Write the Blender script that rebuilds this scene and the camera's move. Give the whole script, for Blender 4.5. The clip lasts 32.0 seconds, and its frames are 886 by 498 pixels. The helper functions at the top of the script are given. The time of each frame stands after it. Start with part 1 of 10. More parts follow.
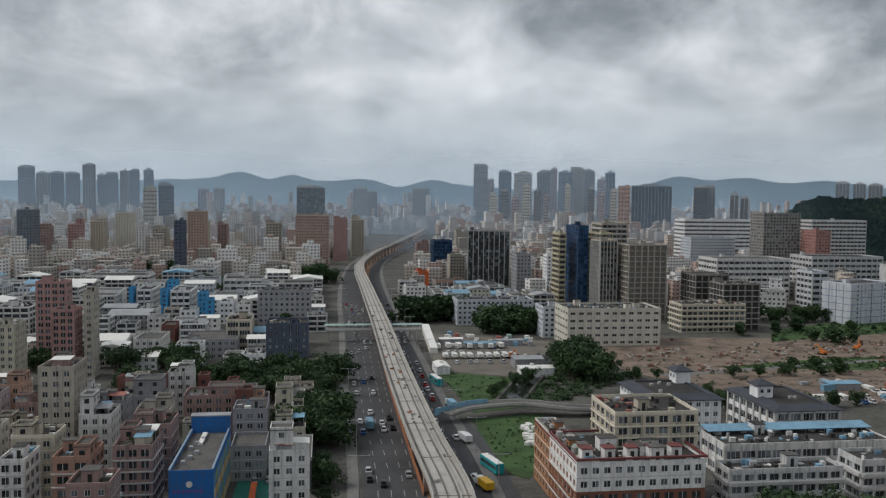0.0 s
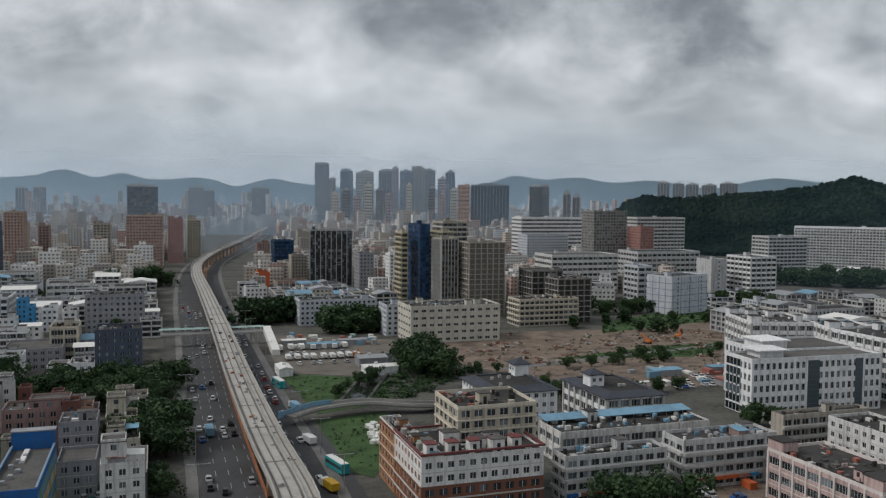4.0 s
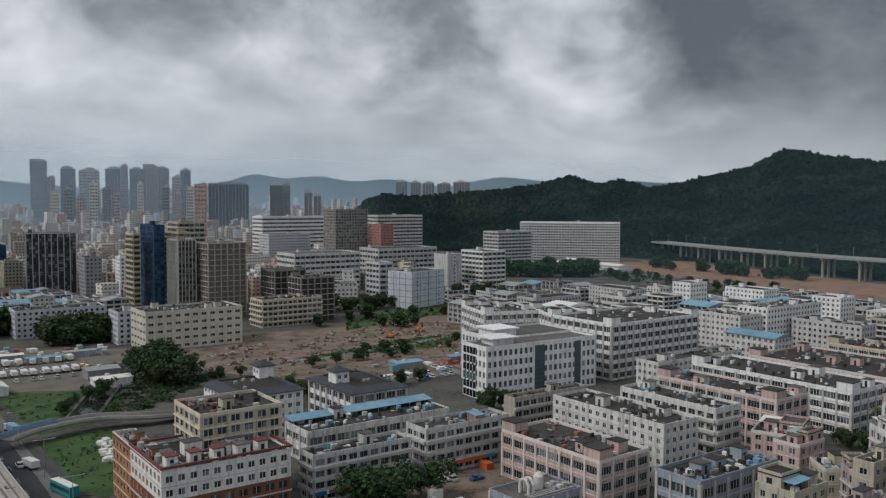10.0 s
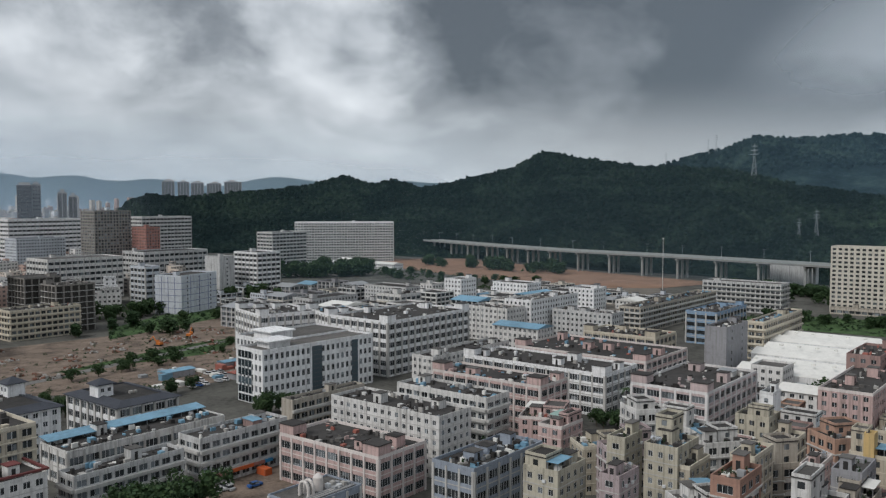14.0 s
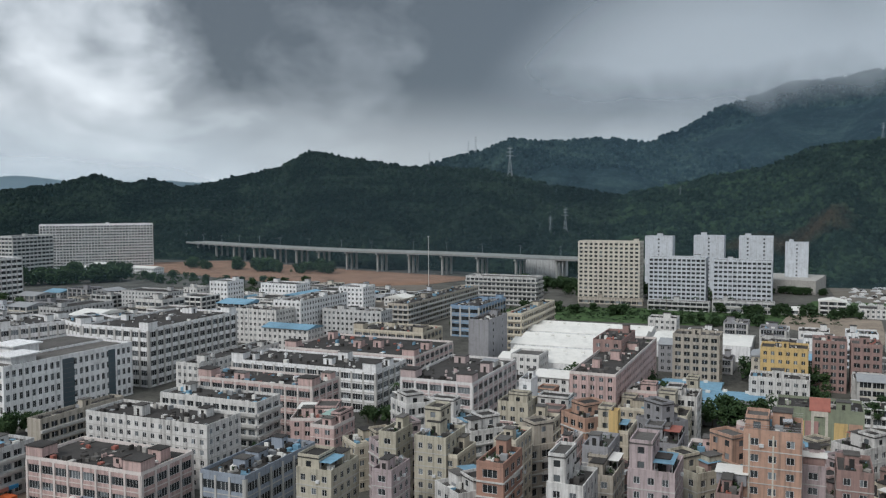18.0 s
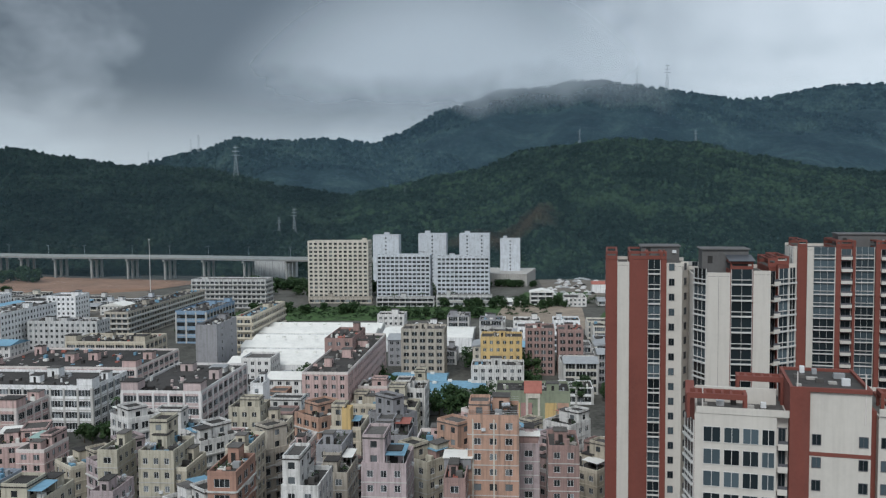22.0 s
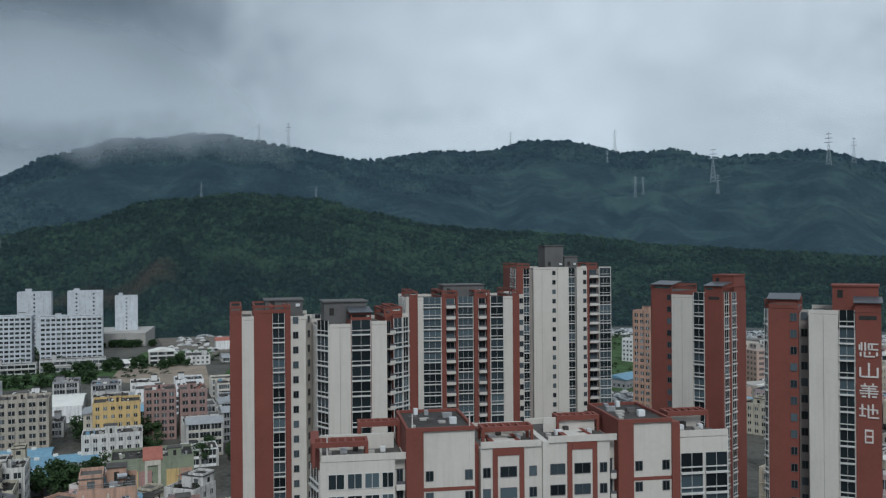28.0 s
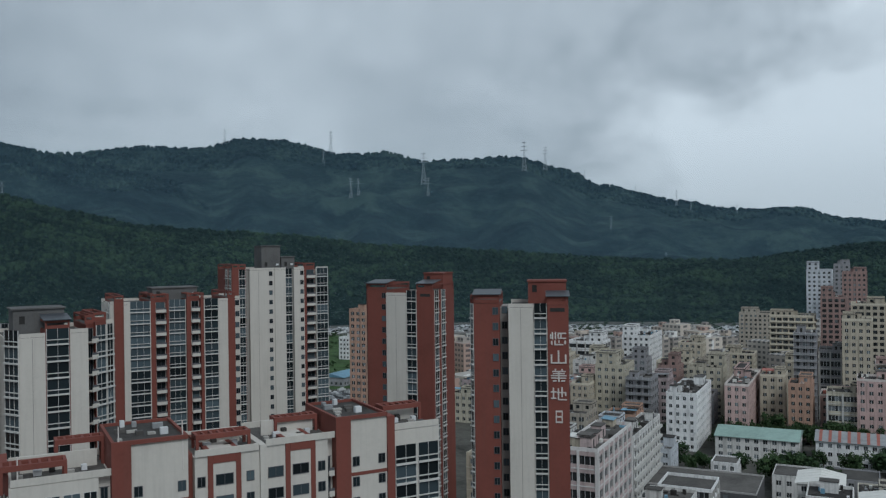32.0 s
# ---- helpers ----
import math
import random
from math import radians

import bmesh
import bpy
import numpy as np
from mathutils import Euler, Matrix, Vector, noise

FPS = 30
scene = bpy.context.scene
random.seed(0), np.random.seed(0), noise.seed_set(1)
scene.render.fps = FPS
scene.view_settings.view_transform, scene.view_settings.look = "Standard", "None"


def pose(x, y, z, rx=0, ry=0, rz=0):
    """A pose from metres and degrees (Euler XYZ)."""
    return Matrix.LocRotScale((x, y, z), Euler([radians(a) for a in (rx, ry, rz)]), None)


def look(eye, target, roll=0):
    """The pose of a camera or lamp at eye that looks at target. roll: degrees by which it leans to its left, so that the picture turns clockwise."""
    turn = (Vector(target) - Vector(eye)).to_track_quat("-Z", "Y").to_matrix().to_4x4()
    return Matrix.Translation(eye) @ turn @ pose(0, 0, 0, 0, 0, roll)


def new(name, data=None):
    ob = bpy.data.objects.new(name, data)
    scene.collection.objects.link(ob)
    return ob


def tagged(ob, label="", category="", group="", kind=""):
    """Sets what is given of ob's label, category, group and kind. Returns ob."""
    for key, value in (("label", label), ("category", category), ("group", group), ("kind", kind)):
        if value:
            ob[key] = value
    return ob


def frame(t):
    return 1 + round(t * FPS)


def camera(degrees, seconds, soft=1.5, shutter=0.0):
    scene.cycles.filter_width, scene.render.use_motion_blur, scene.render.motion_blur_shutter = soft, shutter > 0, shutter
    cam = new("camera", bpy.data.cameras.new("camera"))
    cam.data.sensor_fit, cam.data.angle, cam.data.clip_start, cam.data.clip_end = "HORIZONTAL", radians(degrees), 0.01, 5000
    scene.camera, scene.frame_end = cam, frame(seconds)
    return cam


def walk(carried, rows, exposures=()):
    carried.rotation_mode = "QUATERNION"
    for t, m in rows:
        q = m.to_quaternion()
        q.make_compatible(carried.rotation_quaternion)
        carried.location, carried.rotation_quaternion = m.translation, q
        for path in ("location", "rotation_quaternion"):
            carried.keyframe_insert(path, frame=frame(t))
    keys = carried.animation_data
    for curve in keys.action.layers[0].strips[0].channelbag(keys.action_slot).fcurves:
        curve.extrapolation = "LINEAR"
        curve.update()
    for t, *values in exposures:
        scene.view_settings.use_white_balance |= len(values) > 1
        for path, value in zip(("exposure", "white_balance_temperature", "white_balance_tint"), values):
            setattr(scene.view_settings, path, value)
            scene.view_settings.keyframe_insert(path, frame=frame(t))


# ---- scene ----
# ---- camera ----
EYE = 78.0
cam = camera(55.2, 32.0, soft=1.28)
PATH = [
    (0.0, pose(0, 0, EYE, 86.57, -0.69, -0.00)),
    (0.5, pose(0, 0, EYE, 86.58, -0.69, -1.46)),
    (1.0, pose(0, 0, EYE, 86.60, -0.70, -3.17)),
    (1.5, pose(0, 0, EYE, 86.58, -0.66, -4.64)),
    (2.0, pose(0, 0, EYE, 86.60, -0.61, -6.23)),
    (2.5, pose(0, 0, EYE, 86.60, -0.61, -7.32)),
    (3.0, pose(0, 0, EYE, 86.61, -0.58, -9.00)),
    (3.5, pose(0, 0, EYE, 86.62, -0.59, -9.97)),
    (5.5, pose(0, 0, EYE, 86.62, -0.52, -13.22)),
    (6.0, pose(0, 0, EYE, 86.62, -0.51, -14.52)),
    (6.5, pose(0, 0, EYE, 86.62, -0.48, -15.69)),
    (7.0, pose(0, 0, EYE, 86.63, -0.45, -17.03)),
    (7.5, pose(0, 0, EYE, 86.64, -0.42, -18.53)),
    (8.0, pose(0, 0, EYE, 86.65, -0.40, -20.53)),
    (8.5, pose(0, 0, EYE, 86.65, -0.31, -22.27)),
    (9.0, pose(0, 0, EYE, 86.65, -0.28, -24.24)),
    (9.5, pose(0, 0, EYE, 86.67, -0.22, -25.99)),
    (10.0, pose(0, 0, EYE, 86.66, -0.25, -27.97)),
    (10.5, pose(0, 0, EYE, 86.67, -0.19, -29.72)),
    (11.0, pose(0, 0, EYE, 86.68, -0.18, -31.67)),
    (11.5, pose(0, 0, EYE, 86.67, -0.15, -33.41)),
    (12.0, pose(0, 0, EYE, 86.69, -0.10, -35.38)),
    (12.5, pose(0, 0, EYE, 86.69, -0.07, -37.15)),
    (13.0, pose(0, 0, EYE, 86.69, -0.07, -39.18)),
    (13.5, pose(0, 0, EYE, 86.70, -0.04, -41.04)),
    (14.0, pose(0, 0, EYE, 86.69, -0.02, -43.11)),
    (14.5, pose(0, 0, EYE, 86.68, 0.03, -44.94)),
    (16.5, pose(0, 0, EYE, 86.64, 0.12, -52.68)),
    (17.0, pose(0, 0, EYE, 86.64, 0.17, -54.64)),
    (17.5, pose(0, 0, EYE, 86.64, 0.23, -56.62)),
    (18.0, pose(0, 0, EYE, 86.64, 0.22, -58.69)),
    (18.5, pose(0, 0, EYE, 86.65, 0.27, -60.97)),
    (19.0, pose(0, 0, EYE, 86.66, 0.28, -63.32)),
    (19.5, pose(0, 0, EYE, 86.66, 0.32, -65.67)),
    (20.0, pose(0, 0, EYE, 86.65, 0.33, -67.96)),
    (20.5, pose(0, 0, EYE, 86.62, 0.42, -70.20)),
    (21.0, pose(0, 0, EYE, 86.60, 0.43, -72.41)),
    (21.5, pose(0, 0, EYE, 86.58, 0.47, -74.59)),
    (22.0, pose(0, 0, EYE, 86.55, 0.45, -76.87)),
    (22.5, pose(0, 0, EYE, 86.54, 0.50, -79.02)),
    (23.0, pose(0, 0, EYE, 86.53, 0.44, -81.04)),
    (23.5, pose(0, 0, EYE, 86.52, 0.47, -83.08)),
    (24.0, pose(0, 0, EYE, 86.50, 0.43, -85.13)),
    (24.5, pose(0, 0, EYE, 86.49, 0.44, -87.11)),
    (25.0, pose(0, 0, EYE, 86.46, 0.41, -89.12)),
    (25.5, pose(0, 0, EYE, 85.59, 0.50, -91.18)),
    (27.5, pose(0, 0, EYE, 90.04, 0.37, -99.66)),
    (28.0, pose(0, 0, EYE, 90.04, 0.41, -101.89)),
    (28.5, pose(0, 0, EYE, 90.02, 0.47, -104.11)),
    (29.0, pose(0, 0, EYE, 90.02, 0.52, -106.58)),
    (29.5, pose(0, 0, EYE, 90.01, 0.58, -108.79)),
    (30.0, pose(0, 0, EYE, 89.99, 0.52, -111.43)),
    (30.5, pose(0, 0, EYE, 89.96, 0.65, -113.86)),
    (31.0, pose(0, 0, EYE, 89.91, 0.69, -116.40)),
    (31.5, pose(0, 0, EYE, 89.87, 0.74, -118.55)),
    (32.0, pose(0, 0, EYE, 89.86, 0.74, -120.85)),
]
walk(cam, PATH, ((0, 0.08, 6400, 10), (6, -0.08, 6400, 10), (9, -0.06, 6400, 10), (11, 0.0, 6380, 10), (13, 0.08, 6350, 10), (20, 0.3, 6120, 8), (25, 0.34, 5900, 6), (28, 0.05, 5850, 5), (32, -0.28, 5780, 4)))

# ---- world, sun ----


def node(tree, kind, **values):
    n = tree.nodes.new(kind)
    for k, v in values.items():
        if k in n.inputs:
            n.inputs[k].default_value = v
    return n


def math_node(tree, op, a, b=None, clamp=False):
    n = tree.nodes.new("ShaderNodeMath")
    n.operation, n.use_clamp = op, clamp
    for i, v in enumerate((a, b)):
        if v is None:
            continue
        if isinstance(v, (int, float)):
            n.inputs[i].default_value = v
        else:
            tree.links.new(v, n.inputs[i])
    return n.outputs[0]


def blend(tree, fac, a, b, kind="MIX"):
    n = tree.nodes.new("ShaderNodeMix")
    n.data_type, n.blend_type = "RGBA", kind
    for sock, v in ((n.inputs[0], fac), (n.inputs[6], a), (n.inputs[7], b)):
        if isinstance(v, (int, float)):
            sock.default_value = v
        elif isinstance(v, tuple):
            sock.default_value = (*v, 1)
        else:
            tree.links.new(v, sock)
    return n.outputs[2]


def ramp(tree, value, *stops):
    n = tree.nodes.new("ShaderNodeValToRGB")
    tree.links.new(value, n.inputs[0])
    e = n.color_ramp.elements
    while len(e) < len(stops):
        e.new(0.5)
    for el, (p, c) in zip(e, stops):
        el.position = p
        el.color = (*c, 1) if isinstance(c, tuple) else (c, c, c, 1)
    return n.outputs[0]


def aim(bearing, rise):
    b, r = radians(bearing), radians(rise)
    return (-math.sin(b) * math.cos(r), math.cos(b) * math.cos(r), math.sin(r))


world = bpy.data.worlds.new("overcast_sky")
scene.world = world
world.use_nodes = True
wt = world.node_tree
wt.nodes.clear()
sky = wt.nodes.new("ShaderNodeTexSky")
sky.sky_type, sky.sun_disc = "NISHITA", False
sky.sun_elevation, sky.sun_rotation = radians(46), radians(274)
dirn = wt.nodes.new("ShaderNodeTexCoord").outputs["Generated"]
sep = wt.nodes.new("ShaderNodeSeparateXYZ")
wt.links.new(dirn, sep.inputs[0])
# a level cloud deck seen in perspective: flattened, and closer packed towards the horizon
squash = wt.nodes.new("ShaderNodeCombineXYZ")
for axis in (0, 1):
    wt.links.new(math_node(wt, "ADD", sep.outputs[axis], 2.37 + 1.31 * axis), squash.inputs[axis])
wt.links.new(math_node(wt, "MULTIPLY", math_node(wt, "LOGARITHM", math_node(wt, "ADD", math_node(wt, "MAXIMUM", sep.outputs[2], 0.0), 0.07), math.e), 0.36), squash.inputs[2])


def cloud_noise(scale, detail, seed, rough=0.55, warp=0.3):
    n = node(wt, "ShaderNodeTexNoise", Scale=scale, Detail=detail, Roughness=rough, Distortion=warp)
    n.noise_dimensions = "4D"
    n.inputs["W"].default_value = seed
    wt.links.new(squash.outputs[0], n.inputs["Vector"])
    return n


# ragged edges: the banks are looked up along a direction that wanders
wander = wt.nodes.new("ShaderNodeVectorMath")
wander.operation = "MULTIPLY_ADD"
wt.links.new(cloud_noise(4.5, 8, 1.3, 0.55, 0.0).outputs["Color"], wander.inputs[0])
wander.inputs[1].default_value = (0.34, 0.34, 0.22)
less = wt.nodes.new("ShaderNodeVectorMath")
less.operation = "ADD"
less.inputs[1].default_value = (-0.17, -0.17, -0.11)
wt.links.new(dirn, less.inputs[0])
wt.links.new(less.outputs[0], wander.inputs[2])
unit = wt.nodes.new("ShaderNodeVectorMath")
unit.operation = "NORMALIZE"
wt.links.new(wander.outputs[0], unit.inputs[0])


def cloud_bank(bearing, rise, width, soft=0.9):
    """A broad mass of cloud round a bearing and rise; returns 1 inside, 0 outside."""
    dot = wt.nodes.new("ShaderNodeVectorMath")
    dot.operation = "DOT_PRODUCT"
    wt.links.new(unit.outputs[0], dot.inputs[0])
    dot.inputs[1].default_value = aim(bearing, rise)
    m = wt.nodes.new("ShaderNodeMapRange")
    m.interpolation_type = "SMOOTHSTEP"
    m.inputs["From Min"].default_value = math.cos(radians(width))
    m.inputs["From Max"].default_value = math.cos(radians(width * (1 - soft)))
    wt.links.new(dot.outputs["Value"], m.inputs["Value"])
    return m.outputs[0]


big = cloud_noise(2.6, 9, 3.1, 0.5, 0.5).outputs[0]
fine = cloud_noise(6.5, 9, 7.7, 0.55, 0.6).outputs[0]
puffs = cloud_noise(15.0, 8, 2.2, 0.6, 0.3).outputs[0]
cover = math_node(wt, "ADD", math_node(wt, "MULTIPLY", math_node(wt, "SUBTRACT", big, 0.5), 0.5), math_node(wt, "MULTIPLY", math_node(wt, "SUBTRACT", fine, 0.5), 0.6))
cover = math_node(wt, "ADD", cover, math_node(wt, "MULTIPLY", math_node(wt, "SUBTRACT", puffs, 0.5), 0.3))
# a smoother deck over the mountains
calm = math_node(wt, "SUBTRACT", 1.0, math_node(wt, "MULTIPLY", cloud_bank(-98, 9, 46, 0.6), 0.6))
cover = math_node(wt, "ADD", math_node(wt, "MULTIPLY", cover, calm), 0.52)
for bearing, rise, width, weight in ((-54, 14, 20, -0.24), (-70, 11, 19, -0.26), (-47, 20, 12, -0.16), (-30, 11, 9, -0.1), (-24, 16, 9, -0.05), (6, 11, 20, -0.03), (-10, 17, 9, -0.08), (-83, 9, 16, -0.09), (-35, 13, 4.5, 0.1), (-38.5, 9, 5.5, 0.13), (-42.5, 6, 5.5, 0.12), (-34, 5, 7, 0.08), (-14, 12, 5, 0.05), (-27, 4, 9, 0.06), (12, 19, 9, 0.1), (-150, 8, 12, 0.13), (-142, 5, 7, 0.18), (-137, 4, 6, 0.14), (-147, 5, 6, 0.14), (-140, 15, 20, 0.08), (-100, 17, 24, 0.06), (-116, 14, 20, 0.05), (-118, 17, 17, 0.02), (8, 5, 18, 0.06), (-8, 6, 12, 0.08)):
    cover = math_node(wt, "ADD", cover, math_node(wt, "MULTIPLY", cloud_bank(bearing, rise, width), weight))
shade = ramp(wt, cover, (0.22, (0.085, 0.096, 0.108)), (0.42, (0.20, 0.218, 0.235)), (0.56, (0.37, 0.392, 0.412)), (0.8, (0.68, 0.70, 0.715)))
# paler, even cloud low over the horizon
low_map = wt.nodes.new("ShaderNodeMapRange")
low_map.interpolation_type = "SMOOTHSTEP"
low_map.inputs["From Min"].default_value, low_map.inputs["From Max"].default_value = 0.14, 0.03
wt.links.new(sep.outputs[2], low_map.inputs["Value"])
low = low_map.outputs[0]
shade = blend(wt, math_node(wt, "MULTIPLY", low, 0.62), shade, (0.47, 0.495, 0.515))
bg = wt.nodes.new("ShaderNodeBackground")
clear = wt.nodes.new("ShaderNodeVectorMath")
clear.operation = "SCALE"
wt.links.new(sky.outputs[0], clear.inputs[0])
clear.inputs["Scale"].default_value = 0.05
wt.links.new(blend(wt, 0.93, clear.outputs[0], shade), bg.inputs["Color"])
bg.inputs["Strength"].default_value = 1.3
wt.links.new(bg.outputs[0], wt.nodes.new("ShaderNodeOutputWorld").inputs[0])

sun = bpy.data.lights.new("sun", "SUN")
sun.energy, sun.angle, sun.color = 1.7, radians(25), (1.0, 0.955, 0.9)
sun_ob = new("sun", sun)
sun_ob.matrix_world = look((0, 0, 300), tuple(300 * (a == 2) - 100 * v for a, v in enumerate(aim(86, 46))))

# ---- materials ----
MATS = {}


def material(name, rgb, rough=0.85, metal=0.0, vary=0.12, grain=2.0, stain=0.0, streak=0.0, bump=0.0, spec=0.3, rnd=0.0, space="Object"):
    """A procedural surface: two scales of mottling, optional rain streaks, relief and object-to-object change."""
    if name in MATS:
        return MATS[name]
    m = bpy.data.materials.new(name)
    m.use_nodes = True
    t = m.node_tree
    b = t.nodes["Principled BSDF"]
    b.inputs["Roughness"].default_value = rough
    b.inputs["Metallic"].default_value = metal
    b.inputs["Specular IOR Level"].default_value = spec
    co = t.nodes.new("ShaderNodeTexCoord").outputs[space] if space != "World" else t.nodes.new("ShaderNodeNewGeometry").outputs["Position"]
    n1 = node(t, "ShaderNodeTexNoise", Scale=0.09 * grain, Detail=5.0, Roughness=0.6)
    n2 = node(t, "ShaderNodeTexNoise", Scale=0.9 * grain, Detail=4.0, Roughness=0.65)
    for n in (n1, n2):
        t.links.new(co, n.inputs["Vector"])
    lo = tuple(c * (1 - vary * 1.6) for c in rgb)
    hi = tuple(min(1, c * (1 + vary)) for c in rgb)
    f = math_node(t, "ADD", math_node(t, "MULTIPLY", n1.outputs[0], 0.6), math_node(t, "MULTIPLY", n2.outputs[0], 0.4))
    col = ramp(t, f, (0.32, lo), (0.5, rgb), (0.68, hi))
    if stain:
        s = node(t, "ShaderNodeTexNoise", Scale=0.22 * grain, Detail=6.0, Roughness=0.7, Distortion=0.6)
        t.links.new(co, s.inputs["Vector"])
        col = blend(t, ramp(t, s.outputs[0], (0.5, 0.0), (0.72, stain)), col, (0.07, 0.065, 0.06))
    if streak:
        mp = node(t, "ShaderNodeMapping", Scale=(1.3, 1.3, 0.07))
        t.links.new(co, mp.inputs["Vector"])
        s = node(t, "ShaderNodeTexNoise", Scale=1.0, Detail=4.0, Roughness=0.6)
        t.links.new(mp.outputs[0], s.inputs["Vector"])
        col = blend(t, ramp(t, s.outputs[0], (0.48, 0.0), (0.75, streak)), col, (0.09, 0.085, 0.075))
    if rnd:
        info = t.nodes.new("ShaderNodeObjectInfo").outputs["Random"]
        hsv = t.nodes.new("ShaderNodeHueSaturation")
        t.links.new(col, hsv.inputs["Color"])
        t.links.new(math_node(t, "ADD", math_node(t, "MULTIPLY", info, rnd), 1 - rnd / 2), hsv.inputs["Value"])
        col = hsv.outputs[0]
    t.links.new(col, b.inputs["Base Color"])
    if bump:
        bp = node(t, "ShaderNodeBump", Strength=bump, Distance=0.3)
        t.links.new(n2.outputs[0], bp.inputs["Height"])
        t.links.new(bp.outputs[0], b.inputs["Normal"])
    MATS[name] = m
    return m


def wall(name, rgb, streak=0.35, stain=0.28):
    return material("wall_" + name.lower(), rgb, 0.88, vary=0.1, grain=1.6, streak=streak, stain=stain, bump=0.08, rnd=0.12)


WALL = {
    "BLUE": (0.02, 0.13, 0.38), "SKY_BLUE": (0.05, 0.27, 0.52), "ROSE": (0.42, 0.25, 0.235), "RUST": (0.17, 0.07, 0.055), "CREAM_GREY": (0.44, 0.40, 0.34), "PINK_BROWN": (0.33, 0.225, 0.205), "YELLOWISH": (0.50, 0.465, 0.375),
    "WHITE_OLD": (0.66, 0.65, 0.63), "ORANGE_BROWN": (0.36, 0.215, 0.165), "CREAM": (0.5, 0.45, 0.36), "GREY": (0.30, 0.30, 0.315),
    "DARK": (0.10, 0.10, 0.105), "WHITE_BLUE": (0.72, 0.74, 0.76), "WHITE": (0.80, 0.80, 0.80), "DARK_BLUE": (0.085, 0.105, 0.15),
    "BRICK": (0.40, 0.28, 0.235), "HOTEL": (0.36, 0.18, 0.09), "GREY_WHITE": (0.54, 0.54, 0.535), "PINK": (0.55, 0.40, 0.375),
    "WHITE_BLUISH": (0.56, 0.59, 0.63), "CONCRETE": (0.26, 0.245, 0.225), "GOLD": (0.42, 0.375, 0.27), "BLUE_GLASS": (0.02, 0.055, 0.12),
    "ORANGE": (0.60, 0.13, 0.04), "RED": (0.36, 0.18, 0.15), "PINK_WHITE": (0.54, 0.44, 0.43), "BLUE_PALE": (0.24, 0.34, 0.46),
    "YELLOW": (0.58, 0.42, 0.19), "CREAM_WHITE": (0.60, 0.565, 0.49), "GREEN_PALE": (0.26, 0.29, 0.21), "ORANGE_TILE": (0.47, 0.3, 0.225),
    "BROWN": (0.20, 0.085, 0.055), "WHITE_CLEAN": (0.74, 0.73, 0.71), "GREY_PINK": (0.44, 0.365, 0.37), "BLUE_GREY": (0.30, 0.34, 0.40), "TOWER_GREY": (0.25, 0.25, 0.255), "TOWER_BLUE": (0.16, 0.19, 0.225),
}
# second colour: pilasters, sills and roof edges
TRIM = {"PINK": (0.66, 0.60, 0.57), "PINK_WHITE": (0.68, 0.66, 0.65), "WHITE_BLUE": (0.06, 0.24, 0.48), "HOTEL": (0.62, 0.59, 0.54), "GOLD": (0.50, 0.45, 0.32),
        "CREAM": (0.60, 0.55, 0.45), "DARK": (0.42, 0.41, 0.40), "BRICK": (0.48, 0.40, 0.33), "TOWER_GREY": (0.36, 0.36, 0.36), "TOWER_BLUE": (0.26, 0.29, 0.32)}
FRAME = material("window_frame_white", (0.62, 0.63, 0.64), 0.5, vary=0.05, rnd=0.2)
DARKFRAME = material("window_frame_dark", (0.10, 0.10, 0.11), 0.5, vary=0.05)
ROOF = material("roof_screed", (0.098, 0.093, 0.088), 0.95, vary=0.35, grain=1.5, stain=0.6, bump=0.2, rnd=0.45)
ROOF_DARK = material("roof_bitumen", (0.045, 0.042, 0.04), 0.9, vary=0.4, grain=1.2, stain=0.4, bump=0.2, rnd=0.3)
TILE_ROOF = material("roof_tile_dark", (0.05, 0.055, 0.068), 0.7, vary=0.2, grain=3, bump=0.3)
BLUE_TIN = material("blue_sheet_metal", (0.19, 0.35, 0.47), 0.55, 0.1, vary=0.2, grain=0.8, stain=0.35, rnd=0.2)
GREEN_TIN = material("green_sheet_metal", (0.30, 0.42, 0.38), 0.6, 0.1, vary=0.15, grain=0.8, stain=0.3)
RED_TIN = material("red_sheet_metal", (0.36, 0.13, 0.10), 0.6, 0.1, vary=0.2, grain=0.8, stain=0.3)
WHITE_TIN = material("white_sheet_metal", (0.74, 0.73, 0.69), 0.5, 0.0, vary=0.08, grain=0.5, stain=0.2, streak=0.1)
GREY_TIN = material("grey_sheet_metal", (0.33, 0.34, 0.35), 0.55, 0.2, vary=0.2, grain=0.8, stain=0.3)
RED_TRIM = material("red_brown_coping", (0.15, 0.05, 0.048), 0.8, vary=0.15)
STEEL = material("galvanised_steel", (0.45, 0.46, 0.47), 0.4, 0.7, vary=0.1)
TANK = material("stainless_tank", (0.62, 0.63, 0.64), 0.25, 0.8, vary=0.05)
BRICKRED = material("tower_red_tile", (0.185, 0.060, 0.046), 0.8, vary=0.1, grain=2, streak=0.12, bump=0.05)
TOWERWHITE = material("tower_white_tile", (0.56, 0.53, 0.485), 0.8, vary=0.05, grain=2, streak=0.12, bump=0.05)
# darkened copy of tower_white_tile: recess shade put into colour, and wall joints
TOWER_SHADE_JOINT = material("tower_grey_tile", (0.30, 0.285, 0.265), 0.85, vary=0.08, grain=2, streak=0.15)
SIGN_WHITE = material("sign_white", (0.62, 0.58, 0.55), 0.6, vary=0.05)
CONCRETE = material("bare_concrete", (0.40, 0.385, 0.36), 0.9, vary=0.18, grain=1.5, stain=0.25, streak=0.25, bump=0.1)
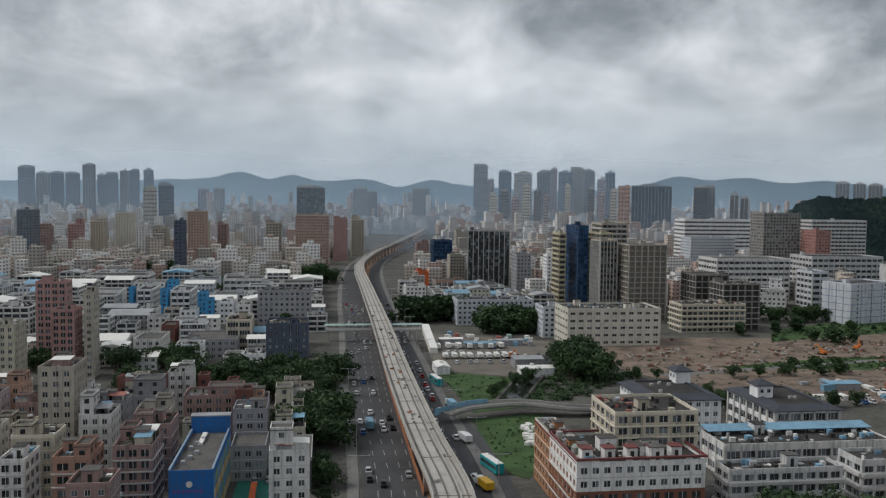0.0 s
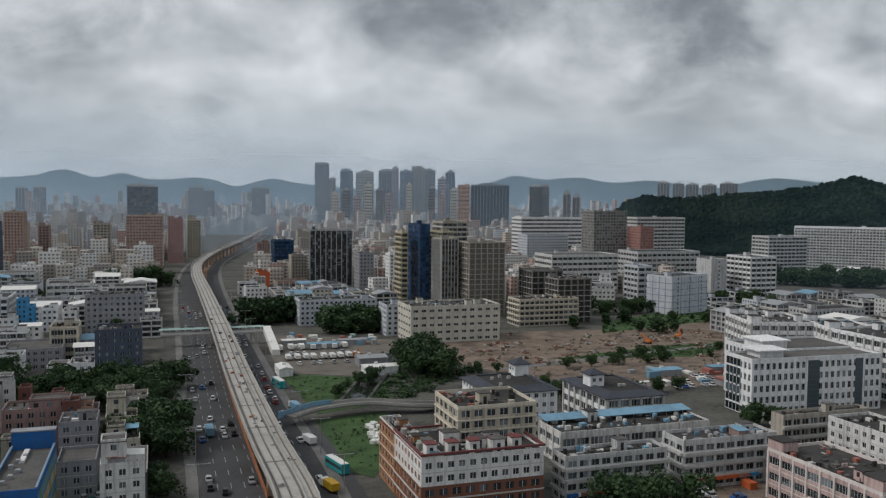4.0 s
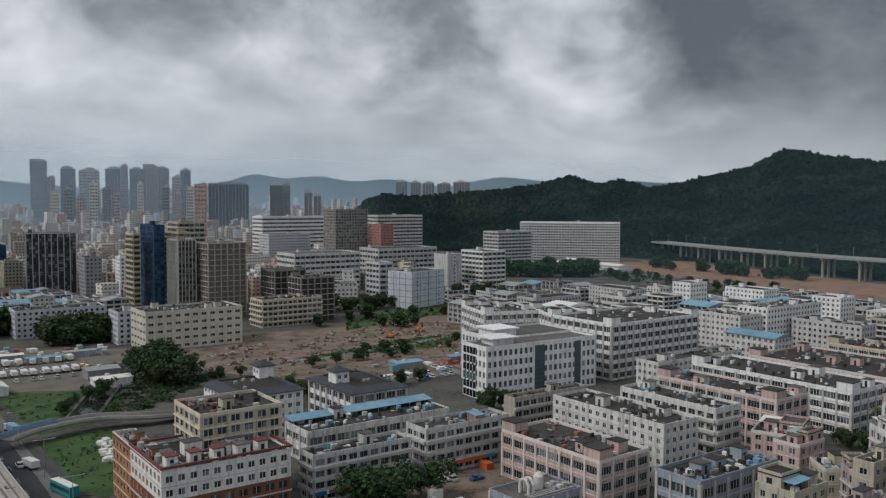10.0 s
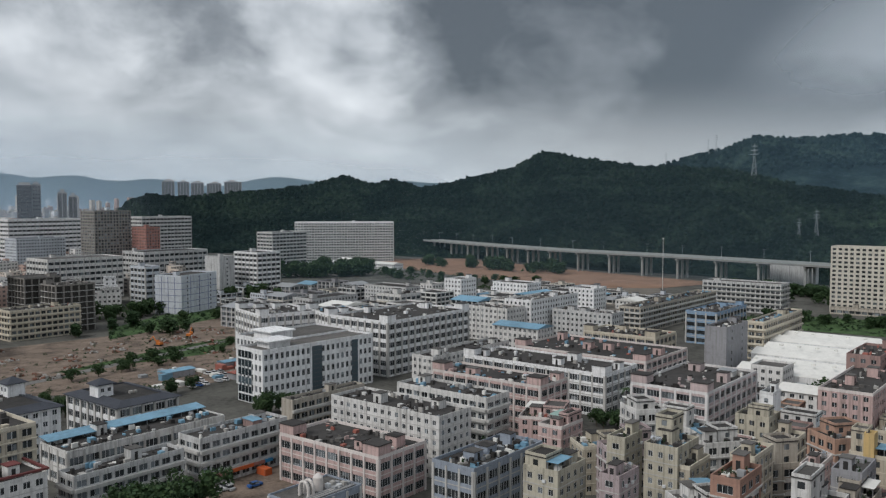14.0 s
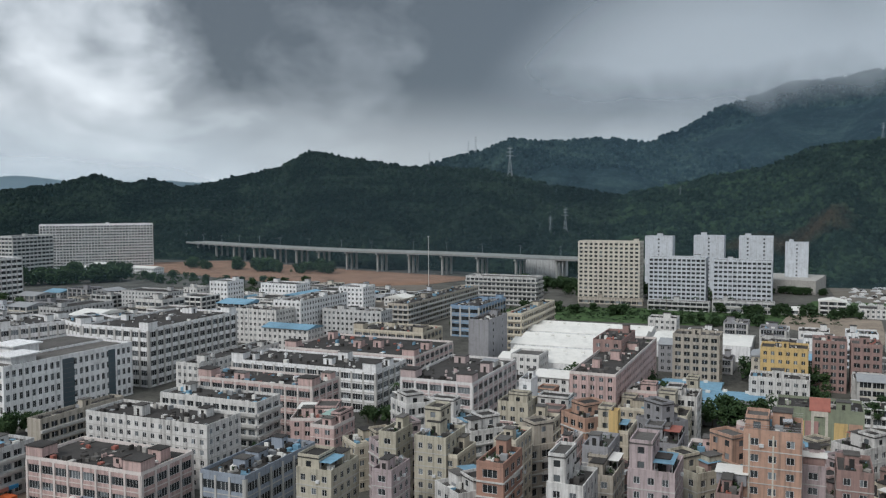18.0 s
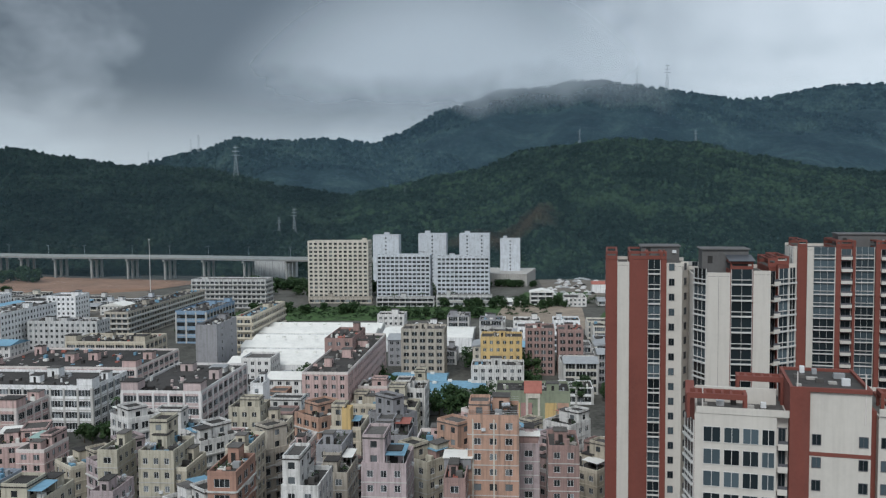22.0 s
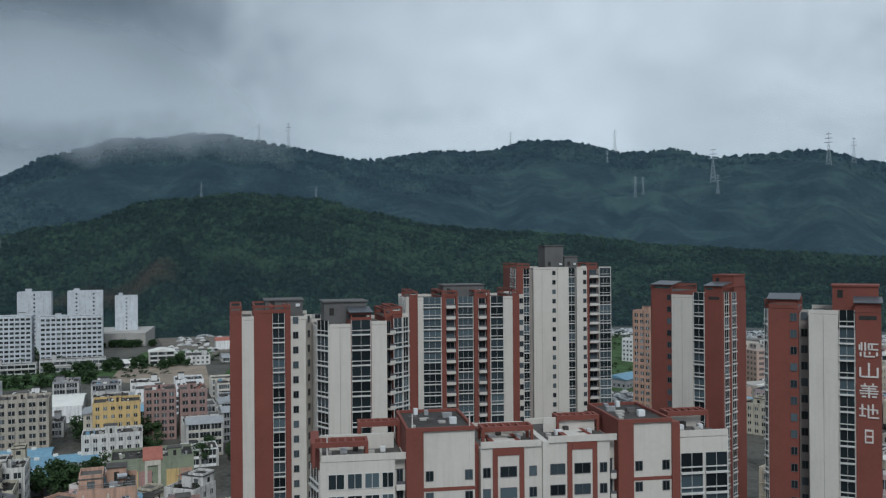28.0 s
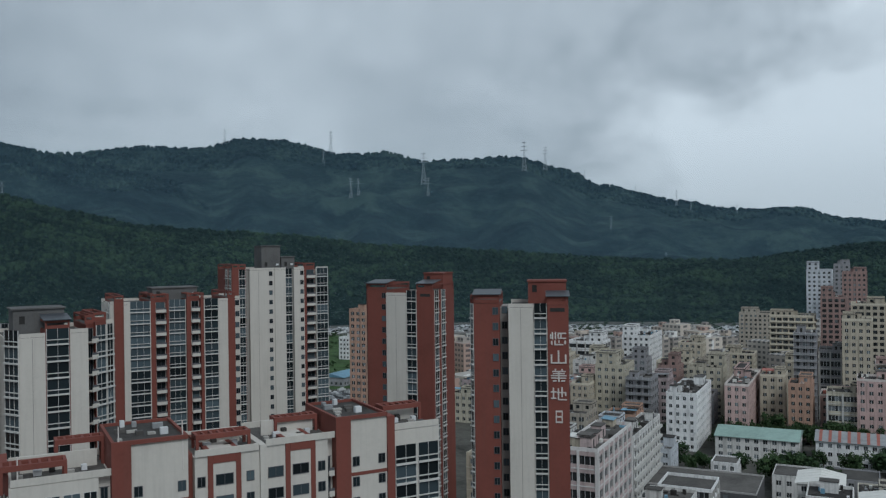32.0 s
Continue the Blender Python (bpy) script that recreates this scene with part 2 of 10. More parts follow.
RAILCONC = material("viaduct_concrete", (0.41, 0.39, 0.362), 0.9, vary=0.14, grain=1.2, stain=0.2, streak=0.1, bump=0.1)


def glass_material(name, rgb, rough=0.12, spread=0.9, cells=0.65):
    m = bpy.data.materials.new(name)
    m.use_nodes = True
    t = m.node_tree
    b = t.nodes["Principled BSDF"]
    b.inputs["Roughness"].default_value = rough
    b.inputs["Specular IOR Level"].default_value = 0.35
    info = t.nodes.new("ShaderNodeObjectInfo").outputs["Random"]
    snap = t.nodes.new("ShaderNodeVectorMath")
    snap.operation = "SNAP"
    snap.inputs[1].default_value = (2.3, 2.3, 3.0)
    t.links.new(t.nodes.new("ShaderNodeNewGeometry").outputs["Position"], snap.inputs[0])
    n = t.nodes.new("ShaderNodeTexWhiteNoise")
    t.links.new(snap.outputs[0], n.inputs["Vector"])
    f = math_node(t, "ADD", math_node(t, "MULTIPLY", info, 1 - cells), math_node(t, "MULTIPLY", n.outputs["Value"], cells))
    dark = tuple(c * 0.4 for c in rgb)
    pale = tuple(min(1, c * (1 + 3.0 * spread) + 0.02) for c in rgb)
    t.links.new(ramp(t, f, (0.15, dark), (0.6, rgb), (0.95, pale)), b.inputs["Base Color"])
    MATS[name] = m
    return m


GLASS = glass_material("window_glass", (0.05, 0.056, 0.06), 0.14, 1.2)
BLUEGLASS = glass_material("blue_window_glass", (0.014, 0.045, 0.10), 0.15, 0.4)
RAILWHITE = material("tower_window_frame", (0.56, 0.55, 0.53), 0.6, vary=0.05)
TOWERGLASS = glass_material("tower_glass", (0.022, 0.032, 0.038), 0.12, 0.7, 0.0)
LIFTGREY = material("lift_house_render", (0.12, 0.118, 0.118), 0.9, vary=0.15, streak=0.3)
# near-black: painted shade of interiors and slots, also doors, tracks and bucket
SHADE_AND_BLACK = material("dark_opening", (0.035, 0.034, 0.033), 0.95, vary=0.3)


def wall_of(key):
    return wall(key, WALL[key], 0.72 if key in ("WHITE_OLD", "GREY_WHITE", "CREAM_GREY", "CONCRETE", "PINK", "CREAM", "PINK_BROWN", "GREY_PINK", "YELLOWISH", "ORANGE_TILE") else 0.42)


def trim_of(key):
    if key in TRIM:
        return material("trim_" + key.lower(), TRIM[key], 0.85, vary=0.1, streak=0.25, rnd=0.1)
    return material("trim_pale", (0.50, 0.49, 0.47), 0.85, vary=0.12, streak=0.3, rnd=0.15)


# ---- mesh building ----


class Shape:
    """Gathers boxes and other solids into one mesh."""

    def __init__(self):
        self.v, self.f, self.m = [], [], []

    def quad_box(self, corners, mat=0):
        """corners: four (x, y) points anticlockwise and (z0, z1)."""
        pts, (z0, z1) = corners
        k, n = len(self.v), len(pts)
        self.v += [(x, y, z0) for x, y in pts] + [(x, y, z1) for x, y in pts]
        self.f += [tuple(range(k + n - 1, k - 1, -1)), tuple(range(k + n, k + 2 * n))]
        self.f += [(k + i, k + (i + 1) % n, k + n + (i + 1) % n, k + n + i) for i in range(n)]
        self.m += [mat] * (n + 2)
        return self

    def box(self, x0, y0, z0, x1, y1, z1, mat=0):
        return self.quad_box((((x0, y0), (x1, y0), (x1, y1), (x0, y1)), (z0, z1)), mat)

    def prism(self, profile, x0, x1, mat=0):
        """A (y, z) outline swept along x."""
        k, n = len(self.v), len(profile)
        self.v += [(x0, y, z) for y, z in profile] + [(x1, y, z) for y, z in profile]
        self.f += [tuple(range(k, k + n)), tuple(range(k + 2 * n - 1, k + n - 1, -1))]
        self.f += [(k + i, k + n + i, k + n + (i + 1) % n, k + (i + 1) % n) for i in range(n)]
        self.m += [mat] * (n + 2)
        return self

    def tube(self, a, b, r0, r1, sides=8, mat=0):
        a, b = Vector(a), Vector(b)
        q = (b - a).to_track_quat("Z", "Y")
        k = len(self.v)
        for p, r in ((a, r0), (b, r1)):
            self.v += [tuple(p + q @ Vector((r * math.cos(2 * math.pi * i / sides), r * math.sin(2 * math.pi * i / sides), 0))) for i in range(sides)]
        self.f += [(k + i, k + (i + 1) % sides, k + sides + (i + 1) % sides, k + sides + i) for i in range(sides)]
        self.f += [tuple(range(k + sides - 1, k - 1, -1)), tuple(range(k + sides, k + 2 * sides))]
        self.m += [mat] * (sides + 2)
        return self

    def mesh(self, name, *mats):
        me = bpy.data.meshes.new(name)
        me.from_pydata(self.v, [], self.f)
        for m in mats:
            me.materials.append(m)
        if len(mats) > 1:
            me.polygons.foreach_set("material_index", self.m)
        me.update()
        return me


def part(name, shape, mats, parent, label="", at=None, kind=""):
    """Links a shape or a shared mesh as one mesh object under a thing or part."""
    if isinstance(shape, Shape):
        shape = shape.mesh(name, *(mats if isinstance(mats, (tuple, list)) else (mats,)))
    ob = new(name, shape)
    ob.parent = parent
    if at is not None:
        ob.matrix_basis = at
    return tagged(ob, label, kind=kind)


def thing(name, label, category, m, group="", kind=""):
    ob = new(name)
    ob.empty_display_size = 0.5
    ob.matrix_world = m
    return tagged(ob, label, category, group, kind)


def solid(name, shape, mats, label, category, m=None, group="", kind=""):
    """A thing of one mesh."""
    if isinstance(shape, Shape):
        shape = shape.mesh(name, *(mats if isinstance(mats, (tuple, list)) else (mats,)))
    ob = new(name, shape)
    if m is not None:
        ob.matrix_world = m
    return tagged(ob, label, category, group, kind)


WINDOWS = {}


def side(face, w, d, u, v):
    """A point on one of four sides of a block: u along it from its middle, v outwards from it."""
    return ((u, -d / 2 - v), (w / 2 + v, u), (-u, d / 2 + v), (-w / 2 - v, -u))[face]


class Relief:
    """A wall of four sides, one joined skin: cells stand proud or lie back, with real steps between them."""

    def __init__(self, w, d):
        self.w, self.d, self.shape, self.ids = w, d, Shape(), {}

    def vert(self, face, u, v, z):
        x, y = side(face, self.w, self.d, u, v)
        key = (round(x, 3), round(y, 3), round(z, 3))
        if key not in self.ids:
            self.ids[key] = len(self.shape.v)
            self.shape.v.append(key)
        return self.ids[key]

    def quad(self, face, pts, mat):
        f = [self.vert(face, *p) for p in pts]
        if len(set(f)) == 4:
            self.shape.f.append(tuple(f))
            self.shape.m.append(mat)

    def face(self, face, cols, rows, cell):
        length = self.w if face % 2 == 0 else self.d
        us, zs = [-length / 2], [0.0]
        for c, _ in cols:
            us.append(us[-1] + c)
        us[-1] = length / 2
        for r, _ in rows:
            zs.append(zs[-1] + r)
        grid = [[cell(c[1], r[1]) for r in rows] for c in cols]
        nc, nr = len(cols), len(rows)
        for i in range(nc):
            for k in range(nr):
                v, mat = grid[i][k]
                u0, u1, z0, z1 = us[i], us[i + 1], zs[k], zs[k + 1]
                self.quad(face, ((u0, v, z0), (u1, v, z0), (u1, v, z1), (u0, v, z1)), mat)
                # steps to the next column and row
                v2, m2 = grid[i + 1][k] if i + 1 < nc else (0.0, 0)
                if abs(v2 - v) > 1e-6:
                    q = ((u1, v, z0), (u1, v2, z0), (u1, v2, z1), (u1, v, z1))
                    self.quad(face, q, mat if v > v2 else m2)
                v2, m2 = grid[i][k + 1] if k + 1 < nr else (0.0, 0)
                if abs(v2 - v) > 1e-6:
                    self.quad(face, ((u0, v, z1), (u1, v, z1), (u1, v2, z1), (u0, v2, z1)), mat if v > v2 else m2)
                if i == 0 and abs(v) > 1e-6:
                    self.quad(face, ((u0, 0.0, z0), (u0, v, z0), (u0, v, z1), (u0, 0.0, z1)), mat)
                if k == 0 and abs(v) > 1e-6:
                    self.quad(face, ((u0, 0.0, z0), (u1, 0.0, z0), (u1, v, z0), (u0, v, z0)), mat)



def window_mesh(w, h, frame_mat=None, glass_mat=None, kind="sliding"):
    """A window of that size, centred on x, standing on z = 0, its face towards -y."""
    frame_mat, glass_mat = frame_mat or FRAME, glass_mat or GLASS
    key = (round(w, 1), round(h, 1), frame_mat.name, glass_mat.name, kind)
    if key in WINDOWS:
        return WINDOWS[key]
    w, h = key[:2]
    e, k = 0.07, max(2, round(w / (1.7 if kind == "rail" else 1.1)))
    rel = Relief(w, 0.0)
    cols = [(e, 0)]
    for i in range(k):
        cols += [((w - 2 * e - 0.07 * (k - 1)) / k, 1), (0.07, 2)]
    cols[-1] = (e, 0)
    rel.face(0, cols, [(e, 0), (h - 2 * e, 1), (e, 0)], lambda c, r: (0.04, 1) if c == 1 and r == 1 else (0.07 if c == 2 else 0.09, 0))
    s = rel.shape
    if kind == "rail":  # white guard rail and drip sill outside a tall glazed bay
        s.box(-w / 2 - 0.15, -0.5, -0.16, w / 2 + 0.15, -0.1, -0.04, 0)
        for z in (0.85,):
            s.box(-w / 2 - 0.1, -0.6, z, w / 2 + 0.1, -0.54, z + 0.09, 0)
        s.box(-w / 2 - 0.1, -0.6, -0.039, -w / 2 - 0.03, -0.54, 0.93, 0)
        s.box(w / 2 + 0.03, -0.6, -0.039, w / 2 + 0.1, -0.54, 0.93, 0)
    me = s.mesh("window", frame_mat, glass_mat)
    WINDOWS[key] = me
    return me

# ---- foliage ----
LEAF = bpy.data.materials.new("leaves")
LEAF.use_nodes = True
lt = LEAF.node_tree
lb = lt.nodes["Principled BSDF"]
lb.inputs["Roughness"].default_value = 0.7
lb.inputs["Specular IOR Level"].default_value = 0.2
lgeo = lt.nodes.new("ShaderNodeNewGeometry")
linfo = lt.nodes.new("ShaderNodeObjectInfo")
lf = math_node(lt, "ADD", math_node(lt, "MULTIPLY", lgeo.outputs["Random Per Island"], 0.6), math_node(lt, "MULTIPLY", linfo.outputs["Random"], 0.4))
lt.links.new(ramp(lt, lf, (0.0, (0.016, 0.034, 0.016)), (0.5, (0.034, 0.066, 0.026)), (1.0, (0.056, 0.09, 0.034))), lb.inputs["Base Color"])
BARK = material("bark", (0.10, 0.08, 0.06), 0.95, vary=0.3, grain=4, bump=0.3)
CLUMPS, CROWNS, TRUNKS = {}, {}, {}


def leaf_cloud(seed, lobes, leaves, size):
    """Many small leaf sprays scattered over uneven lobes; returns a mesh about one unit wide and high."""
    r = np.random.default_rng(seed)
    c = np.stack([r.normal(0, 0.24, lobes), r.normal(0, 0.24, lobes), 0.5 + r.uniform(-0.3, 0.34, lobes)], 1)
    rad = r.uniform(0.13, 0.27, lobes)
    which = r.integers(0, lobes, leaves)
    d = r.normal(size=(leaves, 3))
    d /= np.linalg.norm(d, axis=1)[:, None]
    p = c[which] + d * (rad[which] * r.uniform(0.55, 1.08, leaves))[:, None]
    a = r.normal(size=(leaves, 3))
    a -= 0.5 * d * (a * d).sum(1)[:, None]
    a /= np.linalg.norm(a, axis=1)[:, None]
    b = np.cross(d + 0.5 * r.normal(size=(leaves, 3)), a)
    b /= np.linalg.norm(b, axis=1)[:, None]
    sz = size * r.uniform(0.6, 1.4, leaves)[:, None]
    v = np.stack([p - a * sz, p - b * sz * 0.7, p + a * sz, p + b * sz * 0.7 + d * sz * 0.3], 1).reshape(-1, 3)
    me = bpy.data.meshes.new("leaves")
    me.from_pydata(v.tolist(), [], np.arange(leaves * 4).reshape(-1, 4).tolist())
    me.materials.append(LEAF)
    return me


def clump_mesh(i):
    if i not in CLUMPS:
        CLUMPS[i] = leaf_cloud(50 + i, 5, 160, 0.12)
    return CLUMPS[i]


def tree(x, y, h, wide, label="broad dark green tree with a dense crown", z=0.0, rng=random):
    i = rng.randint(0, 5)
    if i not in CROWNS:
        CROWNS[i] = leaf_cloud(i, 18, 1150, 0.052)
        s = Shape().tube((0, 0, 0), (0.03, 0, 0.35), 0.035, 0.022, 8)
        for k in range(5):
            a = k * 1.26 + i
            s.tube((0.02, 0, 0.25 + 0.03 * k), (0.24 * math.cos(a), 0.24 * math.sin(a), 0.5 + 0.05 * k), 0.016, 0.005, 5)
        TRUNKS[i] = s.mesh("trunk", BARK)
    ob = thing("tree", label, "tree", pose(x, y, z, 0, 0, rng.uniform(0, 360)), "street trees")
    sc = Matrix.Diagonal((wide, wide, h, 1))
    part("trunk", TRUNKS[i], None, ob, at=sc)
    part("crown", CROWNS[i], None, ob, at=pose(0, 0, 0.12 * h) @ Matrix.Diagonal((wide, wide, h * 0.95, 1)))
    return ob


# ---- buildings ----
TAKEN = []  # plan circles that buildings cover, for the infill
NEAR = 212.0
BIG = ("white_dormitory", "white_tower_house", "dormitory", "pink_factory", "white_office")
STYLE = {  # bay, window width and height, sill, wall proud of the glass
    "factory": (4.8, 4.15, 2.15, 0.95, 0.28), "punch": (2.9, 1.35, 1.4, 0.95, 0.16), "balcony": (3.3, 2.1, 1.7, 0.8, 0.2), "gallery": (3.4, 2.6, 1.7, 0.8, 0.3),
    "plain": (7.0, 1.3, 1.3, 1.0, 0.12), "hotel": (2.9, 1.6, 1.5, 0.95, 0.18), "bands": (4.0, 3.8, 1.9, 0.9, 0.5), "glass": (3.0, 2.9, 3.0, 0.4, 0.12),
    "ribs": (4.4, 3.75, 2.4, 0.5, 0.5), "concrete": (4.6, 3.8, 2.3, 0.7, 0.9), "office": (2.5, 1.45, 2.4, 0.7, 0.3), "twin": (4.4, 3.5, 2.3, 0.9, 0.3), "scaffold": (3.2, 1.8, 1.6, 0.9, 0.15), "dorm": (3.8, 2.3, 1.55, 0.9, 0.22), "hall": (4.7, 2.6, 1.3, 1.3, 0.25)}


def side_box(s, face, w, d, u0, u1, v0, v1, z0, z1, mat=0):
    a, b, c, e = (side(face, w, d, u, v) for u, v in ((u0, v1), (u1, v1), (u1, v0), (u0, v0)))
    s.quad_box(((a, b, c, e), (z0, z1)), mat)


def block(name, label, x, y, yaw, w, d, h, floors, colour, style, top="flat", bay=None, z0=0.0, category="building"):
    rng = random.Random(int(abs(x * 7 + y * 13) * 10))
    m = pose(x, y, z0, 0, 0, yaw)
    far = math.hypot(x, y)
    ob = thing(name, label, category, m)
    TAKEN.append((x, y, yaw, w, d))
    b, ww, wh, sill, proud = STYLE[style]
    b = bay or b
    tall = floors - 4 if top == "hut" and floors > 5 else 0  # storeys down in the lanes
    if far > 1150:  # far towers: two storeys to a band
        floors, b, ww, wh = max(2, floors // 2), b * 1.5, ww * 1.5, wh * 1.7
    fh = (h - z0) / floors
    wh = min(wh, fh - 0.7)
    H = h - z0
    wmat, tmat = wall_of(colour), trim_of(colour)
    glass = BLUEGLASS if style == "glass" or colour == "BLUE_GLASS" else GLASS
    eye = m.inverted() @ Vector((0, 0, EYE))
    rel = Relief(w, d)
    for face in range(4):
        length = w if face % 2 == 0 else d
        seen = (eye.y < -d / 2, eye.x > w / 2, eye.y > d / 2, eye.x < -w / 2)[face]
        n = max(1, round((length - 0.8) / b))
        pitch = (length - 0.8) / n
        win = max(0.4, min(ww * pitch / b, pitch - 0.35))
        if style == "plain":
            n = max(1, n // 2)
            pitch, win = (length - 0.8) / n, min(1.3, length * 0.3)
        blank = (far > 330 and not seen) or (style == "plain" and face % 2 == 1) or length < 3 or (style in ("gallery", "factory") and length < 7)
        if blank:
            rel.face(face, [(length, 0)], [(H, 0)], lambda c, r: (0.0, 0))
            continue
        # columns: 0 plain edge or pier, 1 window; rows: 0 wall, 1 window, 2 floor line
        cols, half = [(0.4 + (pitch - win) / 2, 0)], pitch - win
        single = seen and (far < NEAR or name in BIG) and style != "scaffold" and n * floors < 230
        panes = 1 if single or far > 480 or style in ("concrete", "ribs", "plain", "scaffold") else max(2, round(win / 1.15))
        for i in range(n):
            for j in range(panes):  # panes with slim white mullions between them
                cols.append(((win - 0.11 * (panes - 1)) / panes, 1))
                if j < panes - 1:
                    cols.append((0.11, 4))
            cols.append((half if i < n - 1 else 0.4 + half / 2, 0))
        lines = style in ("gallery", "bands", "concrete") or (style in ("punch", "balcony", "hotel") and far < 260 and fh > 2.7) or (style == "factory" and far < 700)
        lo, hi = {"gallery": (-0.12, 0.72), "bands": (-0.2, 0.6), "concrete": (-0.2, 0.12), "factory": (-0.12, 0.12), "punch": (-0.1, 0.08), "balcony": (-0.16, 0.14), "hotel": (-0.1, 0.1)}.get(style, (0, 0))
        rows = []
        for k in range(floors):
            below = sill
            if lines and k:
                rows.append((hi - lo, 2))
                below = sill - hi
            rows += [(below, 0), (wh, 3 if k < tall else 1), (fh - sill - wh + (lo if lines and k < floors - 1 else 0), 0)]
        out = {"gallery": 0.8, "bands": 0.5, "concrete": 0.3, "factory": 0.12, "punch": 0.08, "balcony": 0.3, "hotel": 0.08}.get(style, 0.0)
        strong = {"factory": 0.2, "twin": 0.3, "ribs": 0.45}.get(style, 0.0)
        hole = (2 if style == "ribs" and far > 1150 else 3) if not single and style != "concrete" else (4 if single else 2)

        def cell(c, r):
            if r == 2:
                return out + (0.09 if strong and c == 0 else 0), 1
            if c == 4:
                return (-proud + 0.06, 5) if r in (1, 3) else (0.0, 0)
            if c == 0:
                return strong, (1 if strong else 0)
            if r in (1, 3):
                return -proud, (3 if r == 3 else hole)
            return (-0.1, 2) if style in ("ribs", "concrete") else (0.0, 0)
        rel.face(face, cols, rows, cell)
        if not single:
            continue
        # open concrete floors get near-black panes, interior shade put into colour
        me = window_mesh(win - 0.02, wh - 0.02, FRAME if style not in ("glass", "concrete") else DARKFRAME, glass if style != "concrete" else SHADE_AND_BLACK)
        for k in range(tall, floors):
            for i in range(n):
                u = -length / 2 + 0.4 + (i + 0.5) * pitch
                z = k * fh + sill + 0.01
                if style == "concrete" and rng.random() < 0.5:
                    continue
                px, py = side(face, w, d, u, -proud + 0.01)
                part("window", me, None, ob, at=pose(px, py, z, 0, 0, (0, 90, 180, 270)[face]))
                if style == "balcony" and (i + face) % 2 == 0 and k and n > 1:
                    bal = Shape()
                    side_box(bal, face, w, d, u - win / 2 - 0.3, u + win / 2 + 0.3, 0.012, 1.0, k * fh - 0.1, k * fh + 0.02)
                    side_box(bal, face, w, d, u - win / 2 - 0.3, u + win / 2 + 0.3, 0.9, 1.0, k * fh + 0.02, k * fh + 0.85)
                    part("balcony", bal, tmat if rng.random() < 0.6 else wmat, ob)
                elif style == "punch" and rng.random() < 0.07:
                    ac = Shape()
                    side_box(ac, face, w, d, u + win / 2 + 0.1, u + win / 2 + 0.9, 0.02, 0.42, z - 0.2, z + 0.4)
                    part("air_conditioner", ac, FRAME, ob)
    s = rel.shape
    # darker copy of the wall colour, painting shade into recessed bays and open floors
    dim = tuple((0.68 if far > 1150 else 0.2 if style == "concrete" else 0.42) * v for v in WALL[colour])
    wmats = (wmat, tmat, material(("far_recess_" if far > 1150 else "recess_") + colour.lower(), dim, 0.9, vary=0.2, streak=0.3), glass, SHADE_AND_BLACK, FRAME)
    if colour == "HOTEL":
        low = Shape()
        for face in (0, 3):
            side_box(low, face, w, d, -(w if face == 0 else d) / 2, (w if face == 0 else d) / 2, 0.03, 0.05, H - 0.2, H + 0.5)
        part("red_coping", low, RED_TRIM, ob, "dark red coping")
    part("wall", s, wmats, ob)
    if style == "scaffold":
        for i in range(int(w / 2.4) + 1):
            part("scaffold_pole", Shape().tube((-w / 2 + i * 2.4, -d / 2 - 1.0, 0), (-w / 2 + i * 2.4, -d / 2 - 1.0, H + 1), 0.09, 0.09, 5), STEEL, ob)
        for k in range(1, floors + 1):
            part("scaffold_deck", Shape().box(-w / 2 - 0.4, -d / 2 - 1.1, k * fh - 0.12, w / 2 + 0.4, -d / 2 - 0.2, k * fh), STEEL, ob)
    # roof
    rmat = {"dark": ROOF_DARK, "court": ROOF_DARK, "strip": ROOF_DARK, "bare": ROOF}.get(top) or rng.choice((ROOF, ROOF_DARK, ROOF_DARK))
    e = 0.25
    if top in ("gable", "blue", "green", "redgable"):
        s = Shape()
        tin = {"gable": WHITE_TIN if colour.startswith("WHITE") else GREY_TIN, "blue": BLUE_TIN, "green": GREEN_TIN, "redgable": GREY_TIN}[top]
        rise = min(2.2, d * 0.12)
        s.prism(((-d / 2 - 0.6, H + 0.02), (d / 2 + 0.6, H + 0.02), (d / 2 + 0.6, H + 0.14), (0, H + rise), (-d / 2 - 0.6, H + 0.14)), -w / 2 - 0.4, w / 2 + 0.4)
        part("metal_roof", s, tin, ob)
        for i in range(int(w / 3)):
            rib = -w / 2 + 1.5 + i * 3
            if far < 340:
                s = Shape().prism(((-d / 2 - 0.6, H + 0.16), (0, H + rise + 0.02), (d / 2 + 0.6, H + 0.16), (0, H + rise + 0.1)), rib - (0.5 if top == "redgable" else 0.05), rib + (0.5 if top == "redgable" else 0.05))
                part("roof_seam", s, RED_TIN if top == "redgable" else tin, ob)
        return ob
    if top == "skirt":  # tiled eaves round a dark flat roof, with a turret under a pyramid roof
        s = Shape()
        k, q = 1.0, min(3.2, d * 0.2)
        ring = lambda a, z: [(-w / 2 - a, -d / 2 - a, z), (w / 2 + a, -d / 2 - a, z), (w / 2 + a, d / 2 + a, z), (-w / 2 - a, d / 2 + a, z)]
        s.v = ring(k, H) + ring(k, H + 0.22) + ring(-q, H + 1.5) + ring(-q - 0.3, H + 1.5) + ring(-q - 0.3, H + 1.0)
        for lv in range(4):
            s.f += [(lv * 4 + i, lv * 4 + (i + 1) % 4, lv * 4 + 4 + (i + 1) % 4, lv * 4 + 4 + i) for i in range(4)]
        s.f += [(16, 17, 18, 19), (3, 2, 1, 0)]
        s.m = [0] * 16 + [1, 0]
        part("tiled_roof", s, (TILE_ROOF, ROOF_DARK), ob)
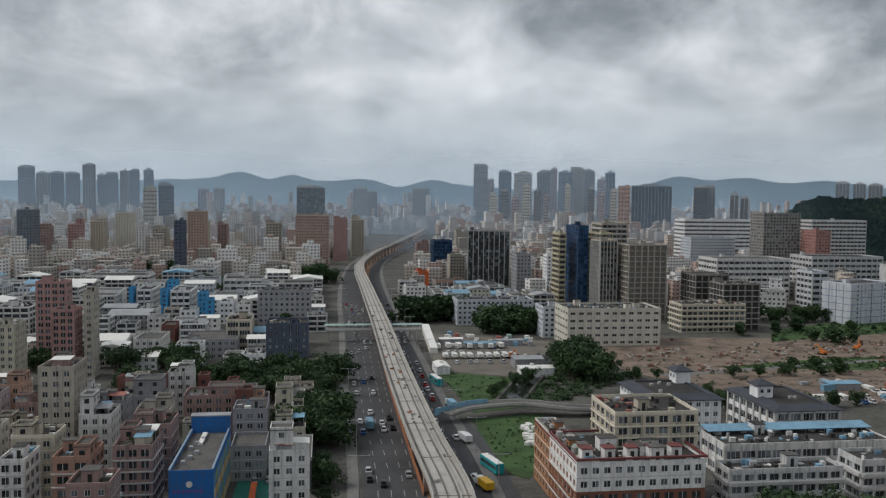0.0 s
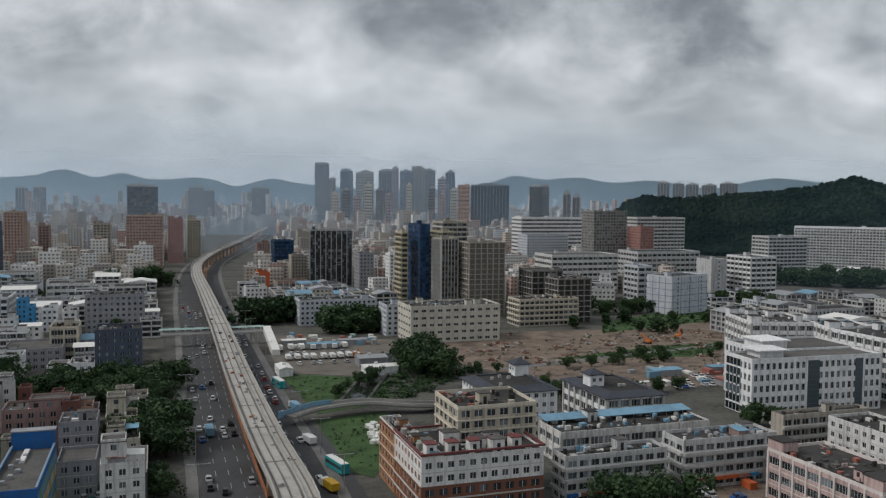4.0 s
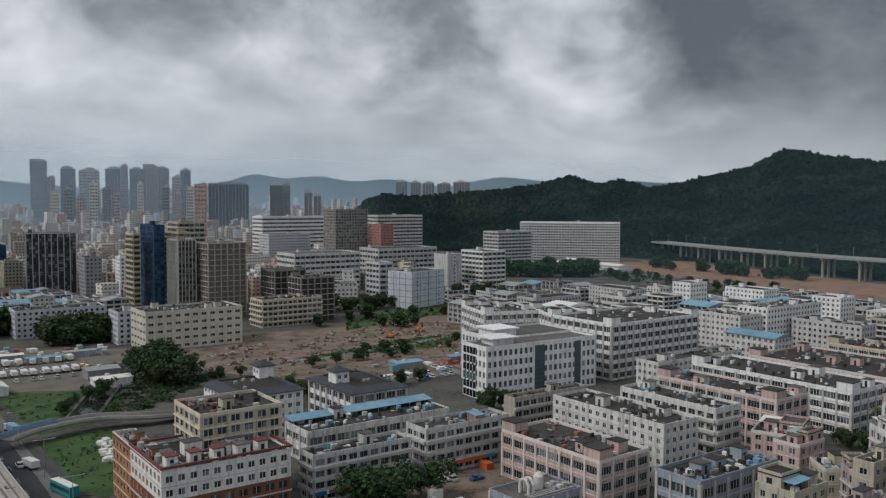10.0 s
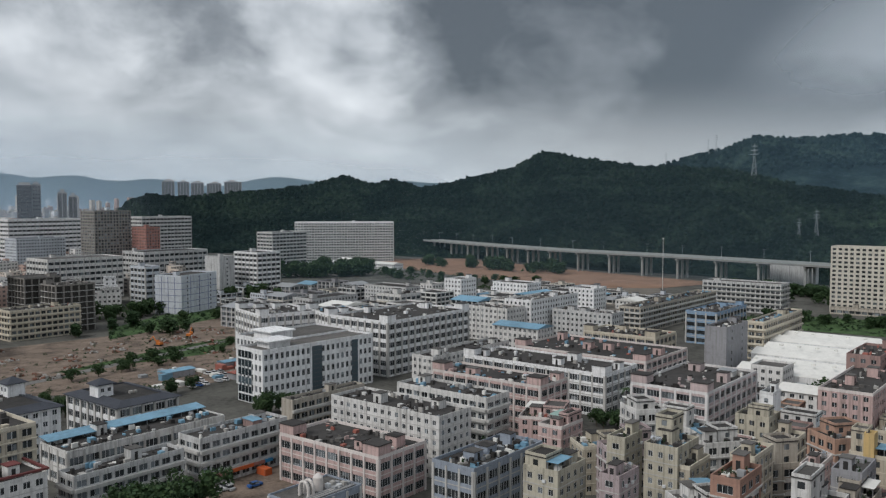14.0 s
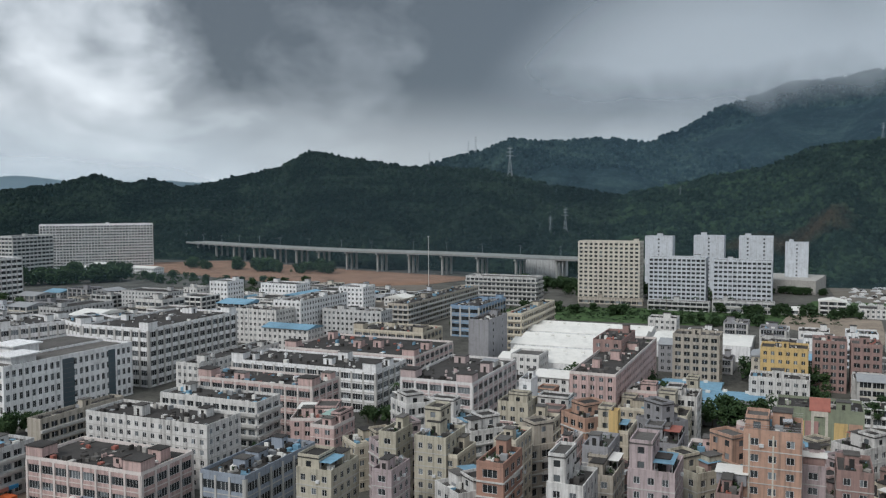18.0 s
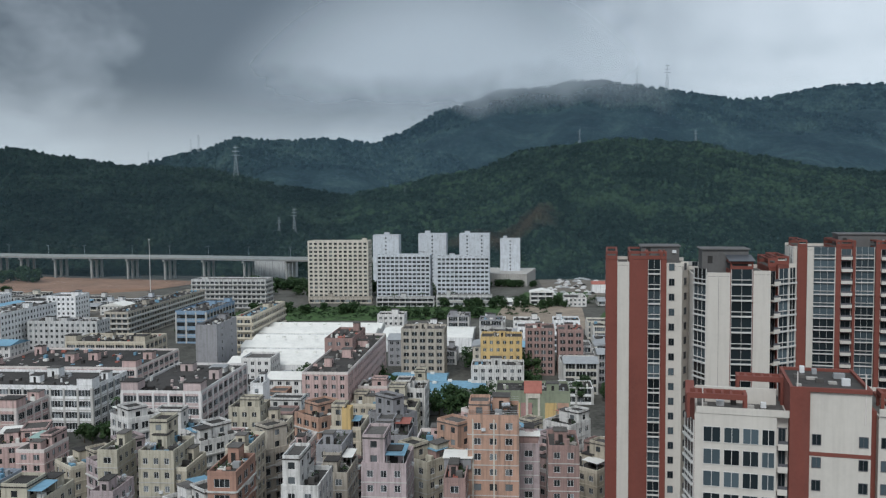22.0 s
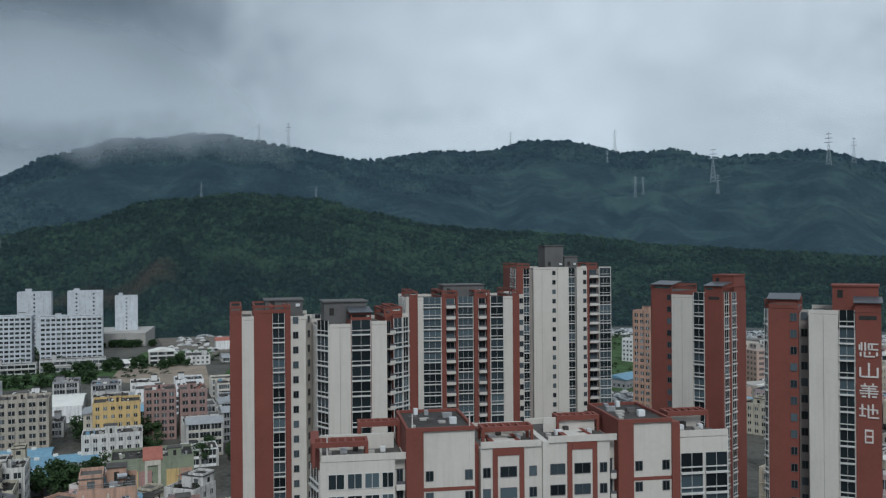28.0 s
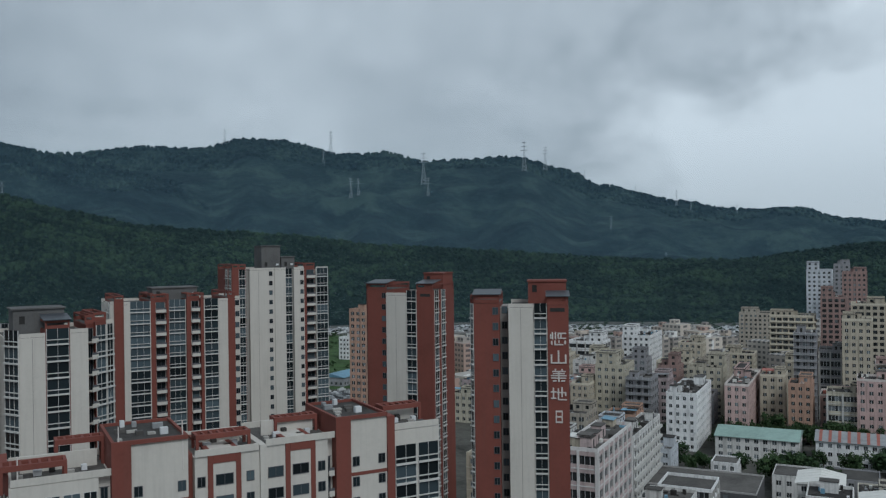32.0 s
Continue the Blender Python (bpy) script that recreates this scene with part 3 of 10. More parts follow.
        for k in range(4):
            px, py = rng.uniform(-w / 2 + 5, w / 2 - 5), rng.uniform(-d / 2 + 5, d / 2 - 5) if d > 12 else 0
            part("roof_vent", Shape().box(px - 0.5, py - 0.5, H + 0.9, px + 0.5, py + 0.5, H + 1.9), CONCRETE, ob)
        tx, ty = -w / 2 + 4.2, (d / 2 - 4.2 if name == "pagoda_office" else 1.0)
        part("turret", Shape().box(tx - 2.7, ty - 2.7, H + 0.5, tx + 2.7, ty + 2.7, H + 5.0), wmat, ob)
        s = Shape()
        s.v = [(tx + a * 3.5, ty + c * 3.5, z) for z in (H + 5.0, H + 5.25) for a, c in ((-1, -1), (1, -1), (1, 1), (-1, 1))] + [(tx, ty, H + 7.0)]
        s.f = [(3, 2, 1, 0)] + [(i, (i + 1) % 4, 4 + (i + 1) % 4, 4 + i) for i in range(4)] + [(4 + i, 4 + (i + 1) % 4, 8) for i in range(4)]
        s.m = [0] * 9
        part("turret_roof", s, TILE_ROOF, ob, "dark tiled pyramid roof")
        for sx in (-1.2, 1.2):
            part("turret_window", window_mesh(1.2, 1.3), None, ob, at=pose(tx + sx, ty - 2.72, H + 2.6))
        return ob
    if top == "hip":
        s = Shape()
        k = 1.1
        rise = min(w, d) * 0.2
        r = max(0.3, (w - d) / 2)
        v0 = [(-w / 2 - k, -d / 2 - k, H), (w / 2 + k, -d / 2 - k, H), (w / 2 + k, d / 2 + k, H), (-w / 2 - k, d / 2 + k, H)]
        s.v = v0 + [(a, b2, H + 0.25) for a, b2, _ in v0] + [(-r, 0, H + rise), (r, 0, H + rise)]
        s.f = [(3, 2, 1, 0), (0, 1, 5, 4), (1, 2, 6, 5), (2, 3, 7, 6), (3, 0, 4, 7), (4, 5, 9, 8), (5, 6, 9), (6, 7, 8, 9), (7, 4, 8)]
        s.m = [0] * 9
        part("hipped_roof", s, TILE_ROOF, ob)
        return ob
    joined = far > 420  # far roofs: deck, rim and huts in one mesh
    deck = Shape().box(-w / 2 + e, -d / 2 + e, H - 0.3, w / 2 - e, d / 2 - e, H + 0.03)
    if not joined:
        part("roof", deck, rmat, ob)
    ph = 0.9 if floors > 2 else 0.5
    rim = Shape() if not joined else deck
    for x0, y0, x1, y1 in ((-w / 2 + 0.02, -d / 2 + 0.02, w / 2 - 0.02, -d / 2 + e), (-w / 2 + 0.02, d / 2 - e, w / 2 - 0.02, d / 2 - 0.02),
                           (-w / 2 + 0.02, -d / 2 + e, -w / 2 + e, d / 2 - e), (w / 2 - e, -d / 2 + e, w / 2 - 0.02, d / 2 - e)):
        rim.box(x0, y0, H + 0.001, x1, y1, H + ph, 1 if joined else 0)
    edge_mat = tmat if colour in TRIM else wmat
    if not joined:
        part("parapet", rim, edge_mat, ob)
    if top == "bare" or far > 1300:
        if joined:
            if far > 1300:  # stepped crowns of the far towers
                k = rng.uniform(0.3, 0.46)
                ox = rng.uniform(-0.1, 0.1) * w
                deck.box(-w * k + ox, -d * k, H + 0.05, w * k + ox, d * k, H + rng.uniform(2, 5), 1)
                deck.box(-w * k * 0.5 + ox, -d * k * 0.5, H + 2.5, w * k * 0.5 + ox, d * k * 0.5, H + rng.uniform(4, 7), 1)
            part("roof", deck, (rmat, edge_mat), ob)
        return ob
    # stair huts, sheds and tanks on the roof
    if top == "strip":
        part("blue_roof_strip", Shape().prism(((d / 2 - 5.2, H + 1.3), (d / 2 + 0.3, H + 2.0), (d / 2 + 0.3, H + 2.15), (d / 2 - 5.2, H + 1.45)), -w / 2 - 0.3, w / 2 + 0.3), BLUE_TIN, ob, "pale blue metal roof strip")
        for i in range(int(w / 6) + 1):
            part("strip_post", Shape().box(-w / 2 + 0.3 + i * 6, d / 2 - 5.1, H, -w / 2 + 0.45 + i * 6, d / 2 - 4.95, H + 1.3), STEEL, ob)
    if top == "hut" and min(w, d) > 6.5:  # a set-back top storey on part of the roof, and a terrace canopy
        a, c, hh = w * rng.uniform(0.38, 0.62), d * rng.uniform(0.42, 0.7), rng.choice((2.7, 2.9, 2.9, 5.6))
        sx, sy = rng.choice((-1, 1)), rng.choice((-1, 1))
        x0, y0 = (sx * w / 2 - (sx + 1) / 2 * a, sy * d / 2 - (sy + 1) / 2 * c)
        x0, y0 = x0 - 0.3 * sx, y0 - 0.3 * sy
        rr = Relief(a, c)
        for face in range(4):
            ln = a if face % 2 == 0 else c
            nn = max(1, int(ln / 3))
            pt_ = ln / nn
            cs = [((pt_ - 1.3) / 2, 0)]
            for i in range(nn):
                cs += [(1.3, 1), (pt_ - 1.3 if i < nn - 1 else (pt_ - 1.3) / 2, 0)]
            rs = [(1.0, 0), (1.3, 1), (hh - 2.3, 0)] if hh < 4 else [(1.0, 0), (1.3, 1), (1.5, 0), (1.3, 1), (hh - 5.1, 0)]
            rr.face(face, cs, rs, lambda c_, r_: (-0.12, 2) if c_ == 1 and r_ == 1 else (0.0, 0))
        rr.shape.box(-a / 2 - 0.15, -c / 2 - 0.15, hh + 0.004, a / 2 + 0.15, c / 2 + 0.15, hh + 0.2, 1)
        for u0, v0, u1, v1 in ((-a / 2, -c / 2, a / 2, -c / 2 + 0.2), (-a / 2, c / 2 - 0.2, a / 2, c / 2), (-a / 2, -c / 2 + 0.2, -a / 2 + 0.2, c / 2 - 0.2), (a / 2 - 0.2, -c / 2 + 0.2, a / 2, c / 2 - 0.2)):
            rr.shape.box(u0, v0, hh + 0.204, u1, v1, hh + 0.8, 0)
        part("roof_room", rr.shape, (wmat, rng.choice((ROOF, ROOF_DARK)), GLASS), ob, at=pose(x0 + a / 2, y0 + c / 2, H + 0.03))
        if rng.random() < 0.55 and far < 420:
            tx, ty = -sx * (w / 2 - (w - a) / 2), sy * (d / 2 - c / 2)
            aw, ac_ = (w - a) * 0.36, c * 0.4
            cs = Shape()
            for u in (-1, 1):
                for v in (-1, 1):
                    cs.box(tx + u * aw - 0.08, ty + v * ac_ - 0.08, H + 0.03, tx + u * aw + 0.08, ty + v * ac_ + 0.08, H + 2.3, 1)
            cs.prism(((ty - ac_ - 0.3, H + 2.3), (ty + ac_ + 0.3, H + 2.5), (ty + ac_ + 0.3, H + 2.58), (ty - ac_ - 0.3, H + 2.38)), tx - aw - 0.3, tx + aw + 0.3)
            part("terrace_canopy", cs, (rng.choice((WHITE_TIN, GREY_TIN, BLUE_TIN, WHITE_TIN, GREEN_TIN, RED_TIN)), STEEL), ob)
    huts = {"flat": 1, "hut": 1, "clutter": 4, "dark": 1, "court": 2, "strip": 0}[top] + (w * d > 500 and far < 500) + (w * d > 1000 and far < 500)
    for i in range(huts):
        a, c = rng.uniform(2.5, 4.5), rng.uniform(2.5, 4)
        a, c = min(a, w * 0.4), min(c, d * 0.4)
        if w - a < 1.5 or d - c < 1.5:
            continue
        px, py = rng.uniform(-w / 2 + a / 2 + 0.5, w / 2 - a / 2 - 0.5), rng.uniform(-d / 2 + c / 2 + 0.5, d / 2 - c / 2 - 0.5)
        if i:
            px = -px
        hh = rng.uniform(2.4, 3.2)
        if joined:
            deck.box(px - a / 2, py - c / 2, H + 0.035, px + a / 2, py + c / 2, H + hh, 2)
            deck.box(px - a / 2 - 0.2, py - c / 2 - 0.2, H + hh + 0.005, px + a / 2 + 0.2, py + c / 2 + 0.2, H + hh + 0.18, 0)
            continue
        hs = Shape().box(px - a / 2, py - c / 2, H + 0.02, px + a / 2, py + c / 2, H + hh)
        hs.box(px - a / 2 - 0.2, py - c / 2 - 0.2, H + hh + 0.005, px + a / 2 + 0.2, py + c / 2 + 0.2, H + hh + 0.18, 1)
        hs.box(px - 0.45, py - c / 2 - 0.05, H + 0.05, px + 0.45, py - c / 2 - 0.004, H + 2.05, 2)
        part("stair_hut", hs, (wmat, rng.choice((ROOF, ROOF_DARK, ROOF)), SHADE_AND_BLACK), ob)
    if joined:
        part("roof", deck, (rmat, edge_mat, wmat), ob)
    if far < 560 and min(w, d) > 4:
        bits = Shape()
        for i in range(int(min(70, w * d / (5 if top == "hut" and far < 280 else 10))) * (2 if colour == "BLUE_GREY" else 1)):
            a, c = rng.uniform(0.15, 0.9), rng.uniform(0.15, 0.9)
            px, py = rng.uniform(-w / 2 + 1.2, w / 2 - 1.2), rng.uniform(-d / 2 + 1.2, d / 2 - 1.2)
            bits.box(px - a, py - c, H + 0.031, px + a, py + c, H + rng.choice((0.06, 0.2, 0.5, 0.9, 1.3)), rng.choice((0, 1, 1, 1, 2, 3, 4, 5, 5)))
        if top == "hut" and far < 300:
            leaf = clump_mesh(rng.randint(0, 2))
            for i in range(rng.randint(1, 5)):
                px, py, k = rng.uniform(-w / 2 + 1, w / 2 - 1), rng.uniform(-d / 2 + 1, d / 2 - 1), rng.uniform(0.7, 1.5)
                n0 = len(bits.v)
                vs = [tuple(v.co) for v in leaf.vertices]
                for q in range(0, len(vs), 20):
                    bits.v += [(px + a * k * 1.3, py + c * k, H + 0.1 + max(0.0, e2) * k) for a, c, e2 in vs[q:q + 4]]
                n1 = (len(bits.v) - n0) // 4
                bits.f += [tuple(range(n0 + 4 * q, n0 + 4 * q + 4)) for q in range(n1)]
                bits.m += [6] * n1
        part("roof_clutter", bits, (CONCRETE, ROOF_DARK, WHITE_TIN, wmat, RED_TIN if colour in ("PINK", "PINK_BROWN", "CREAM") else GREY_TIN, BLUE_TIN if rng.random() < 0.3 else ROOF, LEAF), ob, kind="stuff")
    if top in ("dark", "court") and w > 22 and far < 700 and style in ("factory", "twin"):
        for sx in (-1, 1):
            a, c = 5.5, min(5.0, d * 0.5)
            tower_s = Shape().box(sx * (w / 2 - a / 2) - a / 2 + 0.03, -d / 2 + 0.03, H + 0.95, sx * (w / 2 - a / 2) + a / 2 - 0.03, -d / 2 + c, H + 3.4)
            tower_s.box(sx * (w / 2 - a / 2) - a / 2 - 0.2, -d / 2 - 0.2, H + 3.4, sx * (w / 2 - a / 2) + a / 2 + 0.2, -d / 2 + c + 0.2, H + 3.65, 1)
            part("stair_tower", tower_s, (wmat, ROOF_DARK), ob)
    if top == "court" and far < NEAR:
        part("court_screen", Shape().box(-w * 0.2, -0.1 * d, H + 0.05, w * 0.25, 0.12 * d, H + 0.35), material("green_net", (0.03, 0.22, 0.17), 0.8, vary=0.2), ob, "green court covering")
    if far < 330:
        for i in range(rng.randint(0, 2) if top in ("hut", "clutter") else rng.randint(0, 1)):
            px, py = rng.uniform(-w / 2 + 1.2, w / 2 - 1.2), rng.uniform(-d / 2 + 1.2, d / 2 - 1.2)
            q = m @ Vector((px, py, H + 0.03))
            if rng.random() < 0.55:
                roof_tank(q, rng)
            elif rng.random() < 0.6:
                roof_shed(q, yaw, rng)
            else:
                roof_plants(q, rng)
    return ob


TANK_MESHES = []


def roof_tank(q, rng):
    """A steel water tank on a stand."""
    if not TANK_MESHES:
        TANK_MESHES.append(Shape().tube((-0.9, 0, 1.2), (0.9, 0, 1.2), 0.62, 0.62, 12).mesh("tank", TANK))
        st = Shape()
        for a in (-0.7, 0.7):
            for c in (-0.4, 0.4):
                st.box(a - 0.05, c - 0.05, 0, a + 0.05, c + 0.05, 0.75)
        TANK_MESHES.append(st.mesh("stand", STEEL))
    ob = thing("water_tank", "horizontal stainless steel water tank on a roof stand", "tank", pose(*q, 0, 0, rng.uniform(0, 180)), "roof tanks")
    part("tank", TANK_MESHES[0], None, ob)
    part("stand", TANK_MESHES[1], None, ob)


def roof_shed(q, yaw, rng):
    a, c, h = rng.uniform(1.6, 3), rng.uniform(1.2, 2.2), rng.uniform(1.7, 2.3)
    tin = rng.choice((BLUE_TIN, WHITE_TIN, GREY_TIN, RED_TIN, WHITE_TIN))
    words = {"blue": "blue", "white": "white", "grey": "grey", "red": "red"}[tin.name.split("_")[0]]
    ob = thing("roof_shed", f"small shed with a {words} sheet metal lid on a flat roof", "shed", pose(*q, 0, 0, yaw), "roof sheds")
    part("shed_wall", Shape().box(-a, -c, 0, a, c, h), wall_of(rng.choice(("WHITE_OLD", "PINK_BROWN", "GREY", "CREAM"))), ob)
    part("shed_roof", Shape().prism(((-c - 0.3, h + 0.01), (c + 0.3, h + 0.3), (c + 0.3, h + 0.4), (-c - 0.3, h + 0.1)), -a - 0.3, a + 0.3), tin, ob)


def roof_plants(q, rng):
    ob = thing("roof_garden", "clump of green potted plants on a flat roof", "plants", pose(*q, 0, 0, rng.uniform(0, 360)), "roof gardens")
    part("planter", Shape().box(-1.2, -0.5, 0, 1.2, 0.5, 0.4), CONCRETE, ob)
    part("foliage", clump_mesh(rng.randint(0, 2)), None, ob, at=pose(0, 0, 0.3) @ Matrix.Diagonal((1.3, 0.8, 1.1, 1)))


# ---- ground, hills, haze ----
GROUND = material("city_ground", (0.086, 0.084, 0.074), 0.95, vary=0.55, grain=0.5, stain=0.5, space="World")
ASPHALT = material("asphalt", (0.065, 0.066, 0.069), 0.9, vary=0.2, grain=0.8, stain=0.2, space="World")
GRASS = material("grass", (0.046, 0.088, 0.028), 0.95, vary=0.45, grain=1.2, bump=0.4, space="World")
EARTH = material("brown_earth", (0.24, 0.145, 0.098), 0.95, vary=0.3, grain=0.5, stain=0.15, bump=0.3, space="World")
RUBBLE = material("rubble_ground", (0.18, 0.138, 0.108), 0.95, vary=0.6, grain=1.2, stain=0.5, bump=0.6, space="World")
SAND = material("pale_gravel", (0.15, 0.135, 0.115), 0.95, vary=0.25, grain=1.0, stain=0.1, space="World")
PAVING = material("pale_paving", (0.17, 0.166, 0.158), 0.9, vary=0.25, grain=1.0, stain=0.25, space="World")
WATER = material("canal_water", (0.02, 0.022, 0.02), 0.12, vary=0.2, space="World")

g = Shape()
rings, spokes = (0, 60, 300, 800, 2000, 4900), 72
g.v = [(r * math.cos(2 * math.pi * i / spokes), r * math.sin(2 * math.pi * i / spokes), 0) for r in rings[1:] for i in range(spokes)] + [(0, 0, 0)]
for k in range(len(rings) - 2):
    g.f += [(k * spokes + i, k * spokes + (i + 1) % spokes, (k + 1) * spokes + (i + 1) % spokes, (k + 1) * spokes + i) for i in range(spokes)]
g.f += [(len(g.v) - 1, i, (i + 1) % spokes) for i in range(spokes)]
solid("ground", g, GROUND, "grey paved city ground between buildings", "ground", kind="structure")


def patch(name, label, mat, points, z, thick=0.3):
    s = Shape().quad_box((points, (z - thick, z)))
    return solid(name, s, mat, label, "ground", kind="structure")


def ribbon(points, left, right, z0, z1, step=12.0):
    """A band swept along a plan line, smoothed; returns the shape and the finer line."""
    pts = [Vector(p).to_3d() for p in points]
    line = []
    for i in range(len(pts) - 1):
        p0, p1, p2, p3 = pts[max(0, i - 1)], pts[i], pts[i + 1], pts[min(len(pts) - 1, i + 2)]
        n = max(2, int((p2 - p1).length / step))
        for k in range(n):
            u = k / n
            line.append(0.5 * (2 * p1 + (p2 - p0) * u + (2 * p0 - 5 * p1 + 4 * p2 - p3) * u * u + (3 * p1 - p0 - 3 * p2 + p3) * u ** 3))
    line.append(pts[-1])
    s = Shape()
    for i, p in enumerate(line):
        t = (line[min(i + 1, len(line) - 1)] - line[max(i - 1, 0)]).normalized()
        n = Vector((t.y, -t.x, 0))
        for off, z in ((left, z0), (right, z0), (right, z1), (left, z1)):
            q = p + n * off
            s.v.append((q.x, q.y, z + p.z))
        if i:
            a, b = 4 * (i - 1), 4 * i
            s.f += [(a + j, a + (j + 1) % 4, b + (j + 1) % 4, b + j) for j in range(4)]
            s.m += [0] * 4
    n = len(s.v)
    s.f += [(3, 2, 1, 0), (n - 4, n - 3, n - 2, n - 1)]
    s.m += [0, 0]
    return s, line


def smooth(a):
    a = min(1.0, max(0.0, a))
    return a * a * (3 - 2 * a)


def interp(table, a):
    xs, ys = [p[0] for p in table], [p[1] for p in table]
    k = next((i for i in range(len(xs) - 1) if xs[i] >= a >= xs[i + 1]), None)
    if k is None:
        return ys[0] if a > xs[0] else ys[-1]
    u = (xs[k] - a) / (xs[k] - xs[k + 1])
    u = 0.4 * u + 0.6 * smooth(u)
    return ys[k] * (1 - u) + ys[k + 1] * u


HILLS = []


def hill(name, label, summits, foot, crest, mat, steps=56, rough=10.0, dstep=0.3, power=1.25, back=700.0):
    """A range of hills round the valley: summits by bearing and height, placed to fit the camera's skyline, from its
    foot up to its crest and down again behind.
    """
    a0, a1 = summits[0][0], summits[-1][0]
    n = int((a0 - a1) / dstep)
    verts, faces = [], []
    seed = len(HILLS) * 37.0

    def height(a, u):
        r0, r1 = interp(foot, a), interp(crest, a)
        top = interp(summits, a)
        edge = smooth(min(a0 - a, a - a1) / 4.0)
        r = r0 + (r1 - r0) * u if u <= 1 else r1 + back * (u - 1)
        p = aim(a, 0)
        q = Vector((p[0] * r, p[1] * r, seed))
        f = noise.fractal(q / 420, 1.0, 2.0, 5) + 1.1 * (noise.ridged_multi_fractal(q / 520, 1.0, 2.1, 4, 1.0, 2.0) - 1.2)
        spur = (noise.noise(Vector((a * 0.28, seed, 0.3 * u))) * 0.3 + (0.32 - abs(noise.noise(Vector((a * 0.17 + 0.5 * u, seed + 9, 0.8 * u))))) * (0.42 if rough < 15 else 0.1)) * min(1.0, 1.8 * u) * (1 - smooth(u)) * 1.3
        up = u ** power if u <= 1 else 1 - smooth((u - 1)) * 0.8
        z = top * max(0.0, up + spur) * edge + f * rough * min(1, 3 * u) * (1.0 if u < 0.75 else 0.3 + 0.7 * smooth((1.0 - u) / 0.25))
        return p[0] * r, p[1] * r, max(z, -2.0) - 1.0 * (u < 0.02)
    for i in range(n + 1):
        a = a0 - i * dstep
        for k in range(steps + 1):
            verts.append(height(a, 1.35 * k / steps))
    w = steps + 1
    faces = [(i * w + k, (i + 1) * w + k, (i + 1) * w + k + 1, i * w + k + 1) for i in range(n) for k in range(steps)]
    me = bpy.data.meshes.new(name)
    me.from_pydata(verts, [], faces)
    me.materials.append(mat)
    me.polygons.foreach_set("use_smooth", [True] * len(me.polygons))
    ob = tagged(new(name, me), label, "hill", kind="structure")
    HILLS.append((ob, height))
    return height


def forest_material(name, lo, mid, hi, scale, scar=None):
    m = bpy.data.materials.new(name)
    m.use_nodes = True
    t = m.node_tree
    b = t.nodes["Principled BSDF"]
    b.inputs["Roughness"].default_value = 0.95
    b.inputs["Specular IOR Level"].default_value = 0.05
    geo = t.nodes.new("ShaderNodeNewGeometry")
    n1 = node(t, "ShaderNodeTexNoise", Scale=0.0075, Detail=7.0, Roughness=0.6, Distortion=0.5)
    n2 = node(t, "ShaderNodeTexVoronoi", Scale=scale)
    n3 = node(t, "ShaderNodeTexNoise", Scale=scale * 2.3, Detail=5.0, Roughness=0.7)
    for n in (n1, n2, n3):
        t.links.new(geo.outputs["Position"], n.inputs["Vector"])
    f = math_node(t, "ADD", math_node(t, "MULTIPLY", n1.outputs[0], 0.66), math_node(t, "MULTIPLY", n3.outputs[0], 0.34))
    f = math_node(t, "ADD", f, math_node(t, "MULTIPLY", math_node(t, "SUBTRACT", geo.outputs["Random Per Island"], 0.5), 0.15))
    if scar:  # bare reddish slope with a ragged edge
        away = t.nodes.new("ShaderNodeVectorMath")
        away.operation = "DISTANCE"
        t.links.new(geo.outputs["Position"], away.inputs[0])
        away.inputs[1].default_value = scar
        near = math_node(t, "SUBTRACT", math_node(t, "ADD", 1.0, math_node(t, "MULTIPLY", math_node(t, "SUBTRACT", n1.outputs[0], 0.5), 1.6)), math_node(t, "DIVIDE", away.outputs["Value"], 85.0), True)
        bare = math_node(t, "MULTIPLY", math_node(t, "MULTIPLY", near, 2.2, True), math_node(t, "MULTIPLY", n3.outputs[0], 1.5, True))
    # broad mottling: lighter green patches, plus gully shade put into the colour
    col = ramp(t, f, (0.38, lo), (0.5, mid), (0.62, hi))
    if scar:
        col = blend(t, bare, col, (0.085, 0.062, 0.042))
    t.links.new(col, b.inputs["Base Color"])
    bp = node(t, "ShaderNodeBump", Strength=0.9, Distance=5.0)
    t.links.new(math_node(t, "ADD", math_node(t, "SUBTRACT", 1.0, n2.outputs[0]), n3.outputs[0]), bp.inputs["Height"])
    t.links.new(bp.outputs[0], b.inputs["Normal"])
    return m


# forest colours pushed towards blue: distance haze put into the base colour
FOREST = forest_material("forest_canopy", (0.009, 0.02, 0.017), (0.02, 0.038, 0.031), (0.048, 0.082, 0.05), 0.14, scar=(985.0, 165.0, 62.0))
# darker copy of forest_canopy: cloud shadow on the near hill put into colour
SHADOWED_FOREST = forest_material("shrubby_hill_forest", (0.007, 0.016, 0.015), (0.014, 0.026, 0.023), (0.031, 0.052, 0.036), 0.14)
FAR_FOREST = forest_material("distant_forest", (0.009, 0.017, 0.02), (0.019, 0.034, 0.035), (0.042, 0.066, 0.058), 0.03)

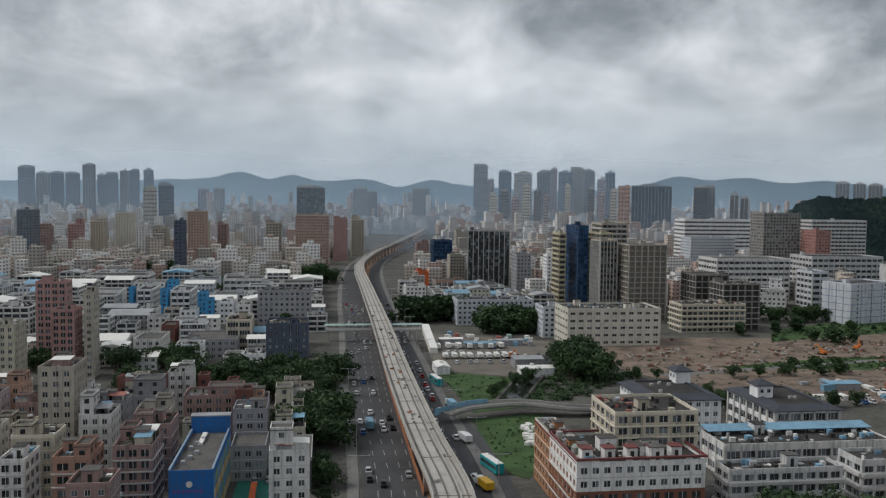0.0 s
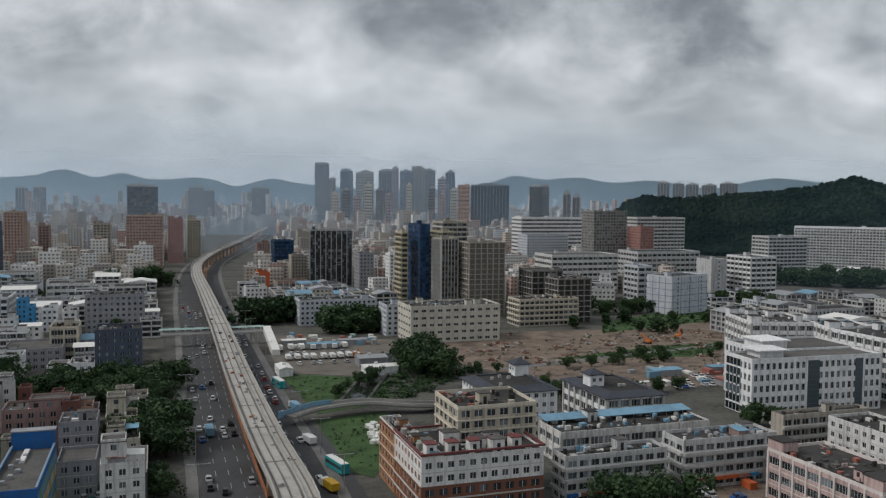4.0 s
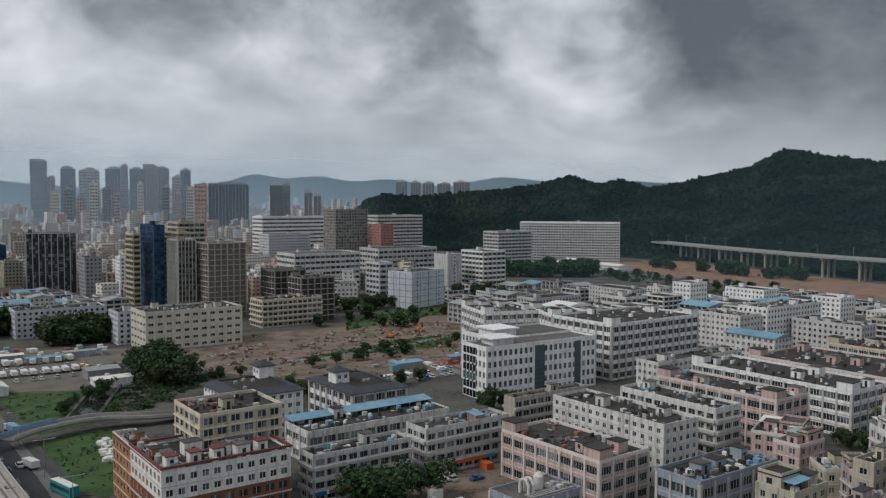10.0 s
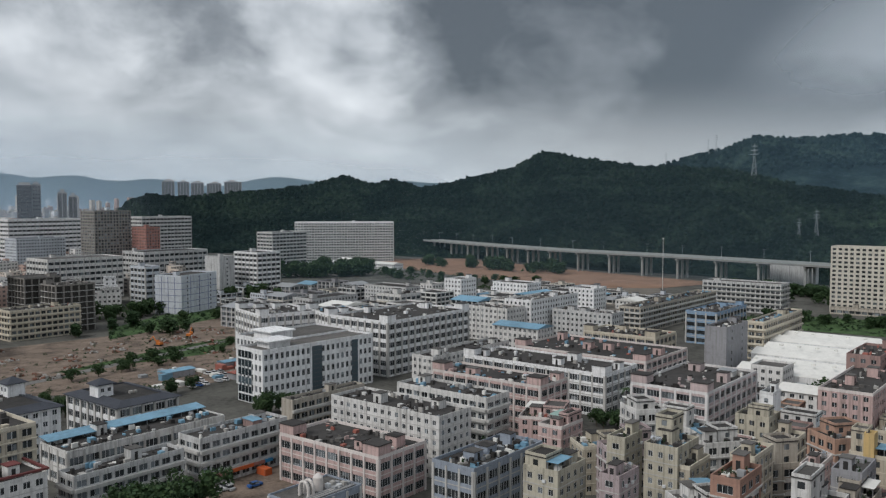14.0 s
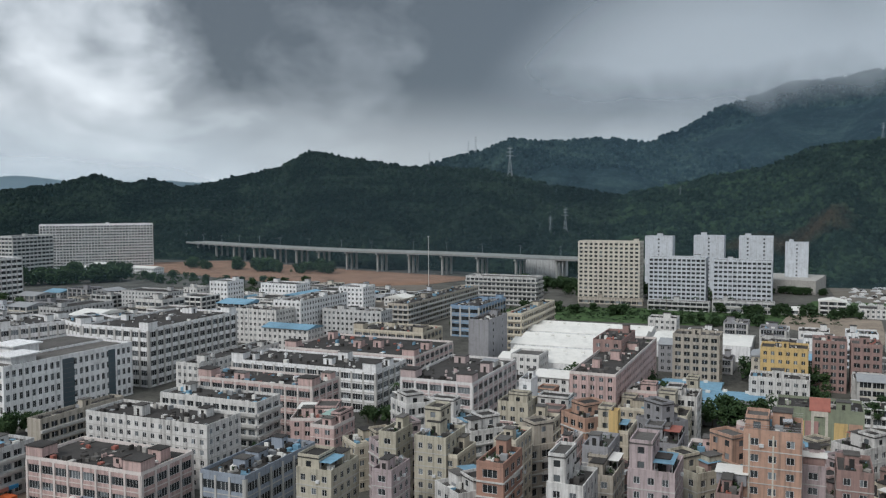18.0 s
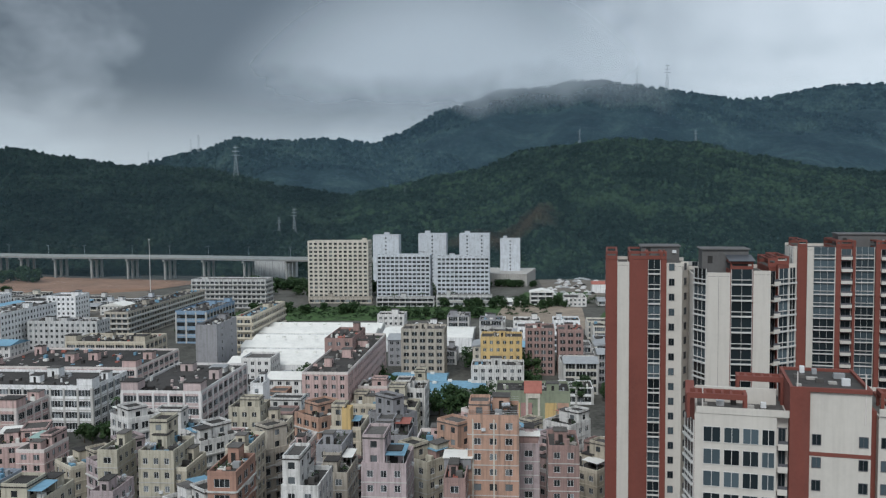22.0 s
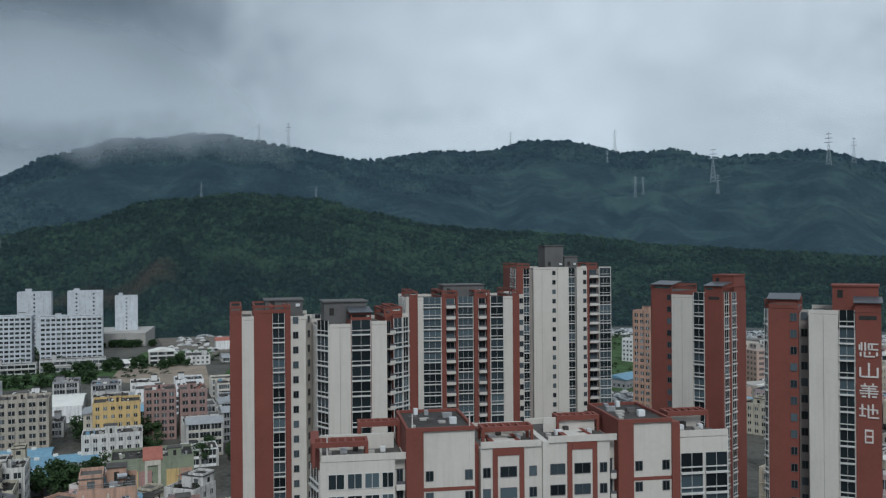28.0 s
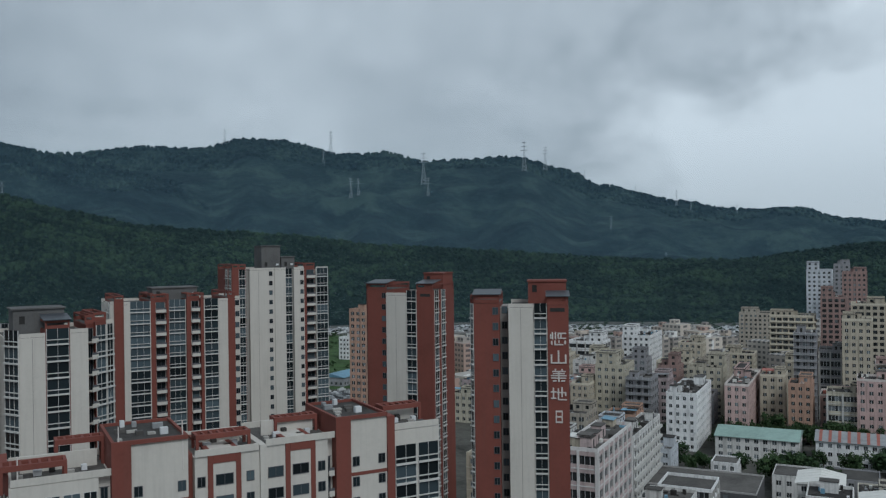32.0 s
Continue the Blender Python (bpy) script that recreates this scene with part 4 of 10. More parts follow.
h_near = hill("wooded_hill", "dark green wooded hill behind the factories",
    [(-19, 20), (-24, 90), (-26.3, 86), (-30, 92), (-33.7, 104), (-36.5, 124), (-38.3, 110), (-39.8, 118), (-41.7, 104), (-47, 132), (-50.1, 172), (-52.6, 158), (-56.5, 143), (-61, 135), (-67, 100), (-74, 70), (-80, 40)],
    [(-19, 1350), (-35, 1230), (-45, 1120), (-55, 930), (-68, 840), (-80, 830)], [(-19, 1600), (-45, 1660), (-60, 1620), (-80, 1350)], SHADOWED_FOREST)
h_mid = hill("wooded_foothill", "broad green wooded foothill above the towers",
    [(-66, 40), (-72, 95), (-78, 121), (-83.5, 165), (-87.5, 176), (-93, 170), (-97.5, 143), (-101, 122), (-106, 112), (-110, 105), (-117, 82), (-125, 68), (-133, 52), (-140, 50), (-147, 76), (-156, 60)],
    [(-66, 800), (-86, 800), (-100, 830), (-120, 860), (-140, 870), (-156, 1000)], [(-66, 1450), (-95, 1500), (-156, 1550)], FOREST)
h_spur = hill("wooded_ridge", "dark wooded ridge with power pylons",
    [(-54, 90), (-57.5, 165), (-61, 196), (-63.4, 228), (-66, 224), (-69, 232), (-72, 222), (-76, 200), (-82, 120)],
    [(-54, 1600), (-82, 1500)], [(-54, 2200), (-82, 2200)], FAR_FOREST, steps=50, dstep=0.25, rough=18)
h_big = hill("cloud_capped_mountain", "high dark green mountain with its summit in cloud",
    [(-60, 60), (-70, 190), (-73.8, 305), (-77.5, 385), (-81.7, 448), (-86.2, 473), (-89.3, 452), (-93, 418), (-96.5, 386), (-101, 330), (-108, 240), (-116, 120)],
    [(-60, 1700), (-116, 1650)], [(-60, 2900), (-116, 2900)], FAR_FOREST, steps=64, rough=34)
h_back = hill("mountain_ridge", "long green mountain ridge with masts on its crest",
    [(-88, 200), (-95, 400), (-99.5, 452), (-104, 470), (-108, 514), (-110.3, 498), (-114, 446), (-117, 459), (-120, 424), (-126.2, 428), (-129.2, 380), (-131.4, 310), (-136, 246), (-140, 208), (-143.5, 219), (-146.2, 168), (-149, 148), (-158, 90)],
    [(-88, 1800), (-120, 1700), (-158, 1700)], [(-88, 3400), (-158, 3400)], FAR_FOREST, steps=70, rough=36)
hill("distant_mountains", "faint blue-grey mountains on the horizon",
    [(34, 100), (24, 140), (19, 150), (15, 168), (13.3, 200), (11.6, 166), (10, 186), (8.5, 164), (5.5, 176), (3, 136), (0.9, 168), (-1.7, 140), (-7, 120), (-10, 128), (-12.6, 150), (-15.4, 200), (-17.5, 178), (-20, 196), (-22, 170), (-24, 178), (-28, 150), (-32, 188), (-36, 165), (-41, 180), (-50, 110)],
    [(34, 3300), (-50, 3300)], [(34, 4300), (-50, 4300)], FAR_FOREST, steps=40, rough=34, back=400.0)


def canopy(name, label, height, a0, a1, count, seed, u0=0.03, u1=1.0, size=(1.8, 4.2), mat=None):
    """Tree crowns standing close together on a hillside, as one mesh."""
    r = np.random.default_rng(seed)
    rows, cols = 3, 6
    tv = [(0, 0, 1.0)]
    for k in range(1, rows):
        ph = math.pi * 0.62 * k / (rows - 1)
        tv += [(math.sin(ph) * math.cos(2 * math.pi * (i + 0.5 * k) / cols), math.sin(ph) * math.sin(2 * math.pi * (i + 0.5 * k) / cols), math.cos(ph)) for i in range(cols)]
    tf = [(0, 1 + i, 1 + (i + 1) % cols) for i in range(cols)]
    for k in range(rows - 2):
        for i in range(cols):
            a, b, c, d = 1 + k * cols + i, 1 + k * cols + (i + 1) % cols, 1 + (k + 1) * cols + i, 1 + (k + 1) * cols + (i + 1) % cols
            tf += [(a, c, d), (a, d, b)]
    tv, tf = np.array(tv), np.array(tf)
    pos = np.array([height(r.uniform(a1, a0), u0 + (u1 - u0) * r.uniform(0, 1) ** 1.15) for _ in range(count)])
    sc = r.uniform(*size, count)
    jag = 1 + r.uniform(-0.3, 0.3, (count, len(tv), 1))
    v = tv[None] * jag * sc[:, None, None] * np.array([1, 1, 1.05]) + pos[:, None]
    f = (tf[None] + (np.arange(count) * len(tv))[:, None, None]).reshape(-1, 3)
    me = bpy.data.meshes.new(name)
    me.vertices.add(count * len(tv))
    me.vertices.foreach_set("co", v.astype(np.float32).ravel())
    me.loops.add(f.size)
    me.loops.foreach_set("vertex_index", f.astype(np.int32).ravel())
    me.polygons.add(len(f))
    me.polygons.foreach_set("loop_start", np.arange(0, f.size, 3, dtype=np.int32))
    me.polygons.foreach_set("use_smooth", np.ones(len(f), dtype=bool))
    me.update(calc_edges=True)
    me.materials.append(mat or FOREST)
    solid(name, me, None, label, "forest", kind="stuff")


canopy("hill_forest", "dense dark green forest canopy on a hill", h_near, -22, -74, 19000, 5, size=(2.2, 5.0), mat=SHADOWED_FOREST)
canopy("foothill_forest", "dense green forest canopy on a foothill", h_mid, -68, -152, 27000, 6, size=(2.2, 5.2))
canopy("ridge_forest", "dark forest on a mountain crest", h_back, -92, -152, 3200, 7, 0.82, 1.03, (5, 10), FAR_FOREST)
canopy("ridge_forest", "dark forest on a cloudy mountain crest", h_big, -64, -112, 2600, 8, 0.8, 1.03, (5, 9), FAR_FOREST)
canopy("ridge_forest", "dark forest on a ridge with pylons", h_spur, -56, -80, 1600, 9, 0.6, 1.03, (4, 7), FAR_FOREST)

# translucent curtains round the camera imitating haze and low cloud over the far land


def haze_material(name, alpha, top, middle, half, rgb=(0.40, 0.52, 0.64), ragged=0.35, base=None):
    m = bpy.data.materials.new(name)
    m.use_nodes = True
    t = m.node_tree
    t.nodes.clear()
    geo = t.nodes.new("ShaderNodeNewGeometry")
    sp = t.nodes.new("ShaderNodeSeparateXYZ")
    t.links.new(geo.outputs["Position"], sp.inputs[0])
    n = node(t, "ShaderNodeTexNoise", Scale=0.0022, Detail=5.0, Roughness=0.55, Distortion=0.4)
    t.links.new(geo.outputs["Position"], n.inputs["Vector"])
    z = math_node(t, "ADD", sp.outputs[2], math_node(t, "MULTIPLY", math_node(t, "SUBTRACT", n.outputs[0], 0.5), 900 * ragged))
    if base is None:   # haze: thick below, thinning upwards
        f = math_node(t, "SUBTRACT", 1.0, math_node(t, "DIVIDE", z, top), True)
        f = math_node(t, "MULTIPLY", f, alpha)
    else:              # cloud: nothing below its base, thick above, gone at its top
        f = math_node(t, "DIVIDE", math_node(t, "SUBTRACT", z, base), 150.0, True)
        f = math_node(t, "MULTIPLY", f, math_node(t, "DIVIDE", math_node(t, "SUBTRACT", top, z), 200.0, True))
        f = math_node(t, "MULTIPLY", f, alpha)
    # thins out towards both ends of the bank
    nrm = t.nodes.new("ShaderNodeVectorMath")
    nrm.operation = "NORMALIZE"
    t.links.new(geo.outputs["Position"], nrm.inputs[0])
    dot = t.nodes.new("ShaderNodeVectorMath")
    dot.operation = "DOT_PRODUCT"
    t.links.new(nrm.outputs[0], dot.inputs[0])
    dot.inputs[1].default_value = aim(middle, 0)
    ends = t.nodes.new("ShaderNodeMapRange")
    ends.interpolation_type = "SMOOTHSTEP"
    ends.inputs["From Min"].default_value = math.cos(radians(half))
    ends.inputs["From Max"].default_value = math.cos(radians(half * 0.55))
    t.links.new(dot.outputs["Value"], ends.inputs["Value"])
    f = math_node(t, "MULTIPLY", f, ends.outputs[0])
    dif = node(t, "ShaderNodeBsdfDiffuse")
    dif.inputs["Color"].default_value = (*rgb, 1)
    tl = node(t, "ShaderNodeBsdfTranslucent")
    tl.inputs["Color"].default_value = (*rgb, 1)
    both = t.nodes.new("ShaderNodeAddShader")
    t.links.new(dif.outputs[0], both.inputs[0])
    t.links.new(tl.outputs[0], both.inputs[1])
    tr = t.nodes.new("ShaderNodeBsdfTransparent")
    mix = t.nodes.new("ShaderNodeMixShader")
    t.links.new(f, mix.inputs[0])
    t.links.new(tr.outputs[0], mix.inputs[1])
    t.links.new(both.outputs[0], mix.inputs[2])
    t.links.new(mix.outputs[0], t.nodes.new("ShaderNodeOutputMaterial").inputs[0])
    return m


def veil(name, label, radius, a0, a1, z0, z1, mat):
    s = Shape()
    n = 60
    for i in range(n + 1):
        p = aim(a0 + (a1 - a0) * i / n, 0)
        s.v += [(p[0] * radius, p[1] * radius, z0), (p[0] * radius, p[1] * radius, z1)]
        if i:
            s.f.append((2 * i - 2, 2 * i, 2 * i + 1, 2 * i - 1))
            s.m.append(0)
    return solid(name, s, mat, label, "haze", kind="structure")


veil("haze", "thin translucent sheet imitating blue-grey haze over the city", 1240, 44, -40, -2, 620, haze_material("haze_thin", 0.17, 340, 6, 34))
veil("haze", "translucent sheet imitating blue-grey haze over the far city", 1800, 56, -44, -2, 820, haze_material("haze_mid", 0.27, 330, 6, 44))
veil("haze", "translucent sheet imitating blue-grey haze before the high mountains", 1790, -50, -175, -2, 1300, haze_material("haze_far", 0.115, 1100, -112, 62, (0.13, 0.245, 0.37), 0.05))
veil("haze", "translucent sheet imitating blue-grey haze before the far mountains", 3150, 60, -60, -2, 900, haze_material("haze_deep", 0.56, 400, 0, 58, (0.40, 0.53, 0.65), 0.12))
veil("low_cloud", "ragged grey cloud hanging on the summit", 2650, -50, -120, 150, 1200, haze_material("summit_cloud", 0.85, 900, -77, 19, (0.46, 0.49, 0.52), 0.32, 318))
veil("haze", "faint translucent sheet imitating blue haze before the wooded foothill", 800, -14, -175, -2, 640, haze_material("haze_near", 0.06, 520, -95, 82, (0.24, 0.38, 0.47), 0.1))


# ---- avenue, metro viaduct, highway ----
DECK = [(3, 150), (3, 183), (-5, 235), (-17, 322), (-32, 440), (-54, 605), (-74, 756), (-83, 880), (-80, 1055), (-66, 1267), (-47, 1639), (-34, 1940)]
AVENUE = [(4, 120), (0, 218), (-14, 320), (-32, 463), (-60, 683), (-80, 895), (-84, 1055), (-72, 1267), (-54, 1639), (-40, 1940)]
s, line = ribbon(AVENUE, -20, 14, -0.25, 0.06)
solid("road", s, ASPHALT, "wide grey asphalt avenue with many lanes", "road", kind="structure")
s, line = ribbon(AVENUE, -3.2, 3.2, 0.0, 0.2)
solid("median", s, material("median_soil", (0.20, 0.12, 0.075), 0.95, vary=0.35, grain=1.2, space="World"), "brown earth median strip under the viaduct", "median", kind="structure")
PAINT = material("lane_paint", (0.34, 0.34, 0.33), 0.8, vary=0.15)
for off in (-16, -12.5, -9, -5.8, 6, 9.4):
    s = Shape()
    for i in range(len(line) - 1):
        p, q = line[i], line[i + 1]
        t = (q - p).normalized()
        n = Vector((t.y, -t.x, 0))
        a = p + n * off
        if p.y < 620:
            e = a + t * 5
            s.quad_box((((a.x - n.x * .09, a.y - n.y * .09), (a.x + n.x * .09, a.y + n.y * .09), (e.x + n.x * .09, e.y + n.y * .09), (e.x - n.x * .09, e.y - n.y * .09)), (0.04, 0.075)))
    solid("lane_marking", s, PAINT, "broken white lane marking on asphalt", "marking", kind="structure")
for off, mat, nm in ((-22.5, PAVING, "pavement"), (15.6, PAVING, "pavement")):
    s, _ = ribbon(AVENUE, off - 1.6, off + 1.6, -0.2, 0.18)
    solid(nm, s, mat, "pale paved footway beside the avenue", "pavement", kind="structure")
FENCE = material("orange_hoarding", (0.34, 0.13, 0.06), 0.8, vary=0.25, grain=1.5, stain=0.3)
s, _ = ribbon([p for p in AVENUE if 218 <= p[1] <= 690], -4.2, -4.05, 0.2, 2.3)
solid("site_fence", s, FENCE, "orange-brown hoarding along the viaduct piers", "fence", kind="structure")

via = thing("metro_viaduct", "pale concrete metro viaduct under construction", "viaduct", pose(0, 0, 0))
D12 = [(x, y, 12.6) for x, y in DECK]
s, dl = ribbon(D12, -4.7, 4.7, -0.5, 0.0, 9)
part("deck", s, RAILCONC, via)
s, _ = ribbon(D12, -2.4, 2.4, -2.2, -0.5, 9)
part("box_girder", s, RAILCONC, via)
for off in (-4.7, 4.4):
    s, _ = ribbon(D12, off, off + 0.3, 0.001, 1.15, 9)
    part("parapet", s, RAILCONC, via, "pale concrete parapet")
for off in (-3.4, -1.2, 1.2, 3.4):
    s, _ = ribbon(D12, off - 0.12, off + 0.12, 0.002, 0.3, 9)
    part("rail_plinth", s, material("dark_rail_plinth", (0.17, 0.155, 0.14), 0.9, vary=0.3), via, "dark rail plinth")
s, _ = ribbon([p for p in D12 if p[1] < 450], 1.5, 1.9, 0.01, 0.6, 9)
part("cable_trough", s, CONCRETE, via, "grey cable trough")
pier = Shape().quad_box((((-1.3, -0.9), (1.3, -0.9), (1.3, 0.9), (-1.3, 0.9)), (0, 8.2)))
pier.prism(((-1.0, 8.2), (1.0, 8.2), (1.1, 10.35), (-1.1, 10.35)), -2.3, 2.3)
pier_me = pier.mesh("pier", material("pier_concrete", (0.36, 0.27, 0.21), 0.9, vary=0.2, streak=0.3))
dist = 0.0
for i in range(1, len(dl)):
    dist += (dl[i] - dl[i - 1]).length
    if dist > 29 and dl[i].y < 1500:
        dist = 0.0
        t = dl[i] - dl[i - 1]
        part("pier", pier_me, None, via, at=pose(dl[i].x, dl[i].y, 0, 0, 0, math.degrees(math.atan2(t.y, t.x)) - 90))
seg = Shape().box(-4.2, -0.1, 0, 4.2, 0.1, 0.1).mesh("deck_joint", material("deck_joint", (0.12, 0.11, 0.10), 0.9))
dist = 0
for i in range(1, len(dl)):
    dist += (dl[i] - dl[i - 1]).length
    if dist > 26 and dl[i].y < 520:
        dist = 0
        t = dl[i] - dl[i - 1]
        part("deck_joint", seg, None, via, at=pose(dl[i].x, dl[i].y, 12.61, 0, 0, math.degrees(math.atan2(t.y, t.x)) - 90))
rs = random.Random(4)
for i in range(40):
    p = rs.choice(dl[:40])
    a = thing("material_stack", "small stack of building material on the viaduct deck", "materials", pose(p.x + rs.uniform(-3, 3), p.y + rs.uniform(-4, 4), 12.6, 0, 0, rs.uniform(0, 90)), "deck clutter")
    part("bundle", Shape().box(-rs.uniform(.3, .9), -rs.uniform(.2, .5), 0, rs.uniform(.3, .9), rs.uniform(.2, .5), rs.uniform(.3, .8)), rs.choice((CONCRETE, GREY_TIN, CONCRETE, FENCE, ROOF)), a)

# footbridge over the avenue
fb = thing("footbridge", "white and green covered footbridge across the avenue", "bridge", pose(-37, 458, 0, 0, 0, 8))
part("deck", Shape().box(-26, -2, 5.6, 26, 2, 6.3), CONCRETE, fb)
part("roof", Shape().prism(((-2.4, 8.9), (2.4, 8.9), (0, 9.5)), -26.5, 26.5), GREEN_TIN, fb, "grey-green roof")
for sgn in (-1, 1):
    part("railing", Shape().box(-26, sgn * 1.9 - 0.05, 6.3, 26, sgn * 1.9 + 0.05, 7.3), WHITE_TIN, fb)
for i in range(14):
    for sgn in (-1.85, 1.85):
        part("post", Shape().box(-25.5 + i * 3.9, sgn - 0.08, 6.3, -25.3 + i * 3.9, sgn + 0.08, 8.9), WHITE_TIN, fb)
for px in (-24, -9, 20):
    part("pier", Shape().box(px - 0.6, -0.8, 0, px + 0.6, 0.8, 5.6), CONCRETE, fb)
s = Shape().prism(((-40, 0), (-2, 6.3), (-2, 9.3), (-40, 3.0)), 26.1, 30)
part("stair_ramp", s, WHITE_TIN, fb, "white covered stair ramp")

# highway on piers along the hill
HWY = [(852, 1010, 20), (792, 788, 21), (757, 609, 21.5), (752, 467, 22), (742, 321, 22), (745, 180, 22)]
hw = thing("highway_viaduct", "long grey highway viaduct on tall piers", "viaduct", pose(0, 0, 0))
s, hl = ribbon(HWY, -12, 12, -1.6, 0, 14)
part("deck", s, material("highway_concrete", (0.24, 0.24, 0.235), 0.9, vary=0.2, streak=0.3), hw)
for off in (-12, 11.6, -0.2):
    s, _ = ribbon(HWY, off, off + 0.4, 0.002, 1.1, 14)
    part("barrier", s, material("highway_barrier", (0.30, 0.32, 0.31), 0.8, vary=0.1), hw)
hp = Shape()
hp.box(-1, -1, 0, 1, 1, 18.2).box(-1, -9, 0, 1, -7, 18.2).box(-1, 7, 0, 1, 9, 18.2).box(-1.2, -11, 18.2, 1.2, 11, 20.0)
hp_me = hp.mesh("pier", material("pier_pale", (0.30, 0.295, 0.28), 0.9, vary=0.12, streak=0.3))
dist = 0.0
for i in range(1, len(hl)):
    dist += (hl[i] - hl[i - 1]).length
    if dist > 34:
        dist = 0.0
        t = hl[i] - hl[i - 1]
        part("pier", hp_me, None, hw, at=pose(hl[i].x, hl[i].y, 0, 0, 0, math.degrees(math.atan2(t.y, t.x))))
lamp_s = Shape().tube((0, 0, 0), (0, 0, 11), 0.14, 0.09, 6).tube((0, -2.4, 10.9), (0, 2.4, 10.9), 0.08, 0.08, 5)
lamp_s.box(-0.15, -2.9, 10.85, 0.15, -2.2, 11.05).box(-0.15, 2.2, 10.85, 0.15, 2.9, 11.05)
lamp_me = lamp_s.mesh("street_lamp", STEEL)
dist = 0.0
for i in range(1, len(hl)):
    dist += (hl[i] - hl[i - 1]).length
    if dist > 42:
        dist = 0.0
        t = hl[i] - hl[i - 1]
        solid("street_lamp", lamp_me, None, "twin-armed steel street lamp on the highway", "street lamp", pose(hl[i].x, hl[i].y, hl[i].z, 0, 0, math.degrees(math.atan2(t.y, t.x))), "highway lamps")
for i in range(2, len(line), 3):
    if line[i].y < 640:
        t = line[i] - line[i - 1]
        n = Vector((t.y, -t.x, 0)).normalized()
        for off in (-21, 15.6):
            p = line[i] + n * off
            solid("street_lamp", lamp_me, None, "twin-armed steel street lamp beside the avenue", "street lamp", pose(p.x, p.y, 0.15, 0, 0, math.degrees(math.atan2(t.y, t.x))), "avenue lamps")

# ---- patches of ground ----
patch("terrace", "raised lot behind a grey concrete retaining wall", CONCRETE, ((737, 97), (800, 97), (800, 142), (737, 142)), 11.0, 11.2)
patch("earth_field", "bare orange-brown earth field", EARTH, ((590, 480), (650, 415), (735, 400), (748, 560), (790, 800), (700, 880), (645, 850), (610, 640)), 0.10)
patch("rubble_field", "demolition rubble field of brick and earth", RUBBLE, ((70, 405), (100, 362), (141, 330), (232, 326), (245, 380), (290, 470), (300, 540), (190, 482), (128, 480), (72, 452)), 0.10)
patch("dirt_yard", "brown dirt yard round the halls", GROUND, ((62, 318), (72, 228), (180, 216), (250, 240), (262, 330), (232, 334), (141, 338)), 0.06)
patch("sandy_ground", "pale brown ground before the earth field", SAND, ((430, 490), (590, 490), (650, 415), (560, 335), (480, 345)), 0.06)
patch("grass_field", "overgrown green plot", GRASS, ((185, 470), (300, 520), (330, 560), (270, 560), (200, 510)), 0.13)
patch("grass_strip", "overgrown green strip in the rubble field", GRASS, ((130, 395), (205, 392), (250, 430), (200, 424)), 0.14)
patch("pale_lane", "pale concrete lane across the rubble field", PAVING, ((100, 372), (210, 412), (300, 440), (300, 444), (208, 417), (98, 377)), 0.17)
patch("green_plot", "green overgrown plot beside the avenue", GRASS, ((-2, 378), (12, 305), (40, 318), (44, 362)), 0.12)
patch("green_plot", "green grass plot with stacked white sacks", GRASS, ((11, 296), (37, 305), (34, 261), (25, 232), (20, 237), (15, 263)), 0.12)
patch("works_yard", "grey gravel yard with sheds and vehicles", SAND, ((-12, 488), (60, 462), (44, 364), (-2, 380)), 0.11)
patch("meadow", "green field in front of the dormitories", GRASS, ((470, 330), (560, 250), (600, 160), (640, 60), (560, 60), (520, 140), (500, 230)), 0.12)
patch("pale_yard", "pale sandy yard with earth heaps", material("sandy_earth", (0.26, 0.215, 0.17), 0.95, vary=0.3, grain=0.8, space="World"), ((500, 30), (600, 40), (610, 96), (540, 92)), 0.14)
patch("green_plot", "overgrown green plot beside a pale yard", GRASS, ((600, 96), (690, 92), (700, 40), (615, 40)), 0.13)
patch("green_plot", "green verge beside a yard of parked cars", GRASS, ((540, -40), (640, -60), (640, 20), (545, 26)), 0.13)
patch("car_yard", "grey yard packed with parked cars", SAND, ((640, -60), (820, -80), (830, 100), (660, 70)), 0.11)
patch("far_car_park", "pale car park below the wooded hill", PAVING, ((720, -260), (790, -285), (735, -400), (640, -540), (510, -665), (460, -610), (585, -495), (670, -370)), 0.11)
patch("near_car_park", "grey car park behind the towers", ASPHALT, ((392, -166), (430, -182), (412, -206), (374, -190)), 0.15)
patch("grass_bank", "green field behind the towers", GRASS, ((360, -180), (520, -260), (640, -330), (520, -330), (370, -240)), 0.12)
patch("valley_field", "green field behind the towers", GRASS, ((440, -160), (714, -270), (690, -375), (560, -330), (424, -235)), 0.10)
ditch = Shape().quad_box((((22, 318), (30, 318), (58, 420), (50, 422)), (-0.2, 0.16)))
solid("canal", ditch, WATER, "narrow dark drainage canal", "canal", kind="structure")
for a, b in (((20.5, 318), (49, 422)), ((31, 318), (59.5, 420))):
    s, _ = ribbon([a, b], -0.6, 0.6, 0, 1.2)
    solid("canal_wall", s, ROOF, "grey concrete canal wall", "wall", kind="structure")
s, rl = ribbon([(2, 290, 3.5), (10, 297, 4), (29, 304, 4), (52, 303, 2.5), (75, 318, 0.4), (110, 352, 0.3)], -3, 3, -0.6, 0, 5)
solid("side_road", s, PAVING, "curved grey slip road on a low bridge", "road", kind="structure")
